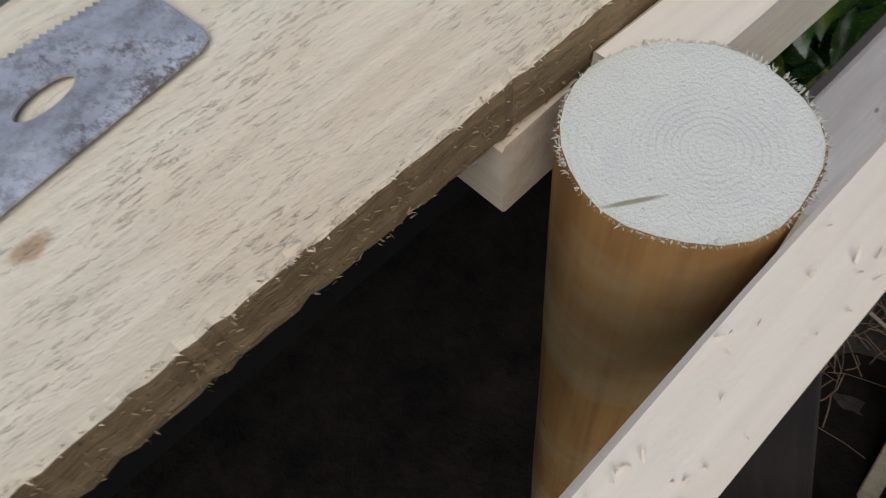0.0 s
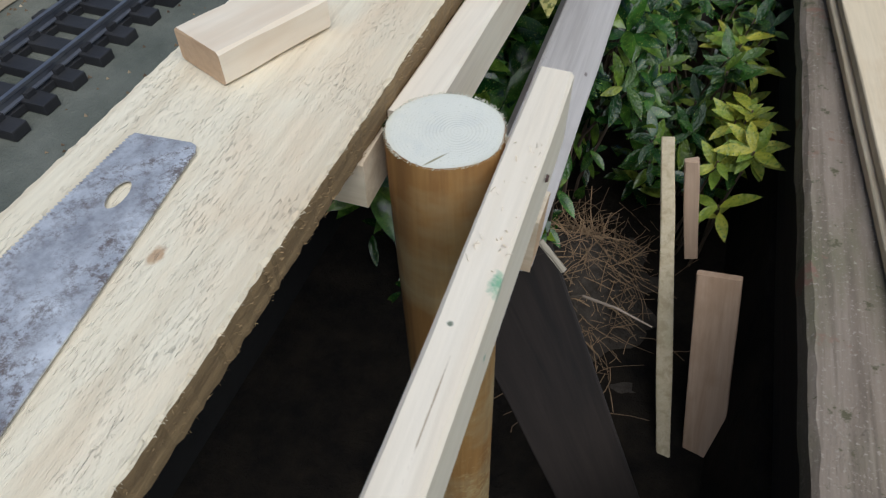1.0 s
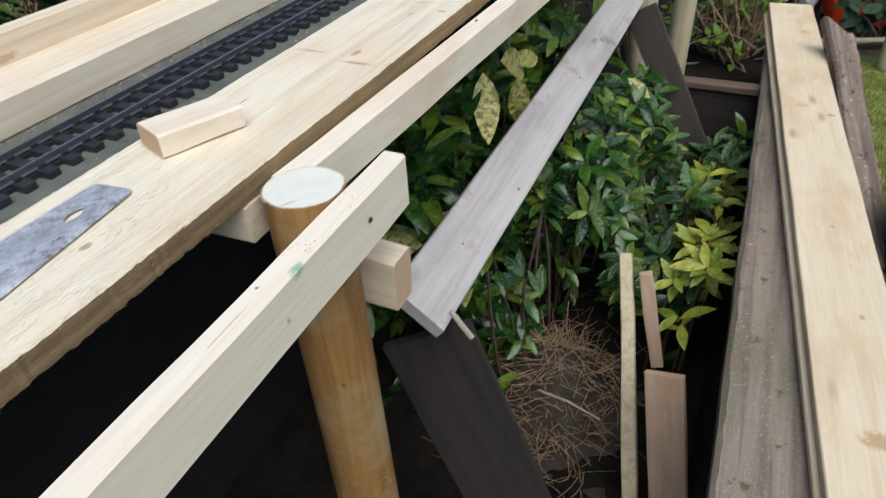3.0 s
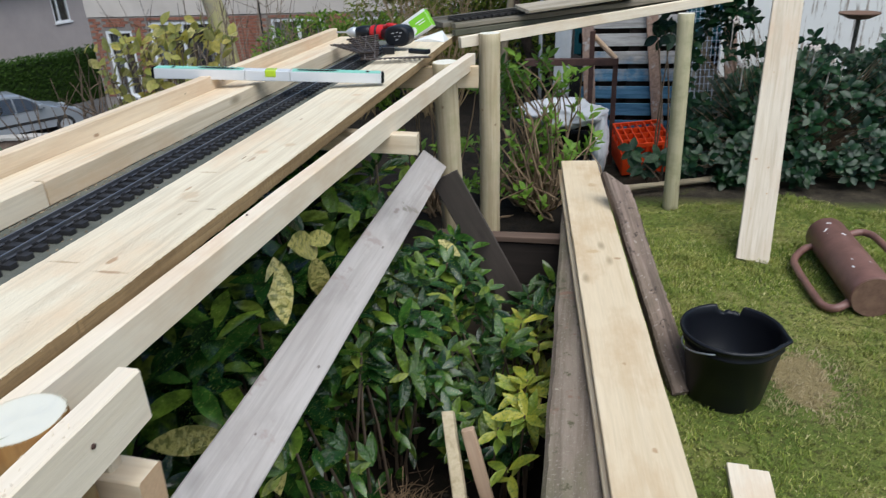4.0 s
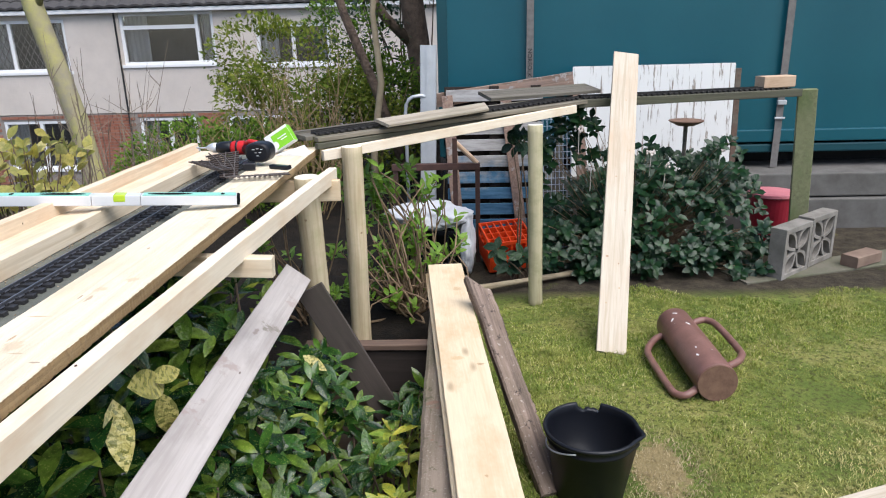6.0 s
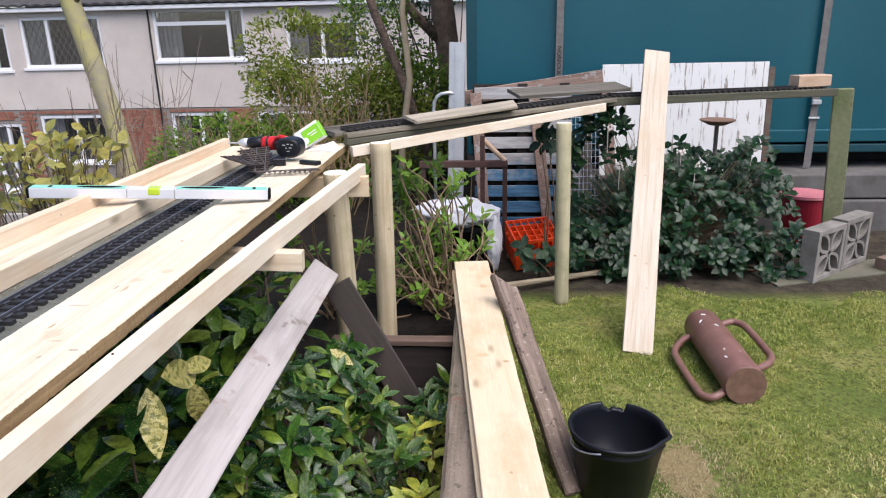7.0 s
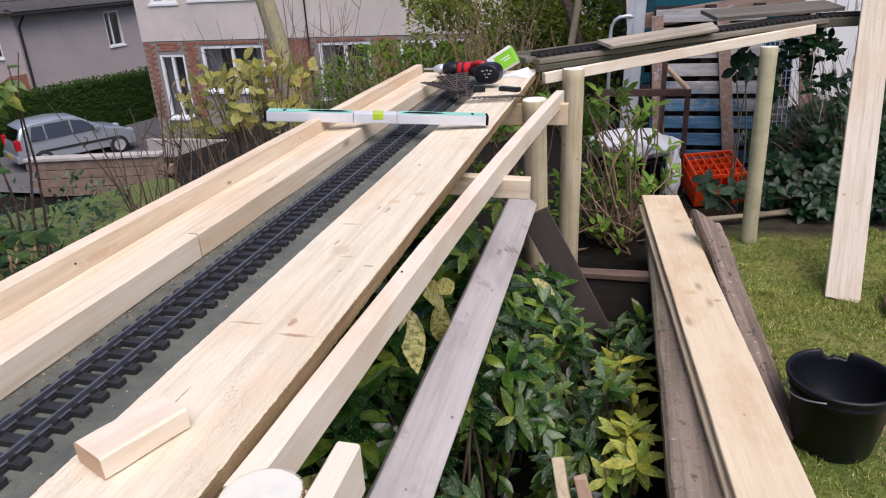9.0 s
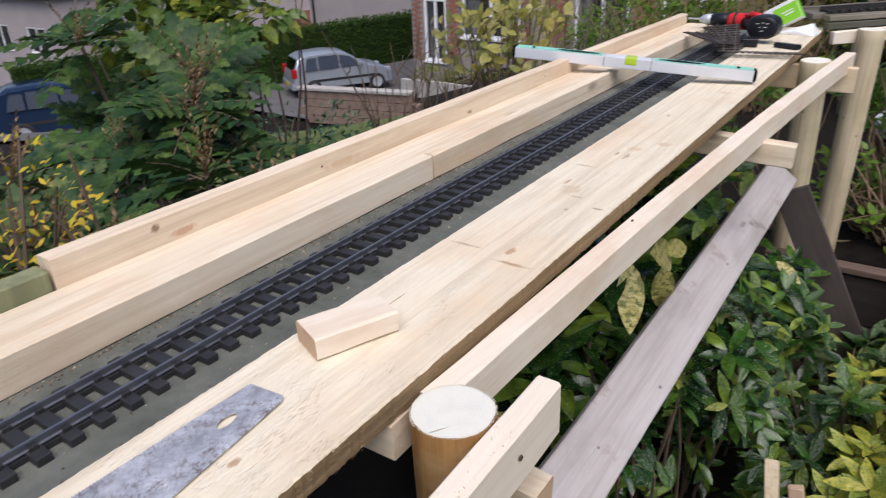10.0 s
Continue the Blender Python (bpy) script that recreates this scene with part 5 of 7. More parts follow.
            for q in ff:
                bm.faces.new([bv[i] for i in q])
        bmesh.ops.recalc_face_normals(bm, faces=bm.faces[:])
        part("petal", bm, M_screen, t)
    return t


build_screen_block(pose(2.335, 3.30, 0.0, 0, 0, 39))
build_screen_block(pose(2.335 + 0.295 * math.cos(radians(39)), 3.30 + 0.295 * math.sin(radians(39)), 0.012, 0, 0, 39))
board("edge_slab", (2.1, 3.36, 0.008), (4.2, 4.02, 0.008), 0.22, 0.05, plain("mossy_wet_concrete", (0.15, 0.135, 0.11), (0.085, 0.09, 0.05), 5, 0.8, bump=0.8, bscale=60), "grey concrete slab beside the lawn", "slab", kind="structure")
board("brick_pile", (2.80, 3.50, 0.075), (3.0, 3.62, 0.075), 0.10, 0.065, M_sandstone, "brown brick lying beside the screen blocks", "brick", cham=0.005)


def build_bird_dish():
    t = thing("bird_table", "small rusty dish on a thin pole among leaves", "bird table", at=(1.965, 3.98, 0.0))
    part("dish", lathe([(0.0, 0.765), (0.05, 0.77), (0.10, 0.795), (0.105, 0.80), (0.10, 0.803), (0.0, 0.785)], 24), M_brownin, t, "rusty brown dish", smooth=True)
    bm = bmesh.new()
    tube(bm, [(0, 0, 0), (0, 0, 0.768)], 0.012, 8)
    part("pole", bm, M_old, t)


build_bird_dish()


# ---- tools at the far end of the deck ----
def build_drill():
    t = thing("cordless_drill", "red and black cordless drill lying on the deck", "drill", at=pose(-0.262, 2.27, 0.951, 0, 0, -6))
    red = plain("red_tool_plastic", (0.55, 0.018, 0.02), (0.48, 0.012, 0.015), 9, 0.35)

    def turned(prof, n=20):
        bm = lathe([(r, z) for r, z in prof], n)
        bmesh.ops.rotate(bm, cent=(0, 0, 0), matrix=Matrix.Rotation(radians(90), 3, "Y"), verts=bm.verts[:])
        return bm
    part("bit", turned([(0.0, -0.150), (0.003, -0.146), (0.003, -0.10)], 10), M_metal, t, smooth=True)
    part("chuck", turned([(0.0, -0.105), (0.007, -0.105), (0.015, -0.09), (0.019, -0.078), (0.019, -0.062), (0.0, -0.062)]), M_metal, t, "silver keyless chuck", smooth=True)
    part("collar", turned([(0.0, -0.063), (0.019, -0.062), (0.023, -0.045), (0.025, -0.010), (0.021, -0.003), (0.0, -0.003)]), M_bucket, t, smooth=True)
    part("motor_housing", turned([(0.0, -0.005), (0.022, -0.004), (0.026, 0.006), (0.027, 0.060), (0.024, 0.082), (0.014, 0.092), (0.0, 0.093)]), red, t, "red plastic housing", smooth=True)
    for x in (0.016, 0.052):
        part("grip_band", turned([(0.025, x), (0.0285, x + 0.002), (0.0285, x + 0.008), (0.025, x + 0.010)]), M_bucket, t, smooth=True)
    bm = bmesh.new()
    tube(bm, [(0.055, -0.01, 0.016), (0.085, -0.042, 0.030), (0.125, -0.058, 0.026)], [0.010, 0.009, 0.009], 10)
    part("handle_strap", bm, red, t, "red moulded grip edge", smooth=True)
    bm = bmesh.new()
    tube(bm, [(0.05, -0.005, -0.002), (0.09, -0.04, -0.002), (0.135, -0.066, 0.0)], [0.021, 0.019, 0.022], 12)
    part("handle", bm, M_bucket, t, smooth=True)
    # fat rounded battery, its end face turned to the side
    rings = []
    for y, k in ((-0.055, 0.70), (-0.058, 0.92), (-0.064, 1.0), (-0.112, 1.0), (-0.120, 0.95), (-0.124, 0.80)):
        ring = []
        for q in range(28):
            a = 2 * math.pi * q / 28
            ca, sa = math.cos(a), math.sin(a)
            ring.append((0.143 + 0.047 * k * math.copysign(abs(ca) ** 0.75, ca), y, 0.0 + 0.036 * k * math.copysign(abs(sa) ** 0.75, sa)))
        rings.append(ring)
    v, f = sweep(rings)
    bat = mesh_object("battery", v, f, M_bucket, t, smooth=False)
    bat["label"] = "fat black battery pack"
    w = plain("worn_white_print", (0.55, 0.55, 0.55), (0.3, 0.3, 0.3), 90, 0.6)
    for k, (x, z, a, b) in enumerate(((0.096, -0.002, 0.010, 0.003), (0.112, 0.001, 0.008, 0.003), (0.126, -0.001, 0.008, 0.003), (0.104, -0.013, 0.007, 0.003), (0.120, -0.012, 0.010, 0.003), (0.110, -0.024, 0.009, 0.003))):
        part("print_mark", boxes((x + 0.035 - a / 2, x + 0.035 + a / 2, -0.1252, -0.1238, z + 0.014 - b / 2, z + 0.014 + b / 2)), w, t)


build_drill()


def build_carton():
    """A small printed carton leaning on its corner beside the drill."""
    t = thing("carton", "green and white card carton tipped on the deck", "carton", at=pose(-0.150, 2.40, 0.902, -12, -31, 0))
    g = plain("bright_green_card", (0.24, 0.60, 0.03), (0.20, 0.52, 0.025), 5, 0.45, bump=0.02)
    w = plain("white_card", (0.76, 0.77, 0.76), (0.70, 0.71, 0.70), 5, 0.5, bump=0.02)
    part("box_body", boxes((0.0, 0.106, 0.0, 0.045, 0.0, 0.074), bev=0.003), w, t, "white card body")
    part("green_panel", boxes((0.028, 0.1055, -0.0012, 0.0006, 0.003, 0.062)), g, t, "bright green printed panel")
    part("green_end", boxes((0.1054, 0.1072, 0.003, 0.042, 0.003, 0.071)), g, t, "bright green printed end")
    ob = part("emblem", lathe([(0.0, 0.0), (0.014, 0.0), (0.014, 0.0012), (0.0, 0.0012)], 20), w, t, "white round emblem")
    ob.matrix_basis = pose(0.030, -0.0014, 0.022, 90, 0, 0)
    for x, z, a in ((0.070, 0.040, 0.040), (0.074, 0.030, 0.030)):
        part("print_mark", boxes((x - a / 2, x + a / 2, -0.0022, -0.001, z - 0.002, z + 0.002)), w, t)
    p = thing("paper_leaflet", "folded white paper leaflet under the carton", "leaflet", at=pose(-0.085, 2.385, 0.9, 0, 0, -8))
    v = [(-0.045, -0.02, 0.001), (0.085, -0.03, 0.001), (0.085, 0.03, 0.004), (-0.045, 0.03, 0.003), (0.02, -0.025, 0.014), (0.07, 0.0, 0.040)]
    bm = bmesh.new()
    bv = [bm.verts.new(q) for q in v]
    for q in ((0, 1, 4), (1, 5, 4), (0, 4, 5, 3), (1, 2, 5), (2, 3, 5), (0, 3, 2, 1)):
        bm.faces.new([bv[k] for k in q])
    bmesh.ops.recalc_face_normals(bm, faces=bm.faces[:])
    part("folded_sheet", bm, w, p)


build_carton()

M_ptrail = plain("dull_grey_point_rail", (0.17, 0.15, 0.14), (0.09, 0.075, 0.065), 60, 0.55, 0.4, 0.2)
M_ptsleeper = plain("brown_point_sleeper", (0.06, 0.042, 0.034), (0.035, 0.027, 0.023), 40, 0.7)


def build_point(name, m, flip=1, L=0.19):
    """A loose track point: two diverging roads of rails on thin brown sleepers."""
    t = thing(name, "loose rusty model railway point lying on the deck", "track point", "loose track points", at=m)
    for off, k in ((-0.0165, 0.0), (0.0165, 0.0), (-0.0135, 1.0), (0.0195, 1.0)):
        rings = []
        for i in range(13):
            u = i / 12
            x, y = off + flip * k * 0.062 * u * u, -L / 2 + L * u
            rings.append([(x - 0.0012, y, 0.0026), (x + 0.0012, y, 0.0026), (x + 0.0012, y, 0.0066), (x - 0.0012, y, 0.0066)])
        v, f = sweep(rings)
        mesh_object("rail", v, [q[::-1] for q in f], M_ptrail, t)
    for k in range(12):
        u = (k + 0.5) / 12
        w = 0.030 + 0.030 * u * u
        ob = part("sleeper", boxes((-w, w, -0.0036, 0.0036, 0.0, 0.0036)), M_ptsleeper, t)
        ob.matrix_basis = pose(flip * 0.031 * u * u, -L / 2 + L * u, 0, 0, 0, -flip * 14 * u)
    return t


build_point("track_point", pose(-0.262, 2.02, 0.926, 3, 4, 50), 1)
build_point("track_point", pose(-0.200, 2.03, 0.927, 17, 0, 14), -1)
build_point("track_point", pose(-0.070, 1.905, 0.910, 0, -9, -78) @ Matrix.Diagonal((1.15, 1.05, 1.0, 1.0)), -1)
board("point_motor", (-0.075, 2.10, 0.915), (-0.005, 2.07, 0.915), 0.028, 0.014, M_bucket, "small black plastic point motor on the deck", "point motor", "point motors", cham=0.004)
board("point_motor", (-0.168, 2.075, 0.926), (-0.128, 2.085, 0.926), 0.045, 0.024, M_bucket, "small black plastic block on the deck", "point motor", "point motors", cham=0.003)


# ---- houses ----
def window(parent, x0, x1, z0, z1, y, mull=(), transom=None, curtain=True, leaded=False):
    w = thing("window", "", "")
    w.parent = parent
    for k in ("label", "category"):
        if k in w:
            del w[k]
    fr = 0.075
    bm = boxes((x0, x1, y - 0.05, y + 0.04, z0, z0 + fr), (x0, x1, y - 0.05, y + 0.04, z1 - fr, z1), (x0, x0 + fr, y - 0.05, y + 0.04, z0 + fr, z1 - fr), (x1 - fr, x1, y - 0.05, y + 0.04, z0 + fr, z1 - fr), bev=0.008)
    for a in mull:
        box(bm, a - 0.04, a + 0.04, y - 0.045, y + 0.04, z0 + fr, z1 - fr)
    if transom:
        ta, tb, tz = transom
        box(bm, ta, tb, y - 0.043, y + 0.04, tz - 0.045, tz + 0.045)
    part("frame", bm, M_upvc, w)
    part("sill", boxes((x0 - 0.05, x1 + 0.05, y - 0.12, y - 0.051, z0 - 0.06, z0 + 0.01), bev=0.006), M_upvc, w)
    part("pane", boxes((x0 + fr, x1 - fr, y + 0.0, y + 0.012, z0 + fr, z1 - fr)), M_glass, w)
    # Dark sheet behind the pane stands in for the shade indoors.
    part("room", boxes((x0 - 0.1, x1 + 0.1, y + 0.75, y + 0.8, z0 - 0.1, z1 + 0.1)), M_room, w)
    if leaded:
        # diamond leading across the panes
        bm = bmesh.new()
        w_, h_ = x1 - x0 - 2 * fr, z1 - z0 - 2 * fr
        for sg in (-1, 1):
            c = -2.0
            while c < 4.0:
                pts = []
                for k in range(41):
                    z = h_ * k / 40
                    x = c + sg * 0.55 * z
                    if 0 < x < w_:
                        pts.append((x0 + fr + x, y - 0.006, z0 + fr + z))
                if len(pts) > 2:
                    tube(bm, [pts[0], pts[-1]], 0.007, 4)
                c += 0.16
        tagged(part("leading", bm, M_strap, w, "diamond lattice of lead strips"), kind="stuff")
    if curtain:
        n = 10
        for a, b in ((x0 + fr, x0 + fr + (x1 - x0) * 0.24), (x1 - fr - (x1 - x0) * 0.12, x1 - fr)):
            rings = [[(a + (b - a) * i / n, y + 0.10 + 0.02 * (i % 2), z0 + fr), (a + (b - a) * i / n, y + 0.10 + 0.02 * (i % 2), z1 - fr)] for i in range(n + 1)]
            v = [p for r in rings for p in r]
            mesh_object("curtain", v, [(2 * i, 2 * i + 2, 2 * i + 3, 2 * i + 1) for i in range(n)], M_curtain, w)
    return w


def wall_with_holes(name, x0, x1, z0, z1, y, th, holes, mat, parent):
    """A wall along x, its openings going right through."""
    xs = sorted({x0, x1, *[h[0] for h in holes], *[h[1] for h in holes]})
    zs = sorted({z0, z1, *[h[2] for h in holes], *[h[3] for h in holes]})
    bm = bmesh.new()
    for i in range(len(xs) - 1):
        for j in range(len(zs) - 1):
            cx, cz = (xs[i] + xs[i + 1]) / 2, (zs[j] + zs[j + 1]) / 2
            if not any(h[0] < cx < h[1] and h[2] < cz < h[3] for h in holes):
                box(bm, xs[i], xs[i + 1], y, y + th, zs[j], zs[j + 1])
    bmesh.ops.remove_doubles(bm, verts=bm.verts[:], dist=0.0005)
    return part(name, bm, mat, parent)


def brick_material():
    m = Mat("red_brick_face", 0.9)
    oi = m.n("ObjectInfo")
    v = m.coords()
    c = m.ramp(oi.outputs["Random"], ((0.0, (0.24, 0.085, 0.055)), (0.5, (0.31, 0.12, 0.075)), (1.0, (0.20, 0.07, 0.05))))
    m.color(m.mix(m.ramp(m.noise(v, 14, 5), BW(0.4, 0.8)), c, (0.36, 0.20, 0.14)))
    m.bump(m.noise(v, 60, 4), 0.4, 0.004)
    return m.m


M_brick = brick_material()
M_mortar = plain("grey_mortar", (0.30, 0.27, 0.24), (0.24, 0.21, 0.19), 12, 0.95)
BRICK_JOBS = []


def build_house():
    t = thing("house", "grey rendered two-storey house with red brick ground floor", "house")
    Y = 17.0
    G, E = -3.85, 2.03
    wins = [(-11.14, -9.05, 0.67, 1.89), (-14.6, -11.52, 0.62, 1.72), (-7.70, -5.40, 0.78, 2.0), (-4.39, -2.6, 0.70, 1.66), (-11.05, -9.15, -1.75, -0.52), (-7.55, -6.10, -2.0, -0.50), (-5.3, -3.4, -1.8, -0.5), (-12.4, -11.6, -2.5, -0.72)]
    wins[1] = (-12.35, -11.52, 0.62, 1.72)
    wall_with_holes("upper_wall", -12.85, 4.0, -0.36, E, Y, 0.28, [w for w in wins if w[2] > 0], M_render, t)
    wall_with_holes("lower_wall", -12.85, 4.0, G, -0.372, Y + 0.02, 0.26, [w for w in wins if w[2] < 0], M_mortar, t)
    part("gable_wall", boxes((-12.85, -12.6, Y + 0.29, Y + 8.0, G, E)), M_render, t)
    part("back_wall", boxes((-12.85, 4.0, Y + 8.0, Y + 8.2, G, E)), M_render, t)
    window(t, -11.14, -9.05, 0.67, 1.89, Y + 0.08, mull=(-10.45,), leaded=True)
    window(t, -12.35, -11.52, 0.62, 1.72, Y + 0.08, mull=(-11.93,))
    window(t, -7.70, -5.40, 0.78, 2.0, Y + 0.08, mull=(-5.82,), transom=(-7.62, -5.86, 1.66))
    window(t, -4.39, -2.6, 0.70, 1.66, Y + 0.08, mull=(-3.5,))
    window(t, -11.05, -9.15, -1.75, -0.52, Y + 0.08, mull=(-10.1,))
    window(t, -7.55, -6.10, -2.0, -0.50, Y + 0.08, mull=(-6.8,))
    window(t, -5.3, -3.4, -1.8, -0.5, Y + 0.08, mull=(-4.4,))
    window(t, -12.4, -11.6, -2.5, -0.72, Y + 0.08, mull=(-12.0,))
    part("gutter", boxes((-12.95, 4.0, Y - 0.16, Y - 0.05, E - 0.03, E + 0.07), bev=0.02), M_upvc, t, "white plastic gutter")
    bm = bmesh.new()
    tube(bm, [(-7.78, Y - 0.03, G), (-7.78, Y - 0.03, E)], 0.022, 10)
    part("downpipe", bm, M_tyre, t, "black downpipe")
    # roof of overlapping tile courses
    rf = part("roof", boxes((-13.0, 4.2, Y - 0.1, Y + 0.0, E + 0.071, E + 0.09)), M_roof, t)
    rows, tw = 12, 0.30
    pitch = radians(32)
    v, f = [], []
    for r in range(rows):
        s0 = r * 0.33
        for c in range(int(17.2 / tw)):
            x = -13.0 + c * tw
            b = len(v)
            for i in range(5):
                xx = x + tw * i / 4
                bow = 0.035 * math.sin(math.pi * i / 4)
                for s, lift in ((s0, 0.035), (s0 + 0.36, 0.0)):
                    v.append((xx, Y - 0.2 + s * math.cos(pitch), E + 0.09 + s * math.sin(pitch) + lift + bow))
            for i in range(4):
                f.append((b + 2 * i, b + 2 * i + 2, b + 2 * i + 3, b + 2 * i + 1))
            n0 = len(v)
            for i in range(5):
                p = v[b + 2 * i]
                v.append((p[0], p[1] + 0.005, p[2] - 0.05))
            for i in range(4):
                f.append((b + 2 * i, n0 + i, n0 + i + 1, b + 2 * i + 2))
    tl = mesh_object("roof_tiling", v, f, M_roof, t)
    tl["kind"] = "stuff"
    part("rear_roof", boxes((-13.0, 4.2, Y + 3.2, Y + 8.3, E + 0.2, E + 2.4)), M_roof, t)
    BRICK_JOBS.append((t, Y, [(-12.42, -11.58)], -0.70, -0.40))
    BRICK_JOBS.append((t, Y, [(-11.08, -9.12), (-7.58, -6.05)], -0.49, -0.40))
    BRICK_JOBS.append((t, Y, [(-12.82, -12.42), (-11.58, -11.08), (-9.12, -7.58), (-6.05, -5.35)], G + 1.35, -0.40))
    return t


build_house()


def build_far_house(x0, x1, y, g, e, wins, label, roof=True):
    t = thing("far_house", label, "house", "far houses")
    wall_with_holes("front_wall", x0, x1, g, e, y, 0.25, wins, M_render2, t)
    part("rear_block", boxes((x0, x1, y + 1.2, y + 7, g, e)), M_render2, t)
    part("side_wall", boxes((x1 - 0.25, x1, y + 0.26, y + 1.19, g, e)), M_render2, t)
    for w in wins:
        window(t, *w, y + 0.06, mull=((w[0] + w[1]) / 2,), curtain=False)
    bm = bmesh.new()
    a = [(x0 - 0.3, y - 0.3, e), (x1 + 0.3, y - 0.3, e), (x1 + 0.3, y + 7.3, e), (x0 - 0.3, y + 7.3, e), (x0 - 0.3, y + 3.5, e + 2.1), (x1 + 0.3, y + 3.5, e + 2.1)]
    vs = [bm.verts.new(p) for p in a]
    for q in ((0, 1, 5, 4), (2, 3, 4, 5), (1, 2, 5), (3, 0, 4), (3, 2, 1, 0)):
        bm.faces.new([vs[i] for i in q])
    part("roof", bm, M_roof, t)
    part("gutter", boxes((x0 - 0.3, x1 + 0.3, y - 0.42, y - 0.31, e - 0.06, e + 0.04), bev=0.02), M_tyre, t)
    bm = bmesh.new()
    tube(bm, [(x0 + 1.2, y - 0.06, g), (x0 + 1.2, y - 0.06, e)], 0.05, 8)
    part("downpipe", bm, M_tyre, t, "black downpipe")
    return t




def build_side_house():
    """The next house down the street, its side wall along the driveway."""
    t = thing("far_house", "pinkish grey rendered house beyond the hedge with dark tiled roof", "house", "far houses")
    X, Y, G, E = -22.35, 22.3, -4.6, 0.22
    turn = pose(X, Y, 0, 0, 0, 90)
    sw = (4.93, 5.95, -1.54, -0.04)
    wall_with_holes("side_wall", 0.26, 10.0, G, E, 0.0, 0.25, [sw], M_render2, t).matrix_basis = turn
    window(t, *sw, 0.06, mull=(5.30,), curtain=False).matrix_basis = turn
    fw = [(-28.4, -26.25, -1.31, 0.05), (-24.55, -23.25, -1.37, 0.0)]
    wall_with_holes("front_wall", -33.0, X, G, E, Y, 0.25, fw, M_render2, t)
    window(t, *fw[0], Y + 0.06, mull=(-27.7,), transom=(-28.3, -26.3, -0.33))
    window(t, *fw[1], Y + 0.06, mull=(-23.9,), transom=(-24.5, -23.3, -0.33))
    part("rear_block", boxes((-33.0, X - 1.3, Y + 1.6, Y + 9.9, G, E)), M_render2, t)
    part("band", boxes((-29.0, -25.6, Y - 0.10, Y - 0.004, -1.52, -1.43), bev=0.01), M_coping, t)
    # hipped roof of lapped tile courses over deep eaves
    part("soffit", boxes((-33.4, X + 0.40, Y - 0.40, Y + 10.3, E + 0.002, E + 0.05)), M_rust, t, "dark painted eaves board")
    v, f = [], []
    for k in range(11):
        a, h = 0.42 - 0.36 * k, E + 0.06 + 0.20 * k
        for dz, da in ((0.0, 0.0), (0.04, 0.0), (0.22, -0.38)):
            v += [(-33.4, Y - a - da, h + dz), (X + a + da, Y - a - da, h + dz), (X + a + da, Y + 10.3, h + dz)]
    for b in range(0, len(v) - 3, 3):
        f += [(b + c, b + c + 1, b + c + 4, b + c + 3) for c in (0, 1)]
    mesh_object("roof", v, f, M_roof, t)
    v, f = [], []
    for k in range(46):
        y0 = Y - 0.40 + 0.235 * k
        b = len(v)
        for q in range(5):
            z = E + 0.105 + 0.028 * math.sin(math.pi * q / 4)
            v += [(X + 0.47, y0 + 0.055 * q, z), (X + 0.02, y0 + 0.055 * q, z + 0.23)]
        f += [(b + 2 * q, b + 2 * q + 2, b + 2 * q + 3, b + 2 * q + 1) for q in range(4)]
    mesh_object("eaves_tiling", v, f, M_roof, t)["kind"] = "stuff"
    part("gutter", boxes((X + 0.42, X + 0.52, Y - 0.4, Y + 10.3, E - 0.04, E + 0.055), bev=0.02), M_tyre, t, "black gutter")
    bm = bmesh.new()
    tube(bm, [(X + 0.44, Y + 0.10, E - 0.05), (X + 0.10, Y + 0.10, E - 0.45), (X + 0.06, Y + 0.10, G)], 0.05, 8)
    part("downpipe", bm, M_tyre, t, "black downpipe")
    # tiled porch hood at the corner
    bm = bmesh.new()
    vs = [bm.verts.new(p) for p in ((-23.5, Y - 0.9, -2.62), (-22.4, Y - 0.9, -2.62), (-22.4, Y - 0.9, -1.95), (-23.5, Y - 0.004, -2.62), (-22.4, Y - 0.004, -2.62), (-22.4, Y - 0.004, -1.95))]
    for q in ((0, 1, 2), (5, 4, 3), (0, 2, 5, 3), (1, 4, 5, 2), (0, 3, 4, 1)):
        bm.faces.new([vs[k] for k in q])
    part("porch_hood", bm, M_brick, t, "small red tiled porch hood")
    return t


build_side_house()
build_far_house(-50, -38.5, 19.5, -9.0, -1.6, [(-41.9, -39.9, -4.6, -3.2), (-46, -44, -4.6, -3.2)], "pale rendered house far across the street")


# ---- street: road, walls, hedge and cars ----
def build_street():
    def strip(name, a, b, mat, label, lift):
        v, f = [], []
        for i in range(25):
            u = i / 24
            for j in range(13):
                w = j / 12
                x, y = ((a[0][k] + (a[1][k] - a[0][k]) * u) * (1 - w) + (b[0][k] + (b[1][k] - b[0][k]) * u) * w for k in (0, 1))
                v.append((x, y, ground_height(x, y) + lift))
        f = [(13 * i + j, 13 * i + j + 1, 13 * i + j + 14, 13 * i + j + 13) for i in range(24) for j in range(12)]
        tagged(mesh_object(name, v, f, mat), label, name, kind="structure")
    strip("road", ((-40, 5.5), (-9.0, 13.48)), ((-34, -2), (-7.4, 9.6)), M_road, "worn grey asphalt street below the garden", 0.05)
    strip("verge", ((-9.2, 6.4), (-6.8, 8.6)), ((-6.0, 3.2), (-3.6, 5.4)), M_verge, "patch of short grass beside the street", 0.06)
    strip("driveway", ((-21.5, 24), (-12.9, 24)), ((-21.5, 13.55), (-11.6, 13.55)), M_road, "grey driveway under the silver car", 0.03)


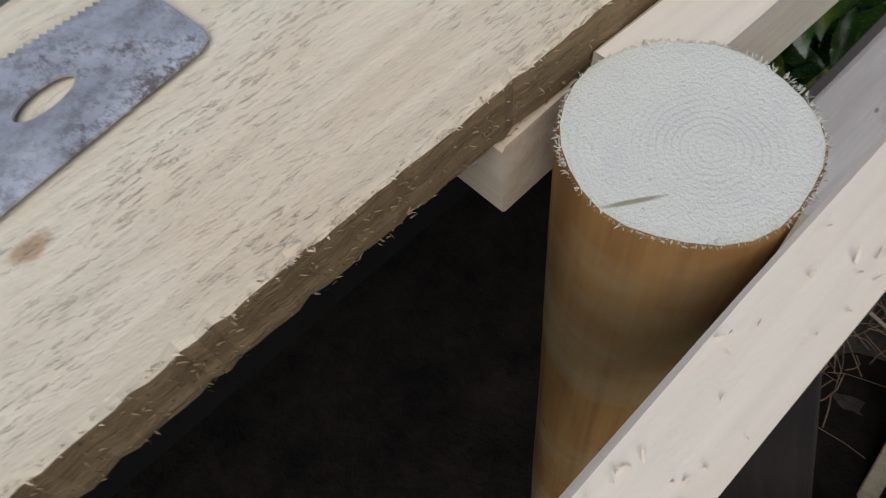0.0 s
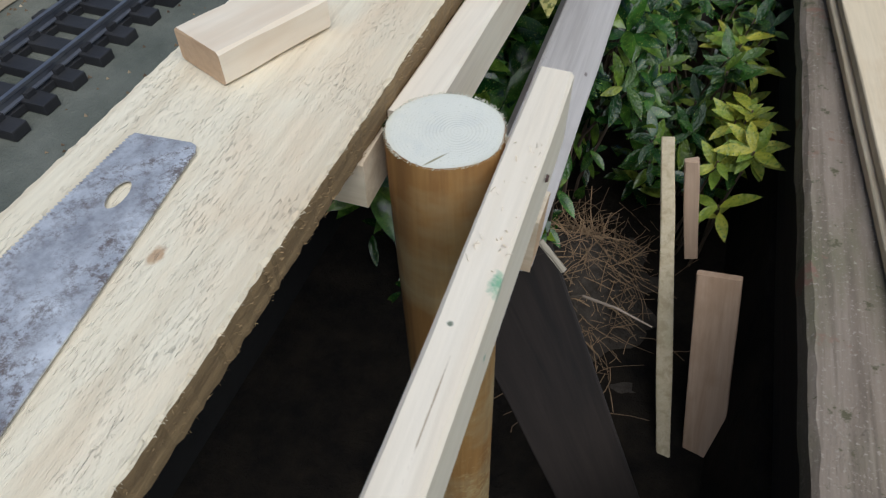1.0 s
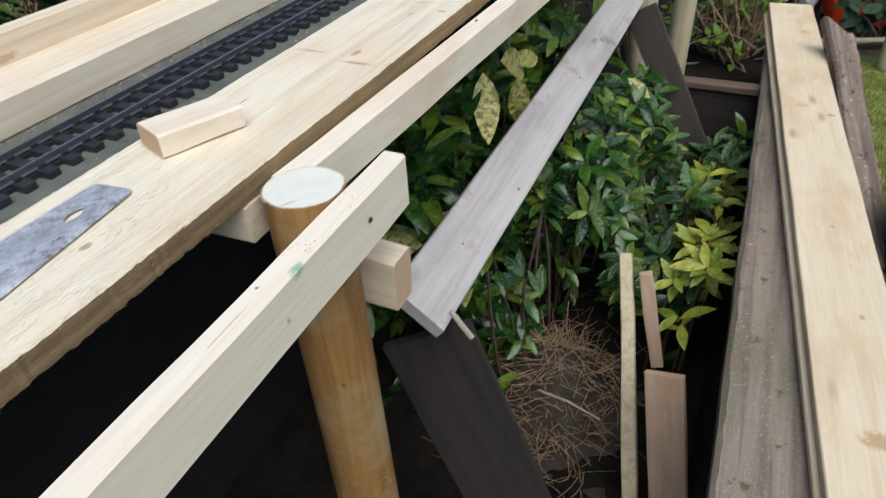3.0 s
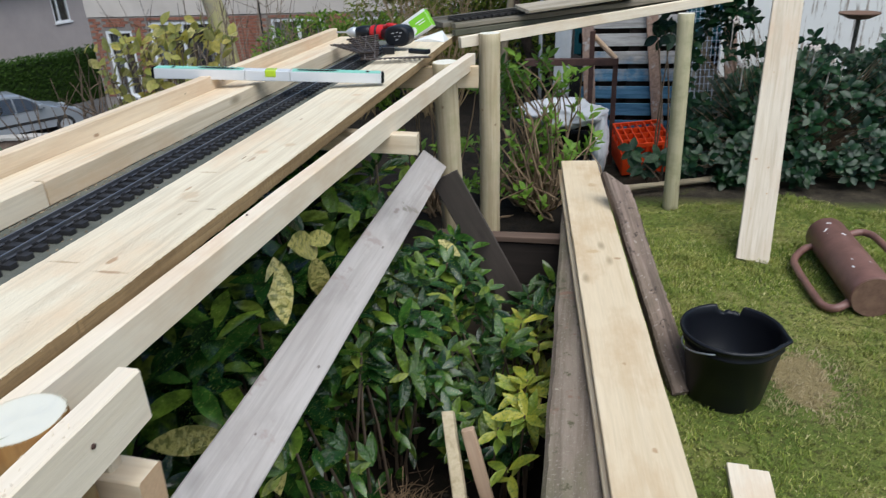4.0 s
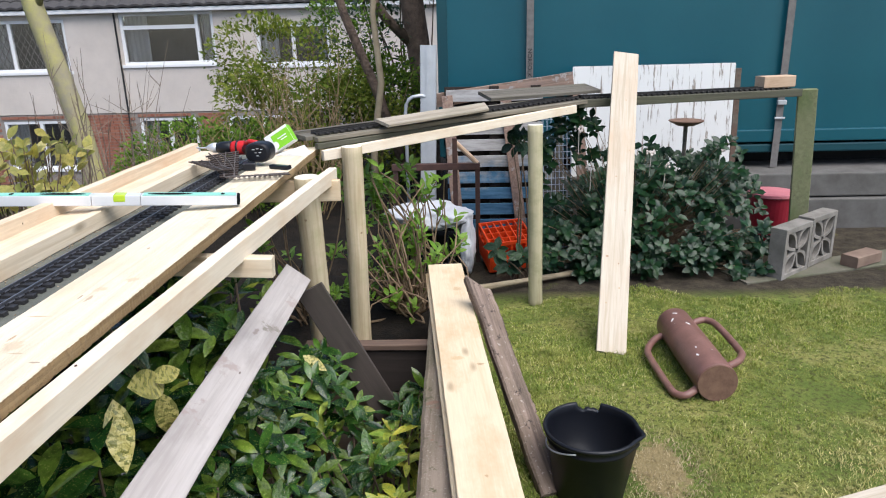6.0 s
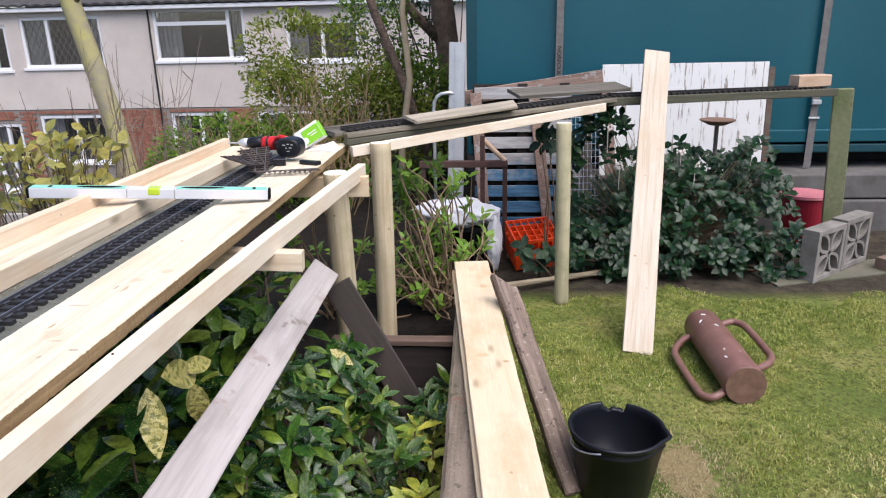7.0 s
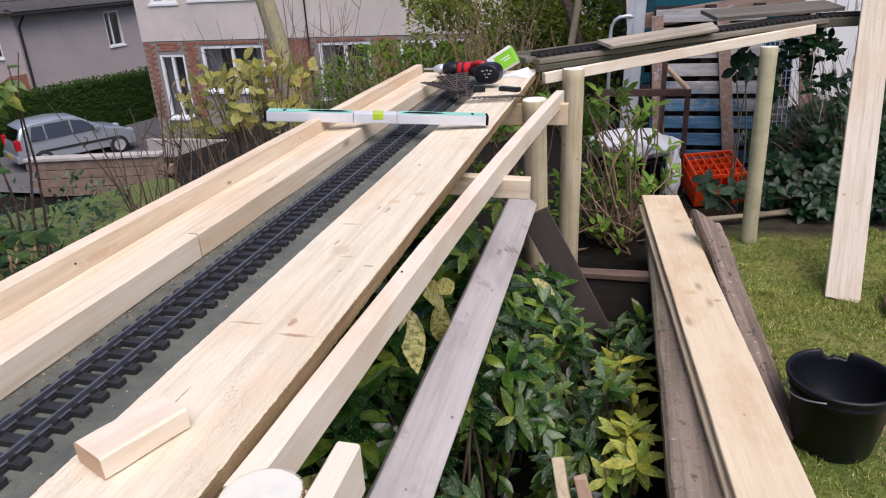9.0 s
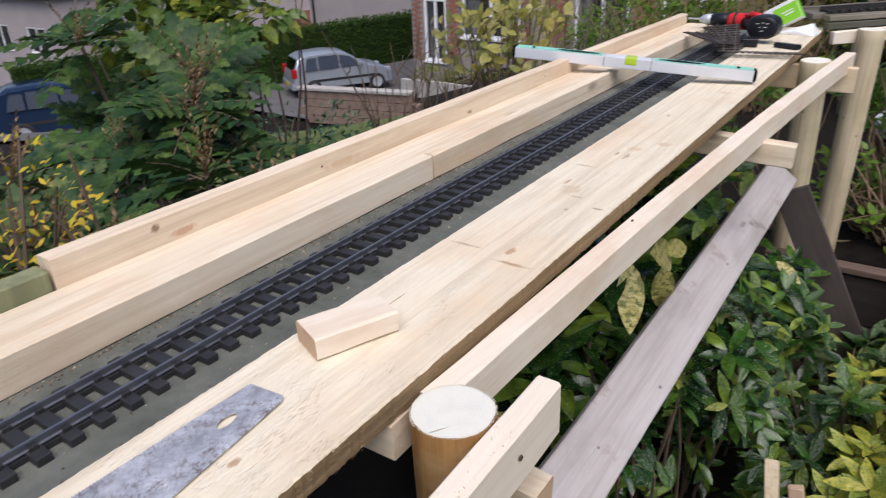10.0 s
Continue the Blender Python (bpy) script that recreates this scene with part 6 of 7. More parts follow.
M_verge = plain("short_verge_grass", (0.075, 0.115, 0.022), (0.13, 0.155, 0.04), 3, 0.95, bump=0.8, bscale=60, bd=0.02)
build_street()


def build_street_wall():
    t = thing("street_wall", "low weathered sandstone garden wall with pale coping", "wall", kind="structure")
    a, b = Vector((-13.6, 12.88)), Vector((-10.2, 13.35))
    d = (b - a)
    n = 7
    ang = math.degrees(math.atan2(d.y, d.x))
    mats = M_sandstone
    bmx = bmesh.new()
    box(bmx, -0.25, 0.25, -0.11, 0.11, -0.105, 0.105, bev=0.012)
    me = bpy.data.meshes.new("stone")
    bmx.to_mesh(me)
    bmx.free()
    me.materials.append(mats)
    rnd = random.Random(2)
    for k in range(n):
        for j in range(-1, 3):
            u = (k + 0.5 + 0.5 * (j % 2)) / n
            p = a + d * u
            z = -3.33 + 0.09 * u
            o = new("stone", me)
            o.parent = t
            o.matrix_basis = pose(p.x, p.y, z + 0.11 + j * 0.222, 0, 0, ang + rnd.uniform(-1, 1)) @ Matrix.Diagonal((1.04, 1, 1, 1))
        p = a + d * ((k + 0.5) / n)
        o = part("coping_stone", boxes((-0.27, 0.27, -0.17, 0.17, 0, 0.075), bev=0.015), M_coping, t)
        o.matrix_basis = pose(p.x, p.y, -3.33 + 0.09 * ((k + 0.5) / n) + 0.67, 0, 0, ang)


build_street_wall()


def build_car(name, label, paint, m):
    """A small hatchback; forward is local +x, wheels on z = 0."""
    t = thing(name, label, "car", "parked cars", at=m)
    prof = [(-1.86, 0.32), (-1.90, 0.55), (-1.84, 0.86), (-1.62, 1.32), (-1.35, 1.43), (-0.5, 1.47), (0.15, 1.40), (0.55, 1.16), (0.95, 0.93), (1.45, 0.83), (1.82, 0.66), (1.88, 0.45), (1.84, 0.28)]
    def skin(pr, inset, w):
        rings = []
        for s in (-1, -0.93, 0, 0.93, 1):
            ring = []
            for x, z in pr:
                tuck = 0.0 if z < 0.9 else 0.16 * (z - 0.9) / 0.55
                ex = 1.0 if abs(s) < 1 else 0.97
                ring.append((x * ex, s * (w - tuck), z if abs(s) < 1 else 0.3 + (z - 0.3) * 0.97))
            rings.append(ring)
        return rings
    rings = skin(prof, 0, 0.82)
    v, f = sweep([r for r in rings])
    b = mesh_object("body", v, f, paint, t, smooth=True)
    mod = b.modifiers.new("edge", "EDGE_SPLIT")
    mod.split_angle = radians(38)
    for sgn in (-1, 1):
        for pts in ([(-1.42, 0.93), (-0.98, 0.93), (-0.98, 1.33), (-1.30, 1.33)], [(-0.92, 0.93), (-0.18, 0.93), (-0.18, 1.36), (-0.92, 1.36)], [(-0.12, 0.93), (0.72, 0.93), (0.25, 1.28), (-0.12, 1.35)]):
            vv = []
            for x, z in pts:
                vv.append((x, sgn * (0.822 - 0.16 * (z - 0.9) / 0.55), z))
            vv += [(x, y - sgn * 0.02, z) for x, y, z in vv]
            mesh_object("side_window", vv, [(0, 1, 2, 3), (7, 6, 5, 4), (0, 4, 5, 1), (1, 5, 6, 2), (2, 6, 7, 3), (3, 7, 4, 0)], M_carglass, t)
        part("trim_strip", boxes((-1.25, 1.2, sgn * 0.822 - 0.008, sgn * 0.822 + 0.012, 0.52, 0.60)), M_tyre, t)
        part("mirror", boxes((0.50, 0.62, sgn * 0.90 - 0.07, sgn * 0.90 + 0.07, 0.95, 1.07), bev=0.02), paint, t)
        tl = part("tail_light", boxes((-1.90, -1.74, sgn * 0.72 - 0.10, sgn * 0.72 + 0.085, 0.70, 1.02), bev=0.03), plain("red_lamp_plastic", (0.42, 0.01, 0.015), (0.36, 0.008, 0.012), 8, 0.2), t, "red tail light")
        part("headlight", boxes((1.62, 1.80, sgn * 0.62 - 0.14, sgn * 0.62 + 0.14, 0.58, 0.75), bev=0.03), M_metal, t)
    vv = [(-1.815, -0.60, 0.95), (-1.815, 0.60, 0.95), (-1.655, 0.56, 1.30), (-1.655, -0.56, 1.30)]
    vv += [(x - 0.012, y, z) for x, y, z in vv]
    mesh_object("rear_window", vv, [(0, 1, 2, 3), (7, 6, 5, 4), (0, 4, 5, 1), (1, 5, 6, 2), (2, 6, 7, 3), (3, 7, 4, 0)], M_carglass, t)
    part("bumper", boxes((-1.95, -1.80, -0.80, 0.80, 0.30, 0.52), bev=0.04), paint, t)
    part("plate_bar", boxes((-1.965, -1.951, -0.26, 0.26, 0.40, 0.50)), plain("yellow_plate", (0.60, 0.45, 0.03), (0.55, 0.42, 0.03), 5, 0.4), t)
    for x in (-1.18, 1.22):
        for s in (-1, 1):
            w = new("wheel")
            w.parent = t
            w.matrix_basis = pose(x, s * 0.75, 0.30, 90, 0, 0)
            part("tyre", lathe([(0.19, -0.10), (0.28, -0.105), (0.30, -0.08), (0.30, 0.08), (0.28, 0.105), (0.19, 0.10)], 28), M_tyre, w, smooth=True)
            bm = lathe([(0.0, -0.07), (0.07, -0.08), (0.19, -0.095), (0.19, 0.095), (0.07, 0.08), (0.0, 0.07)], 28)
            part("rim", bm, M_metal, w)
    return t


build_car("silver_car", "silver hatchback parked on a driveway", M_silver, pose(-16.03, 16.98, -3.72, 0, 0, 59) @ Matrix.Diagonal((0.90, 0.92, 0.92, 1.0)))
build_car("blue_car", "dark blue hatchback parked in the street", M_blue, pose(-19.14, 9.38, ground_height(-19.14, 9.38) + 0.05, 0, 0, 62))


# ---- plants ----
def leaf_shape(w, n=4, fold=0.18, droop=0.25, peak=0.45, serr=0.0):
    """One leaf along +y, 1 long, folded along its midrib and drooping to the tip."""
    v, f = [], []
    for i in range(n + 1):
        u = i / n
        prof = (math.sin(math.pi * u ** (math.log(0.5) / math.log(peak)))) ** 0.85 if 0 < u < 1 else 0.0
        hw = w / 2 * prof * (1 + (serr if i % 2 else -serr))
        z = -droop * u * u
        v.append((0, u, z))
        if 0 < i < n:
            v.append((-hw, u, z + fold * hw))
            v.append((hw, u, z + fold * hw))
    def idx(i):
        return 0 if i == 0 else 1 + 3 * (i - 1)
    for i in range(n):
        a, b = idx(i), idx(i + 1)
        if i == 0:
            f += [(a, b, b + 1), (a, b + 2, b)]
        elif i == n - 1:
            f += [(a, b, a + 1), (a, a + 2, b)]
        else:
            f += [(a, b, b + 1, a + 1), (a, a + 2, b + 2, b)]
    return np.array(v), f


def leaf_frames(p, d, up, size):
    d = Vector(d).normalized()
    up = Vector(up)
    z = up - d * up.dot(d)
    if z.length < 1e-3:
        z = Vector((1, 0, 0)) - d * d.x
    z.normalize()
    x = d.cross(z)
    m = Matrix((x * size, d * size, z * size)).transposed().to_4x4()
    m.translation = p
    return m


def joined_leaves(name, mats, shape, material, parent, kind="stuff"):
    v0, f0 = shape
    if not mats:
        return None
    A = np.array([[list(r) for r in m] for m in mats])
    V = np.einsum("kij,nj->kni", A[:, :3, :3], v0) + A[:, None, :3, 3]
    n = len(v0)
    F = [tuple(i + k * n for i in q) for k in range(len(mats)) for q in f0]
    ob = mesh_object(name, V.reshape(-1, 3).tolist(), F, material, parent, smooth=True)
    if kind:
        ob["kind"] = kind
    return ob


def leaf_objects(mats, shape, material, parent):
    me = bpy.data.meshes.new("leaf")
    me.from_pydata(shape[0].tolist(), [], shape[1])
    me.materials.append(LOCAL[material.name])
    me.polygons.foreach_set("use_smooth", [True] * len(me.polygons))
    for m in mats:
        o = new("leaf", me)
        o.parent = parent
        o.matrix_basis = m


LOCAL = {}


def leaf_material(name, cols, spots=None, gloss=0.38, vein=True, trans=0.15, unit=1.0, spec=0.45):
    """Leaf colours picked leaf by leaf; spots gives the pale flecks of variegated leaves."""
    m = Mat(name, gloss, 0.0, spec)
    oi = m.n("ObjectInfo")
    ge = m.n("NewGeometry")
    add = m.n("Math")
    add.operation = "ADD"
    m.link(oi.outputs["Random"], add.inputs[0])
    m.link(ge.outputs["Random Per Island"], add.inputs[1])
    fr = m.n("Math")
    fr.operation = "FRACT"
    m.link(add.outputs[0], fr.inputs[0])
    k = len(cols) - 1
    c = m.ramp(fr.outputs[0], tuple((i / k, q) for i, q in enumerate(cols)))
    tc = m.n("TexCoord").outputs["Object"]
    if spots:
        sc, lo, col = spots
        c = m.mix(m.ramp(m.noise(tc, sc * unit, 3, 0.7), ((lo, (0, 0, 0)), (lo + 0.05, (1, 1, 1)))), c, col)
    c = m.mix(m.ramp(m.noise(tc, 35 * unit, 4, 0.6), BW(0.35, 0.75)), c, tuple(0.7 * q for q in cols[0]))
    m.color(c)
    m.bump(m.noise(tc, 90 * unit, 3), 0.35, 0.002 / unit)
    m.b.inputs["Subsurface Weight"].default_value = 0.0
    tr = m.n("BsdfTranslucent")
    m.link(c, tr.inputs["Color"])
    mx = m.n("MixShader")
    mx.inputs[0].default_value = trans
    out = m.t.nodes["Material Output"]
    m.link(m.b.outputs[0], mx.inputs[1])
    m.link(tr.outputs[0], mx.inputs[2])
    m.link(mx.outputs[0], out.inputs["Surface"])
    if unit == 1.0:
        # the same leaf for single leaves, whose own space is one leaf long
        LOCAL[name] = leaf_material(name + "_single", cols, spots, gloss, vein, trans, 0.085, spec)
    return m.m


L_auc = leaf_material("spotted_laurel_leaf", ((0.005, 0.022, 0.006), (0.022, 0.085, 0.013), (0.010, 0.042, 0.011), (0.055, 0.15, 0.020), (0.18, 0.28, 0.03), (0.015, 0.058, 0.013), (0.040, 0.12, 0.018), (0.09, 0.19, 0.025), (0.30, 0.35, 0.05)), (260, 0.595, (0.30, 0.34, 0.07)), 0.20)
L_aucbig = leaf_material("yellow_spotted_big_leaf", ((0.48, 0.44, 0.13), (0.58, 0.50, 0.17), (0.42, 0.38, 0.10)), (110, 0.49, (0.11, 0.13, 0.02)), 0.28)
L_yel = leaf_material("yellow_green_leaf", ((0.14, 0.25, 0.03), (0.46, 0.46, 0.06), (0.58, 0.50, 0.06), (0.24, 0.34, 0.04), (0.50, 0.47, 0.07)), (120, 0.56, (0.13, 0.22, 0.03)), 0.30)
L_pale = leaf_material("pale_spring_leaf", ((0.26, 0.28, 0.05), (0.58, 0.50, 0.14), (0.16, 0.19, 0.04), (0.66, 0.58, 0.24), (0.55, 0.44, 0.08), (0.36, 0.36, 0.08)), (110, 0.62, (0.14, 0.17, 0.04)), 0.4, trans=0.35)
L_dark = leaf_material("dark_viburnum_leaf", ((0.005, 0.027, 0.010), (0.010, 0.047, 0.015), (0.023, 0.070, 0.020), (0.007, 0.035, 0.011), (0.035, 0.085, 0.022)), None, 0.34, spec=0.36)
L_spring = leaf_material("fresh_green_leaf", ((0.14, 0.29, 0.025), (0.22, 0.39, 0.04), (0.29, 0.46, 0.07)), None, 0.45, trans=0.35)
L_mah = leaf_material("glossy_mahonia_leaflet", ((0.012, 0.040, 0.010), (0.026, 0.070, 0.016), (0.080, 0.14, 0.025), (0.032, 0.078, 0.020), (0.13, 0.18, 0.04)), None, 0.46, spec=0.22)
L_back = leaf_material("background_evergreen_leaf", ((0.07, 0.14, 0.02), (0.14, 0.25, 0.03), (0.24, 0.36, 0.05), (0.10, 0.19, 0.025)), None, 0.75, trans=0.35, spec=0.15)
L_olive = leaf_material("olive_shrub_leaf", ((0.10, 0.15, 0.02), (0.20, 0.25, 0.035), (0.32, 0.34, 0.06), (0.14, 0.21, 0.025)), None, 0.75, trans=0.35, spec=0.15)
L_tree = leaf_material("broad_tree_leaf", ((0.06, 0.12, 0.02), (0.12, 0.20, 0.03), (0.20, 0.28, 0.035), (0.46, 0.43, 0.06), (0.10, 0.17, 0.03)), None, 0.4, trans=0.3)
L_ivy = leaf_material("dark_ivy_leaf", ((0.015, 0.045, 0.014), (0.03, 0.075, 0.02), (0.05, 0.11, 0.025)), None, 0.4)
L_hedge = leaf_material("clipped_hedge_leaf", ((0.025, 0.055, 0.010), (0.045, 0.085, 0.014), (0.035, 0.07, 0.012)), None, 0.8, spec=0.08)
L_gold = leaf_material("golden_spring_leaf", ((0.62, 0.42, 0.02), (0.72, 0.52, 0.03), (0.35, 0.36, 0.04)), None, 0.5, trans=0.3)
L_bronze = leaf_material("bronze_young_leaf", ((0.22, 0.12, 0.05), (0.16, 0.13, 0.05), (0.30, 0.17, 0.07)), None, 0.45)
M_petal = plain("white_flower_petal", (0.75, 0.72, 0.68), (0.62, 0.50, 0.48), 60, 0.6)

S_leaf = leaf_shape(0.35, 5, 0.28, 0.26, 0.5)
S_small = leaf_shape(0.46, 3, 0.2, 0.18)
S_wide = leaf_shape(0.58, 4, 0.22, 0.22, 0.5)
S_tiny = leaf_shape(0.5, 2, 0.2, 0.15)
S_holly = leaf_shape(0.58, 8, 0.22, 0.16, 0.42, 0.26)


def rosette(rnd, tip, axis, n, size, spread=(45, 85), back=0.06):
    """Leaf poses in a whorl round the end of a shoot."""
    axis = Vector(axis).normalized()
    a = axis.orthogonal().normalized()
    b = axis.cross(a)
    out = []
    ph = rnd.uniform(0, 6.28)
    for k in range(n):
        az = ph + k * 2.4
        sp = radians(rnd.uniform(*spread))
        d = axis * math.cos(sp) + (a * math.cos(az) + b * math.sin(az)) * math.sin(sp)
        p = Vector(tip) - axis * back * (k / n)
        out.append(leaf_frames(p, d, axis, size * rnd.uniform(0.65, 1.15)))
    return out


def bend(rnd, a, b, n=6, sag=0.06):
    a, b = Vector(a), Vector(b)
    off = Vector((rnd.uniform(-1, 1), rnd.uniform(-1, 1), rnd.uniform(-0.3, 0.6))) * sag
    return [a.lerp(b, i / n) + off * math.sin(math.pi * i / n) + Vector((rnd.uniform(-1, 1), rnd.uniform(-1, 1), rnd.uniform(-1, 1))) * sag * 0.12 for i in range(n + 1)]


def in_bed(x, y, z):
    """Room that the bed shrub may fill, clear of the boards lying over it."""
    if z > 0.80 - max(0.0, x) * 2.0:
        return False
    if -0.02 < x < 0.13 and z > 0.47:
        return False
    if x >= 0.13 and z > 0.46 - 0.75 * (x - 0.13):
        return False
    if x > 0.05 and y < 1.05 + 0.6 * max(0, 0.1 - z):
        return False
    return True


def build_bed_shrub():
    rnd = random.Random(11)
    t = thing("spotted_laurel", "dense spotted laurel shrub under and beside the bench", "shrub", at=(0.0, 1.5, -0.55))
    o = Vector((0.0, 1.5, -0.55))
    near, far = [], []
    tips = 0
    while tips < 270:
        x, y, z = rnd.uniform(-0.42, 0.45), rnd.uniform(0.55, 1.83), rnd.uniform(-0.45, 0.72)
        if not in_bed(x, y, z) or (x > 0.2 and y > 1.72 and z > 0.08):
            continue
        if x < 0.02 and y < 0.75 and z < 0.2:
            continue
        lim = 0.46 - 0.75 * max(0, x - 0.13)
        if rnd.random() > 0.35 and z < lim - 0.22:
            continue
        tips += 1
        axis = (rnd.uniform(-0.2, 0.7), rnd.uniform(-0.8, 0.1), rnd.uniform(0.6, 1.3))
        big = x < 0.0
        ls = rosette(rnd, (x, y, z), axis, rnd.randint(6, 9), 0.110 if big else 0.082)
        ls = [Matrix.Translation(-o) @ m for m in ls if in_bed(*(m.translation + m.to_3x3() @ Vector((0, 1, 0))))]
        (near if len(near) < 270 and x > -0.1 and z > 0.0 else far).extend(ls)
        if tips % 3 == 0:
            g = Vector((x * 0.4 - 0.03, 1.5 + (y - 1.5) * 0.5, -0.56))
            part("stem", tube(bmesh.new(), [p - o for p in bend(rnd, g, (x, y, z - 0.01))], [0.007, 0.006, 0.005, 0.005, 0.004, 0.004, 0.003], 5), M_twig, t)
    # darker inner leaves
    for _ in range(600):
        x, y, z = rnd.uniform(-0.45, 0.42), rnd.uniform(0.7, 1.85), rnd.uniform(-0.5, 0.45)
        if in_bed(x, y, z + 0.12):
            d = (rnd.uniform(-1, 1), rnd.uniform(-1, 0.6), rnd.uniform(-0.6, 0.5))
            far.append(Matrix.Translation(-o) @ leaf_frames((x, y, z), d, (0.2, -0.3, 1), rnd.uniform(0.05, 0.085)))
    leaf_objects(near[:300], S_leaf, L_auc, t)
    joined_leaves("foliage", near[300:] + far, S_leaf, L_auc, t)
    # the big yellow-flecked leaves that hang out by the batten
    big = []
    for p, d, sz in (((-0.034, 0.785, 0.723), (0.03, -0.05, -0.09), 0.135), ((0.010, 0.76, 0.760), (0.01, 0.10, -0.045), 0.16), ((-0.007, 0.909, 0.668), (0.0, 0.02, -0.10), 0.125), ((0.005, 0.85, 0.725), (0.03, 0.10, -0.02), 0.10),
                     ((-0.10, 0.62, 0.42), (-0.6, -0.3, 0.05), 0.15), ((-0.04, 0.66, 0.40), (0.2, -0.3, -0.7), 0.13), ((0.03, 1.34, 0.36), (0.7, 0.1, -0.2), 0.09), ((0.10, 1.62, 0.40), (0.8, -0.1, -0.5), 0.09)):
        big.append(Matrix.Translation(-o) @ leaf_frames(p, d, (0.5, -0.8, 0.6), sz))
    leaf_objects(big, leaf_shape(0.38, 6, 0.2, 0.12), L_aucbig, t)
    return t


build_bed_shrub()


def build_rosette_shrub(name, label, base, tips, size, shape, mat, stem_mat, n=(6, 9), seed=1, objects=120, stem_r=0.005, spread=(45, 85), group="", sag=0.05, backlen=0.06):
    rnd = random.Random(seed)
    o = Vector(base)
    t = thing(name, label, "shrub", group, at=o)
    ms = []
    for tip, axis in tips:
        ms += [Matrix.Translation(-o) @ m for m in rosette(rnd, tip, axis, rnd.randint(*n), size, spread, backlen)]
        root = o + Vector((rnd.uniform(-0.06, 0.06), rnd.uniform(-0.06, 0.06), 0))
        part("stem", tube(bmesh.new(), [p - o for p in bend(rnd, root, tip, 5, sag)], [stem_r * k for k in (1.3, 1.1, 1, 0.8, 0.65, 0.5)], 5), stem_mat, t)
    rnd.shuffle(ms)
    if objects:
        leaf_objects(ms[:objects], shape, mat, t)
    if ms[objects:]:
        joined_leaves("foliage", ms[objects:], shape, mat, t)
    return t


rnd = random.Random(5)
tips = []
for k in range(22):
    ly = rnd.uniform(0.95, 1.78)
    tips.append(((rnd.uniform(0.36, 0.455), ly, rnd.uniform(-0.10, 0.17) + 0.06 * (ly - 0.95)), (rnd.uniform(-0.3, 0.2), rnd.uniform(-0.7, 0.0), 1)))
build_rosette_shrub("yellow_laurel", "yellow variegated laurel growing against the edging wall", (0.36, 1.20, -0.55), tips, 0.080, S_leaf, L_yel, M_twig, (6, 9), 6, 170)

tips = []
for k in range(34):
    x, y = rnd.uniform(0.16, 0.46), rnd.uniform(1.12, 1.90)
    tips.append(((x, y, min(0.42 - 0.75 * (x - 0.13), rnd.uniform(-0.02, 0.24)) - (0.14 if y > 1.6 and x < 0.40 else 0.0)), (rnd.uniform(-0.3, 0.4), rnd.uniform(-0.8, 0.0), 1)))
build_rosette_shrub("laurel_shoots", "fresh green laurel shoots crowding against the edging timber", (0.30, 1.55, -0.55), tips, 0.080, S_leaf, L_auc, M_twig, (6, 9), 61, 200)

# sparse spring bush between the posts
tips = []
for k in range(84):
    a = rnd.uniform(0, 6.28)
    r = rnd.uniform(0.05, 0.34)
    x = 0.30 + r * math.cos(a)
    tips.append(((x, 2.86 + 0.7 * r * math.sin(a), rnd.uniform(0.12, 0.80 - 0.5 * max(0.0, x - 0.30))), (math.cos(a) * 0.5, -0.4, 1)))
build_rosette_shrub("spring_bush", "sparse twiggy bush with fresh green leaves", (0.34, 2.86, 0.02), tips, 0.060, S_small, L_spring, M_stembrown, (6, 9), 7, 200, 0.0052, (25, 70), sag=0.17, backlen=0.10)
tips = []
for k in range(26):
    tips.append(((rnd.uniform(-0.35, 0.1), rnd.uniform(2.3, 3.0), rnd.uniform(0.2, 0.80)), (rnd.uniform(-0.5, 0.5), -0.5, 1)))
build_rosette_shrub("low_bush", "small leafy bush under the end of the bench", (-0.12, 2.75, 0.02), tips, 0.055, S_small, L_spring, M_stembrown, (6, 9), 9, 80, 0.0045, (25, 70))

# viburnum
tips = []
for k in range(330):
    x, y = rnd.uniform(1.06, 2.32), rnd.uniform(3.32, 4.12)
    top = 0.57 - 0.22 * abs((x - 1.85) / 0.6) ** 2.2 - 0.28 * max(0, 3.62 - y) / 0.3 + 0.05 * rnd.random()
    if x < 1.38:
        top = max(top, 0.30 if y > 3.4 else 0.2)
    z = max(0.05, top * (1 - 0.75 * rnd.random() ** 2.2))
    tips.append(((x, y, z), (rnd.uniform(-0.4, 0.4), -0.7, 0.8)))
for k in range(90):
    x = rnd.uniform(1.02, 2.28)
    tips.append(((x, rnd.uniform(3.28, 3.5), rnd.uniform(0.03, 0.26)), (rnd.uniform(-0.4, 0.4), -0.8, 0.6)))
for k in range(64):
    x = rnd.choice((1.04, 1.14, 1.22, 1.33, 1.40, 1.58, 1.66, 1.98, 2.10)) + rnd.uniform(-0.03, 0.03)
    tips.append(((x, rnd.uniform(3.42, 3.62), rnd.uniform(0.36, 0.92 if x < 1.5 else 0.76)), (rnd.uniform(-0.5, 0.5), -0.6, 0.8)))
build_rosette_shrub("viburnum", "dense dark green viburnum shrub with white buds", (1.6, 3.75, -0.02), tips, 0.062, S_wide, L_dark, M_stembrown, (6, 9), 12, 290, 0.0028)
for k, p in enumerate([(0.885, 3.32, 0.90), (1.30, 3.45, 0.62), (1.62, 3.44, 0.70), (1.72, 3.5, 0.62), (2.05, 3.6, 0.68), (1.22, 3.4, 0.84)]):
    bm = bmesh.new()
    r2 = random.Random(k)
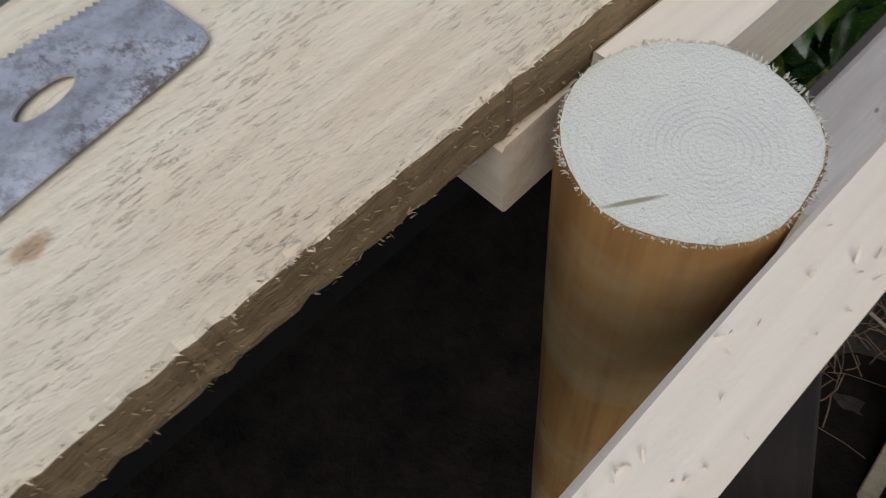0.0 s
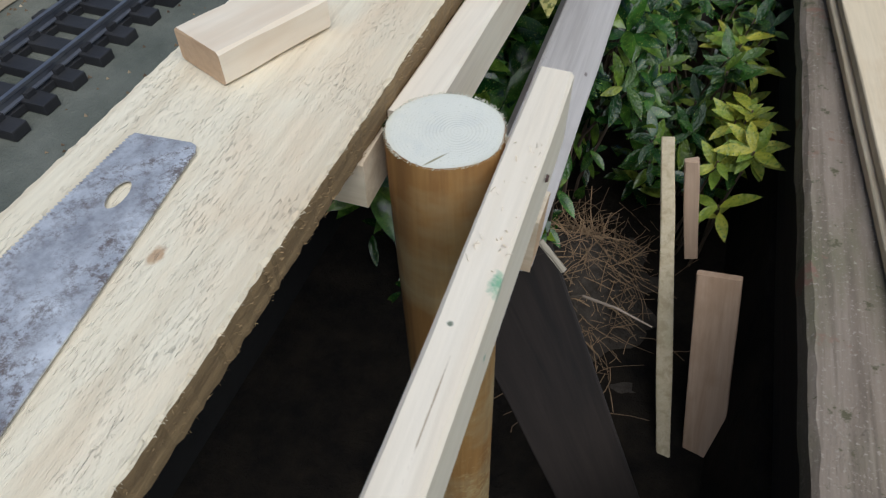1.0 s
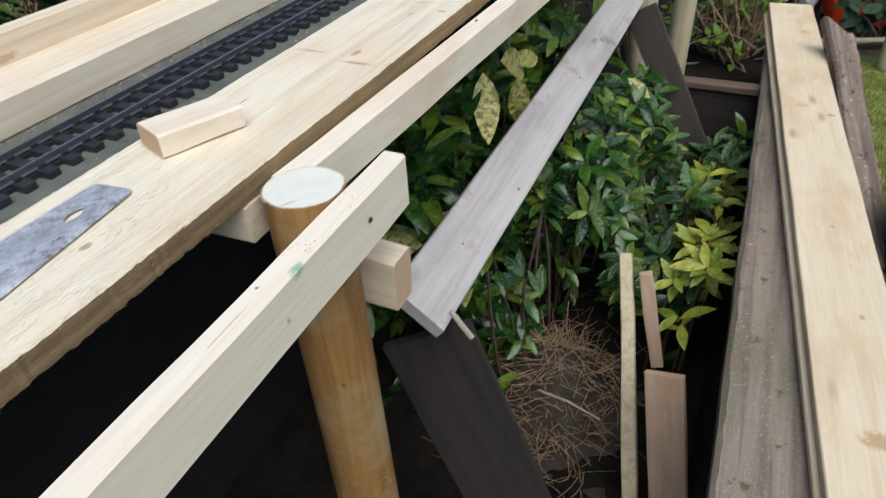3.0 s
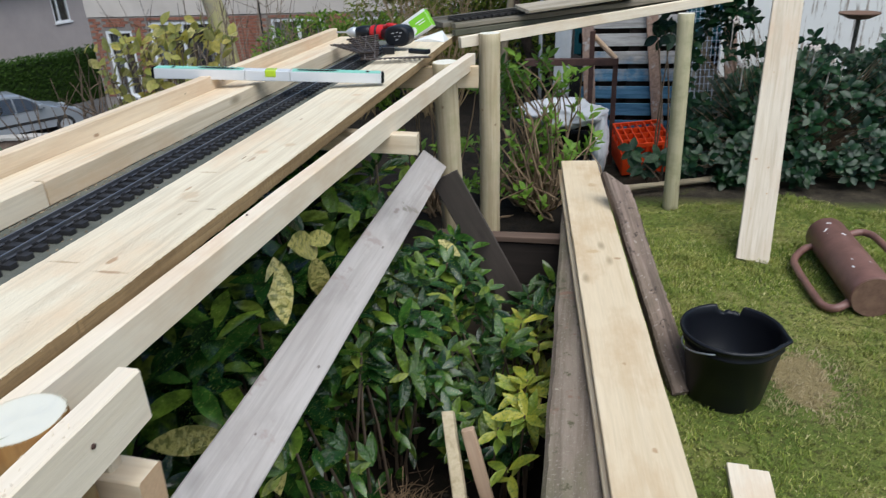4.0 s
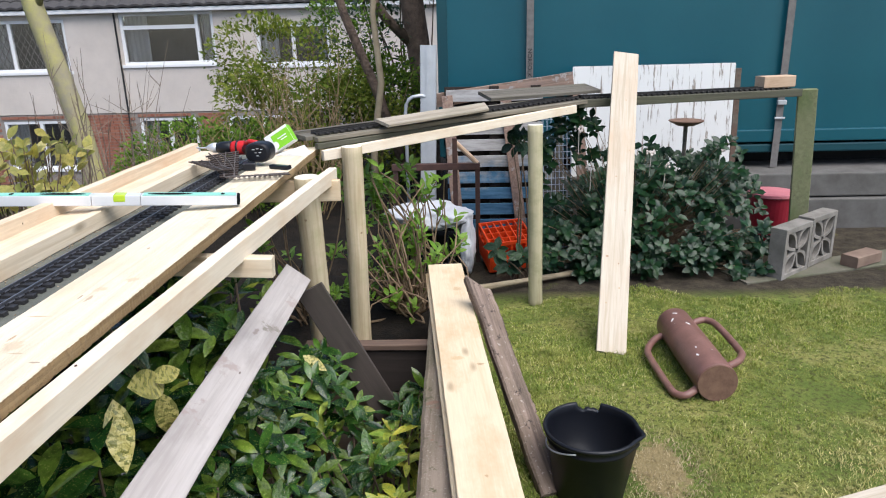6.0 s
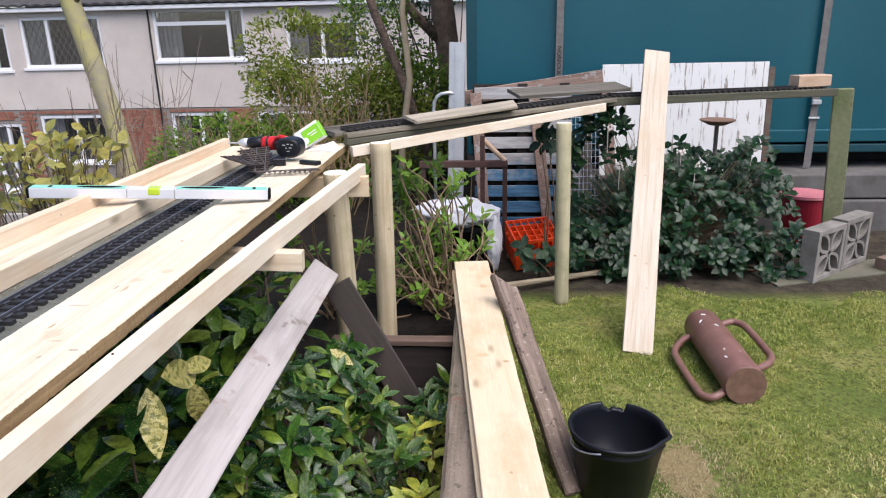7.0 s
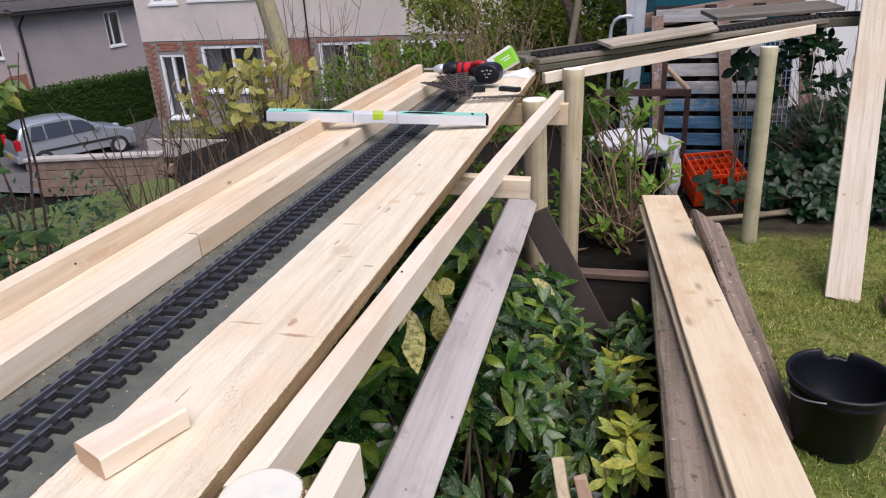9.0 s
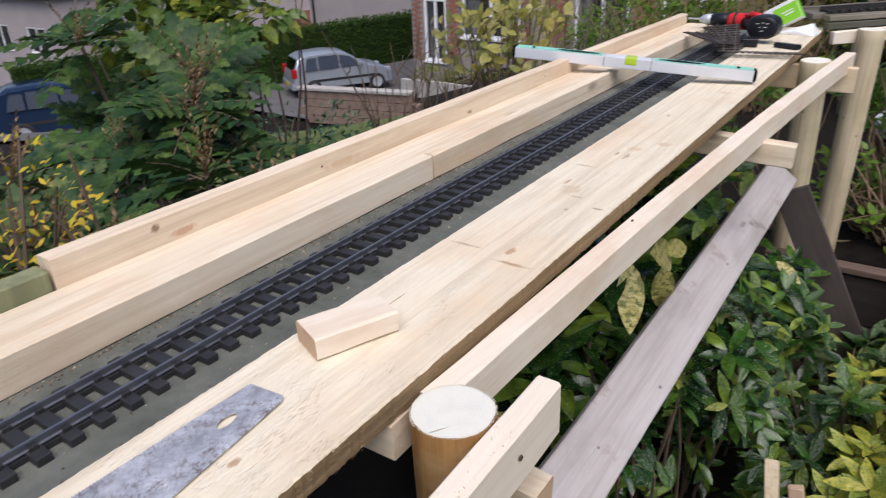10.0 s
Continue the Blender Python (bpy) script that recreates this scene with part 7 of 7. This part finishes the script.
    for q in range(14):
        bmesh.ops.create_icosphere(bm, subdivisions=1, radius=0.007, matrix=Matrix.Translation((r2.uniform(-0.022, 0.022), r2.uniform(-0.02, 0.02), r2.uniform(-0.012, 0.014))))
    tube(bm, [(0, 0, 0), (0.005, 0.02, -0.06), (0.01, 0.05, -0.14)], 0.003, 5)
    t = thing("flower_head", "small cluster of white viburnum flowers", "flower", "flower heads", at=p)
    part("blossom", bm, M_petal, t)
build_rosette_shrub("viburnum_shoot", "leafy viburnum shoot beside the lawn post", (0.90, 3.42, -0.02), [((0.88, 3.30, 0.86), (-0.3, -0.6, 0.7)), ((0.86, 3.30, 0.78), (-0.5, -0.6, 0.2)), ((0.93, 3.32, 0.80), (0.4, -0.6, 0.2)), ((0.92, 3.3, 0.18), (0.1, -0.7, 0.6)), ((0.78, 3.28, 0.22), (-0.1, -0.7, 0.6)), ((0.84, 3.30, 0.12), (-0.1, -0.7, 0.6))], 0.085, S_wide, L_dark, M_twig, (5, 7), 14, 40)

# pale-leaved laurel and bare twigs on the street side
tips = []
for k in range(66):
    lx = rnd.uniform(-1.70, -1.12)
    tips.append(((lx, 2.6 + rnd.uniform(-0.12, 0.25), rnd.uniform(0.66, 0.95) + 0.05 * (lx + 1.4)), (rnd.uniform(-0.8, 0.4), -0.5, 0.6)))
build_rosette_shrub("pale_laurel", "pale yellow-leaved shrub beyond the bench", (-1.30, 2.6, -0.64), tips, 0.074, S_wide, L_pale, M_twig, (3, 5), 15, 220, 0.0042, (25, 95), sag=0.10, backlen=0.10)


def build_twigs(name, label, base, n, spread, height, seed, mat, r=0.006, lean=(0, 0)):
    rnd = random.Random(seed)
    o = Vector(base)
    t = thing(name, label, "shrub", "bare shrubs", at=o)
    for k in range(n):
        bm = bmesh.new()
        a = rnd.uniform(0, 6.28)
        s = rnd.uniform(0.2, 1.0) * spread
        tip = Vector((math.cos(a) * s + lean[0], math.sin(a) * s + lean[1], height * rnd.uniform(0.55, 1.0)))
        pts = bend(rnd, (rnd.uniform(-0.1, 0.1), rnd.uniform(-0.1, 0.1), 0), tip, 7, 0.10)
        tube(bm, pts, [r * q for q in (1.5, 1.3, 1.15, 1, 0.85, 0.7, 0.5, 0.3)], 5)
        for q in range(4):
            i = rnd.randint(3, 6)
            d = Vector((rnd.uniform(-1, 1), rnd.uniform(-1, 1), rnd.uniform(0.2, 1.2))).normalized() * rnd.uniform(0.10, 0.28)
            tube(bm, bend(rnd, pts[i], pts[i] + d, 3, 0.02), [r * 0.6, r * 0.5, r * 0.4, r * 0.2], 4)
        part("branch", bm, mat, t)
    return t


build_twigs("bare_shrub", "bare grey-brown twiggy shrub on the street side", (-1.40, 3.1, -0.66), 34, 0.65, 1.85, 21, M_twig, 0.0038)
build_twigs("bare_shrub", "bare grey-brown twiggy shrub on the street side", (-2.1, 4.8, -0.95), 44, 0.75, 2.40, 22, M_twiggrey, 0.005)
build_twigs("bare_shrub", "bare dark twiggy shrub on the street side", (-2.32, 3.0, -0.90), 34, 0.55, 1.70, 23, M_twig, 0.0062)


def build_mahonia(name, base, tips, seed):
    """Whorls of long pinnate leaves, each with pairs of spiny leaflets."""
    rnd = random.Random(seed)
    o = Vector(base)
    t = thing(name, "dark glossy mahonia shrub with bronze flower spikes", "shrub", "mahonias", at=o)
    stems = bmesh.new()
    ms, br = [], []
    for tip, axis, size in tips:
        for m in rosette(rnd, tip, axis, 13, size, (50, 95), 0.05):
            s = m.to_3x3() @ Vector((0, 1, 0))
            L = s.length
            d = s.normalized()
            zz = (m.to_3x3() @ Vector((0, 0, 1))).normalized()
            xx = d.cross(zz)
            base_p = m.translation
            pts = [base_p + d * L * u - Vector((0, 0, 0.22 * L * u * u)) for u in (0, 0.33, 0.66, 1)]
            tube(stems, [p - o for p in pts], 0.0022, 4)
            for k in range(5):
                u = 0.24 + 0.70 * k / 4
                p = base_p + d * L * u - Vector((0, 0, 0.22 * L * u * u))
                for sg in (-1, 1):
                    dd = xx * sg + d * 0.45 - Vector((0, 0, 0.15))
                    ms.append(Matrix.Translation(-o) @ leaf_frames(p, dd, zz, L * 0.31 * (1 - 0.25 * abs(u - 0.55))))
            ms.append(Matrix.Translation(-o) @ leaf_frames(pts[3], d - Vector((0, 0, 0.3)), zz, L * 0.30))
        for k in range(7):
            d = Vector((rnd.uniform(-0.6, 0.6), rnd.uniform(-0.6, 0.6), 1.0)).normalized()
            hs = rnd.uniform(0.14, 0.24)
            for q in range(26):
                u = q / 26
                p = Vector(tip) + d * hs * u
                br.append(Matrix.Translation(-o) @ leaf_frames(p, d + Vector((rnd.uniform(-1, 1), rnd.uniform(-1, 1), 0.2)), d, 0.019))
        part("stem", tube(bmesh.new(), [p - o for p in bend(rnd, o, tip, 5, 0.05)], [0.014, 0.013, 0.012, 0.011, 0.010, 0.009], 6), M_twig, t)
    tagged(part("leaf_stalk_mass", stems, M_twig, t), kind="stuff")
    joined_leaves("foliage", ms, S_holly, L_mah, t)
    joined_leaves("young_growth", br, S_tiny, L_bronze, t)


tips = []
rnd = random.Random(77)
for k in range(15):
    x, y = rnd.uniform(-2.0, -0.95), rnd.uniform(0.35, 1.45)
    # the side towards the street stays low
    low = max(0.0, min(1.0, (1.25 - (0.34 - x) / (y + 0.35)) / 0.3))
    tips.append(((x, y, 0.40 + 0.22 * rnd.random() - 0.10 * (x + 1.0) - 0.30 * low), (rnd.uniform(-0.3, 0.4), rnd.uniform(-0.4, 0.2), 1), 0.27))
build_mahonia("mahonia", (-1.5, 0.95, -0.66), tips, 31)
tips = []
for k in range(9):
    mx = rnd.uniform(-3.3, -2.1)
    tips.append(((mx, -0.32 + (0.34 - mx) * rnd.uniform(0.53, 0.74), rnd.uniform(0.35, 0.85)), (rnd.uniform(-0.2, 0.5), rnd.uniform(-0.4, 0.2), 0.8), 0.32))
build_mahonia("mahonia", (-2.8, 1.8, -0.85), tips, 32)


def build_leaf_mass(name, label, base, blobs, n, size, shape, mat, seed, branch_mat=None, twigs=40, category="shrub", thick=1.0):
    """A loose crown of small leaves on branches, thinning to its edge."""
    rnd = random.Random(seed)
    o = Vector(base)
    t = thing(name, label, category, at=o)
    ms = []
    for k in range(n):
        c, r = blobs[k % len(blobs)]
        while True:
            q = Vector((rnd.uniform(-1, 1), rnd.uniform(-1, 1), rnd.uniform(-1, 1)))
            if q.length < 1 and rnd.random() < 0.25 + q.length:
                break
        p = Vector(c) + Vector((q.x * r[0], q.y * r[1], q.z * r[2]))
        if noise.noise(p * 2.1) < -0.25 or noise.noise(p * 5.0) < -0.32:
            continue
        d = q + Vector((rnd.uniform(-1, 1), rnd.uniform(-1, 1), rnd.uniform(-0.6, 0.8)))
        ms.append(Matrix.Translation(-o) @ leaf_frames(p, d, (rnd.uniform(-0.6, 0.6), rnd.uniform(-0.9, 0.3), 1), size * rnd.uniform(0.6, 1.3)))
    for k in range(twigs):
        c, r = blobs[k % len(blobs)]
        p = Vector(c) + Vector((rnd.uniform(-0.9, 0.9) * r[0], rnd.uniform(-0.9, 0.9) * r[1], rnd.uniform(-0.2, 1.1) * r[2]))
        part("branch", tube(bmesh.new(), [q - o for q in bend(rnd, o, p, 6, 0.15)], [thick * q for q in (0.02, 0.016, 0.012, 0.009, 0.007, 0.005, 0.003)], 5), branch_mat or M_twig, t)
    joined_leaves("crown", ms, shape, mat, t)
    return t


M_straw = plain("dry_tan_twig", (0.33, 0.24, 0.12), (0.20, 0.14, 0.075), 14, 0.9)
build_leaf_mass("evergreen_shrub", "loose bright evergreen shrub behind the bench", (-1.6, 5.5, -0.7), [((-1.60, 5.2, 0.30), (0.62, 0.45, 0.45)), ((-1.95, 5.6, 0.05), (0.6, 0.5, 0.45)), ((-1.15, 5.3, 0.30), (0.45, 0.4, 0.42))], 15000, 0.046, S_tiny, L_back, 41, branch_mat=M_twigpale, twigs=50, thick=0.6)
build_leaf_mass("olive_shrub", "tall twiggy olive green shrub behind the bench", (-0.6, 5.8, -0.5), [((-0.85, 5.7, 0.85), (0.70, 0.5, 0.62)), ((-0.35, 5.9, 0.45), (0.6, 0.4, 0.6)), ((-1.15, 5.9, 1.15), (0.5, 0.4, 0.40))], 19000, 0.044, S_tiny, L_olive, 46, branch_mat=M_straw, twigs=44, thick=0.5)
build_twigs("dry_shrub", "tangled dry tan twigs behind the bench", (-0.65, 5.0, -0.3), 56, 0.65, 1.50, 24, M_straw, 0.0045)
build_twigs("dry_shrub", "tangled dry tan twigs behind the bench", (-1.30, 4.9, -0.5), 34, 0.55, 1.40, 25, M_straw, 0.0045)
build_leaf_mass("ivy_tree", "dark ivy-clad tree beside the trailer", (0.1, 7.2, -0.4), [((-0.35, 7.2, 1.3), (0.55, 0.5, 0.9)), ((-0.2, 7.4, 2.4), (0.9, 0.6, 0.9)), ((-0.15, 6.8, 0.5), (0.5, 0.4, 0.5))], 4200, 0.075, S_tiny, L_ivy, 42, twigs=20, category="tree")
build_leaf_mass("evergreen_shrub", "tall mid-green shrub between the tree stems behind the bench", (-0.45, 6.6, -0.5), [((-0.50, 6.5, 1.25), (0.45, 0.35, 0.55)), ((-0.10, 6.5, 0.85), (0.38, 0.3, 0.45)), ((-0.75, 6.5, 0.60), (0.40, 0.3, 0.40))], 9000, 0.052, S_tiny, L_back, 48, branch_mat=M_twig, twigs=24, thick=0.5)
build_leaf_mass("garden_tree", "broad-leaved small tree over the street side", (-3.2, 2.75, -0.95), [((-3.55, 2.35, 0.98), (0.40, 0.35, 0.20)), ((-3.10, 2.5, 0.86), (0.42, 0.35, 0.16)), ((-3.55, 2.3, 0.72), (0.45, 0.35, 0.22))], 900, 0.115, S_wide, L_tree, 43, twigs=18, category="tree", branch_mat=M_bark)
build_leaf_mass("golden_shrub", "small golden-leaved shrub on the street side", (-1.35, 0.25, -0.64), [((-1.25, 0.31, 0.72), (0.22, 0.14, 0.20)), ((-1.45, 0.33, 0.42), (0.25, 0.2, 0.25))], 560, 0.024, S_small, L_gold, 44, twigs=22)
build_leaf_mass("street_border", "low dark planting beside the street", (-4.6, 4.4, -1.1), [((-4.4, 4.2, -0.85), (0.9, 0.8, 0.35)), ((-5.6, 5.4, -1.0), (0.9, 0.8, 0.4)), ((-3.4, 3.2, -0.75), (0.6, 0.6, 0.3))], 1500, 0.09, S_small, L_ivy, 45, twigs=24)


def build_trunks():
    r = random.Random(8)
    def trunk(name, label, pts, radii, mat, forks=()):
        t = thing(name, label, "tree", at=Vector(pts[0]))
        o = Vector(pts[0])
        bm = bmesh.new()
        tube(bm, [Vector(p) - o for p in pts], radii, 14)
        for v in bm.verts:
            v.co += v.co.normalized() * 0.012 * noise.noise(v.co * 6)
        part("trunk", bm, mat, t, smooth=True)
        for f, rr in forks:
            b2 = bmesh.new()
            tube(b2, [Vector(p) - o for p in f], rr, 8)
            part("limb", b2, mat, t, smooth=True)
        return t
    trunk("lichened_tree", "leaning tree trunk green with lichen", [(-2.78, 6.0, -1.1), (-2.84, 6.0, -0.2), (-2.93, 6.0, 0.62), (-3.03, 6.0, 1.1), (-3.15, 6.0, 1.65), (-3.33, 6.1, 3.2)], [0.12, 0.105, 0.092, 0.088, 0.085, 0.075], M_trunkgreen,
          [([(-3.14, 6.0, 1.6), (-2.9, 5.9, 2.0), (-2.6, 5.8, 2.6)], [0.035, 0.03, 0.02])])
    trunk("brown_tree", "rough brown tree trunk beside the trailer", [(0.24, 7.0, -0.4), (0.21, 7.0, 0.4), (0.18, 7.0, 1.0), (0.10, 7.0, 1.7), (0.0, 7.0, 3.2)], [0.15, 0.13, 0.12, 0.115, 0.09], M_bark,
          [([(0.15, 7.0, 1.2), (-0.15, 6.9, 1.5), (-0.5, 6.8, 2.0)], [0.06, 0.05, 0.03])])
    trunk("slim_tree", "slim pale bare stem behind the bench", [(-0.12, 5.1, -0.2), (-0.10, 5.1, 0.5), (-0.02, 5.1, 1.0), (-0.06, 5.1, 1.5), (0.0, 5.1, 2.0)], [0.03, 0.028, 0.026, 0.022, 0.015], M_twigpale)
    trunk("leaning_tree", "slim grey leaning stem behind the bench", [(0.10, 5.6, 0.2), (-0.12, 5.6, 0.9), (-0.35, 5.6, 1.5), (-0.55, 5.6, 2.2)], [0.045, 0.04, 0.035, 0.03], M_bark)


build_trunks()
build_leaf_mass("front_planting", "low green planting under the house window", (-10.8, 16.0, -2.85), [((-11.3, 16.0, -2.72), (0.8, 0.4, 0.30)), ((-10.2, 16.0, -2.72), (0.8, 0.4, 0.28)), ((-9.0, 16.1, -2.7), (0.8, 0.4, 0.28))], 2600, 0.08, S_small, L_olive, 47, twigs=20)
t = thing("garden_kerb", "pale concrete kerb along the front garden", "kerb", kind="structure")
for k in range(5):
    part("kerb_stone", boxes((-12.1 + 0.92 * k, -11.2 + 0.92 * k, 15.35, 15.48, -3.2, -2.72 + 0.01 * (k % 2)), bev=0.012), M_coping, t)


def build_hedge():
    t = thing("hedge", "long clipped dark green hedge behind the car", "hedge", at=pose(-18.25, 18.1, -3.78, 0, 0, 76))
    r = random.Random(3)
    # Solid core whose dark colour gives the shade between the leaves.
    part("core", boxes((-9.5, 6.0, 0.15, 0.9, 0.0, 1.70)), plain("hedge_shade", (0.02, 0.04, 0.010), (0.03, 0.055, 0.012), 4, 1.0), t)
    ms = []
    for k in range(17000):
        x = r.uniform(-9.6, 6.1)
        top = 1.79
        if r.random() < 0.72:
            p, nrm = (x, 0.1 + r.uniform(-0.08, 0.06), r.uniform(0.0, top)), (0, -1, 0.3)
        else:
            p, nrm = (x, r.uniform(0.0, 0.95), top + r.uniform(-0.1, 0.05)), (0, -0.3, 1)
        ms.append(leaf_frames(p, (r.uniform(-1, 1), r.uniform(-0.6, 0.3), r.uniform(-0.4, 1)), nrm, r.uniform(0.07, 0.13)))
    joined_leaves("foliage", ms, S_tiny, L_hedge, t)


build_hedge()


# ---- lawn: short blades, moss and bare patches ----
def build_lawn():
    rng = np.random.default_rng(5)
    N = 250000
    x = rng.uniform(0.66, 3.1, N)
    y = 0.45 + 3.05 * rng.random(N) ** 0.8
    edge = 3.10 + 0.10 * np.sin(x * 5.1) + 0.05 * np.sin(x * 13)
    bare = np.array([noise.noise((a * 1.7, b * 1.7, 4)) for a, b in zip(x, y)])
    patch = np.exp(-(((x - 1.22) / 0.17) ** 2 + ((y - 1.62) / 0.22) ** 2))
    keep = (y < edge) & (bare > -0.62) & (rng.random(N) > 0.8 * patch) & (x > 0.88 - 0.085 * (y - 0.3) - 0.02)
    x, y, bare = x[keep], y[keep], bare[keep]
    n = len(x)
    tuft = np.array([noise.noise((p * 19, q * 19, 7)) for p, q in zip(x, y)])
    h = rng.uniform(0.005, 0.019, n) * (1 + 0.5 * np.clip(bare, -0.5, 0.6)) * (1 + 0.9 * np.clip(tuft, -0.6, 0.7))
    a = rng.uniform(0, 2 * np.pi, n)
    l = rng.uniform(0.2, 1.1, n) * h
    w = rng.uniform(0.0009, 0.0018, n)
    z = np.full(n, -0.004)
    ca, sa = np.cos(a), np.sin(a)
    b = rng.uniform(0, 2 * np.pi, n)
    v = np.empty((n, 5, 3))
    wx, wy = np.cos(b) * w, np.sin(b) * w
    v[:, 0] = np.stack([x - wx, y - wy, z], 1)
    v[:, 1] = np.stack([x + wx, y + wy, z], 1)
    v[:, 2] = np.stack([x + wx * 0.8 + ca * l * 0.35, y + wy * 0.8 + sa * l * 0.35, z + h * 0.65], 1)
    v[:, 3] = np.stack([x - wx * 0.8 + ca * l * 0.35, y - wy * 0.8 + sa * l * 0.35, z + h * 0.65], 1)
    v[:, 4] = np.stack([x + ca * l, y + sa * l, z + h], 1)
    F = []
    for i in range(n):
        k = 5 * i
        F.append((k, k + 1, k + 2, k + 3))
        F.append((k + 3, k + 2, k + 4))
    m = Mat("mossy_lawn_blade", 0.6, 0, 0.3)
    ge = m.n("NewGeometry")
    tc = m.n("TexCoord").outputs["Object"]
    c = m.ramp(ge.outputs["Random Per Island"], ((0.0, (0.11, 0.17, 0.022)), (0.35, (0.24, 0.31, 0.045)), (0.72, (0.35, 0.38, 0.08)), (0.88, (0.54, 0.49, 0.19)), (1.0, (0.74, 0.66, 0.36))))
    c = m.mix(m.ramp(m.noise(tc, 2.6, 5, 0.65), ((0.47, (0, 0, 0)), (0.64, (0.65, 0.65, 0.65)))), c, (0.42, 0.39, 0.115))
    c = m.mix(m.ramp(m.noise(tc, 6.5, 5, 0.75), ((0.46, (0, 0, 0)), (0.60, (0.7, 0.7, 0.7)))), c, (0.11, 0.18, 0.022))
    c = m.mix(m.ramp(m.noise(tc, 34, 4, 0.7), ((0.52, (0, 0, 0)), (0.64, (0.45, 0.45, 0.45)))), c, (0.16, 0.17, 0.035))
    spot = m.n("Mapping")
    spot.vector_type = "TEXTURE"
    spot.inputs["Location"].default_value = (1.22, 1.60, 0)
    spot.inputs["Scale"].default_value = (0.20, 0.30, 1)
    m.link(tc, spot.inputs["Vector"])
    sl = m.n("VectorMath")
    sl.operation = "LENGTH"
    m.link(spot.outputs[0], sl.inputs[0])
    c = m.mix(m.ramp(sl.outputs["Value"], ((0.6, (1, 1, 1)), (1.2, (0, 0, 0)))), c, (0.42, 0.34, 0.20))
    dry = m.n("Mapping")
    dry.vector_type = "TEXTURE"
    dry.inputs["Location"].default_value = (2.15, 1.45, 0)
    dry.inputs["Scale"].default_value = (1.1, 0.95, 1)
    m.link(tc, dry.inputs["Vector"])
    dl = m.n("VectorMath")
    dl.operation = "LENGTH"
    m.link(dry.outputs[0], dl.inputs[0])
    da = m.n("Math")
    da.operation = "ADD"
    m.link(dl.outputs["Value"], da.inputs[0])
    m.link(m.noise(tc, 5, 5, 0.7), da.inputs[1])
    c = m.mix(m.ramp(da.outputs[0], ((0.75, (0.80, 0.80, 0.80)), (1.55, (0, 0, 0)))), c, (0.74, 0.62, 0.29))
    m.color(c)
    ob = mesh_object("lawn_grass", v.reshape(-1, 3).tolist(), F, m.m)
    return tagged(ob, "short mossy yellow-green lawn grass", "grass", kind="stuff")


build_lawn()


def build_litter():
    """Straw and dead stems on the soil of the bed."""
    r = random.Random(17)
    bm = bmesh.new()
    for k in range(700):
        x, y = r.gauss(0.10, 0.09), r.gauss(0.93, 0.13)
        if x > 0.44 or y > 2.2:
            continue
        z = -0.26 + 0.20 * math.exp(-((x - 0.10) ** 2 + (y - 0.93) ** 2) / 0.022) * r.random() ** 0.4 + abs(r.gauss(0, 0.01))
        d = Vector((r.uniform(-1, 1), r.uniform(-1, 1), r.uniform(-0.25, 0.25))).normalized() * r.uniform(0.04, 0.14)
        tube(bm, bend(r, (x, y, z), Vector((x, y, z)) + d, 3, 0.015), r.uniform(0.0006, 0.0014), 4)
    ob = thing("straw_litter", "pale dry straw and stems lying on the soil", "litter", kind="stuff")
    part("straw", bm, plain("dry_straw", (0.34, 0.22, 0.12), (0.12, 0.085, 0.055), 20, 0.9), ob)


build_litter()


def build_mound():
    """Heap of dry earth under the straw, and a loose twig."""
    n, v, f = 26, [], []
    for j in range(n + 1):
        for i in range(n + 1):
            x, y = 0.10 + 0.25 * (2 * i / n - 1), 0.93 + 0.30 * (2 * j / n - 1)
            q = ((x - 0.10) ** 2 + (y - 0.93) ** 2) / 0.022
            v.append((x, y, -0.285 + 0.20 * math.exp(-q) + 0.03 * noise.noise((x * 14, y * 14, 1)) + 0.012 * noise.noise((x * 45, y * 45, 2))))
    for j in range(n):
        for i in range(n):
            a = j * (n + 1) + i
            f.append((a, a + 1, a + n + 2, a + n + 1))
    tagged(mesh_object("earth_mound", v, f, plain("dry_grey_earth", (0.075, 0.062, 0.05), (0.03, 0.024, 0.018), 30, 0.95, bump=1.0, bscale=160, bd=0.01), smooth=True), "low mound of dry grey earth under straw", "mound")
    bm = bmesh.new()
    tube(bm, [(0.10, 0.66, 0.02), (0.153, 0.62, 0.10), (0.22, 0.60, 0.115), (0.29, 0.592, 0.098)], [0.003, 0.003, 0.0025, 0.0015], 6)
    t = thing("twig", "thin grey twig lying over the straw", "twig")
    part("stick", bm, M_twiggrey, t)


build_mound()


# ---- brickwork of the house front, nearest piers only ----
def lay_bricks():
    bm = bmesh.new()
    box(bm, -0.1075, 0.1075, -0.012, 0.10, -0.0325, 0.0325, bev=0.0)
    me = bpy.data.meshes.new("brick")
    bm.to_mesh(me)
    bm.free()
    me.materials.append(M_brick)
    for t, Y, spans, z0, z1 in BRICK_JOBS:
        count = 0
        rows = int((z1 - z0) / 0.075)
        for j in range(rows):
            z = z1 - 0.0375 - j * 0.075
            for q, (a, b) in enumerate(spans):
                x = a + 0.1125 + (0.1125 if j % 2 else 0)
                while x < b - 0.09:
                    if count < 900:
                        o = new("brick", me)
                        o.parent = t
                        o.matrix_basis = pose(x, Y + 0.012, z)
                        count += 1
                    x += 0.225


lay_bricks()
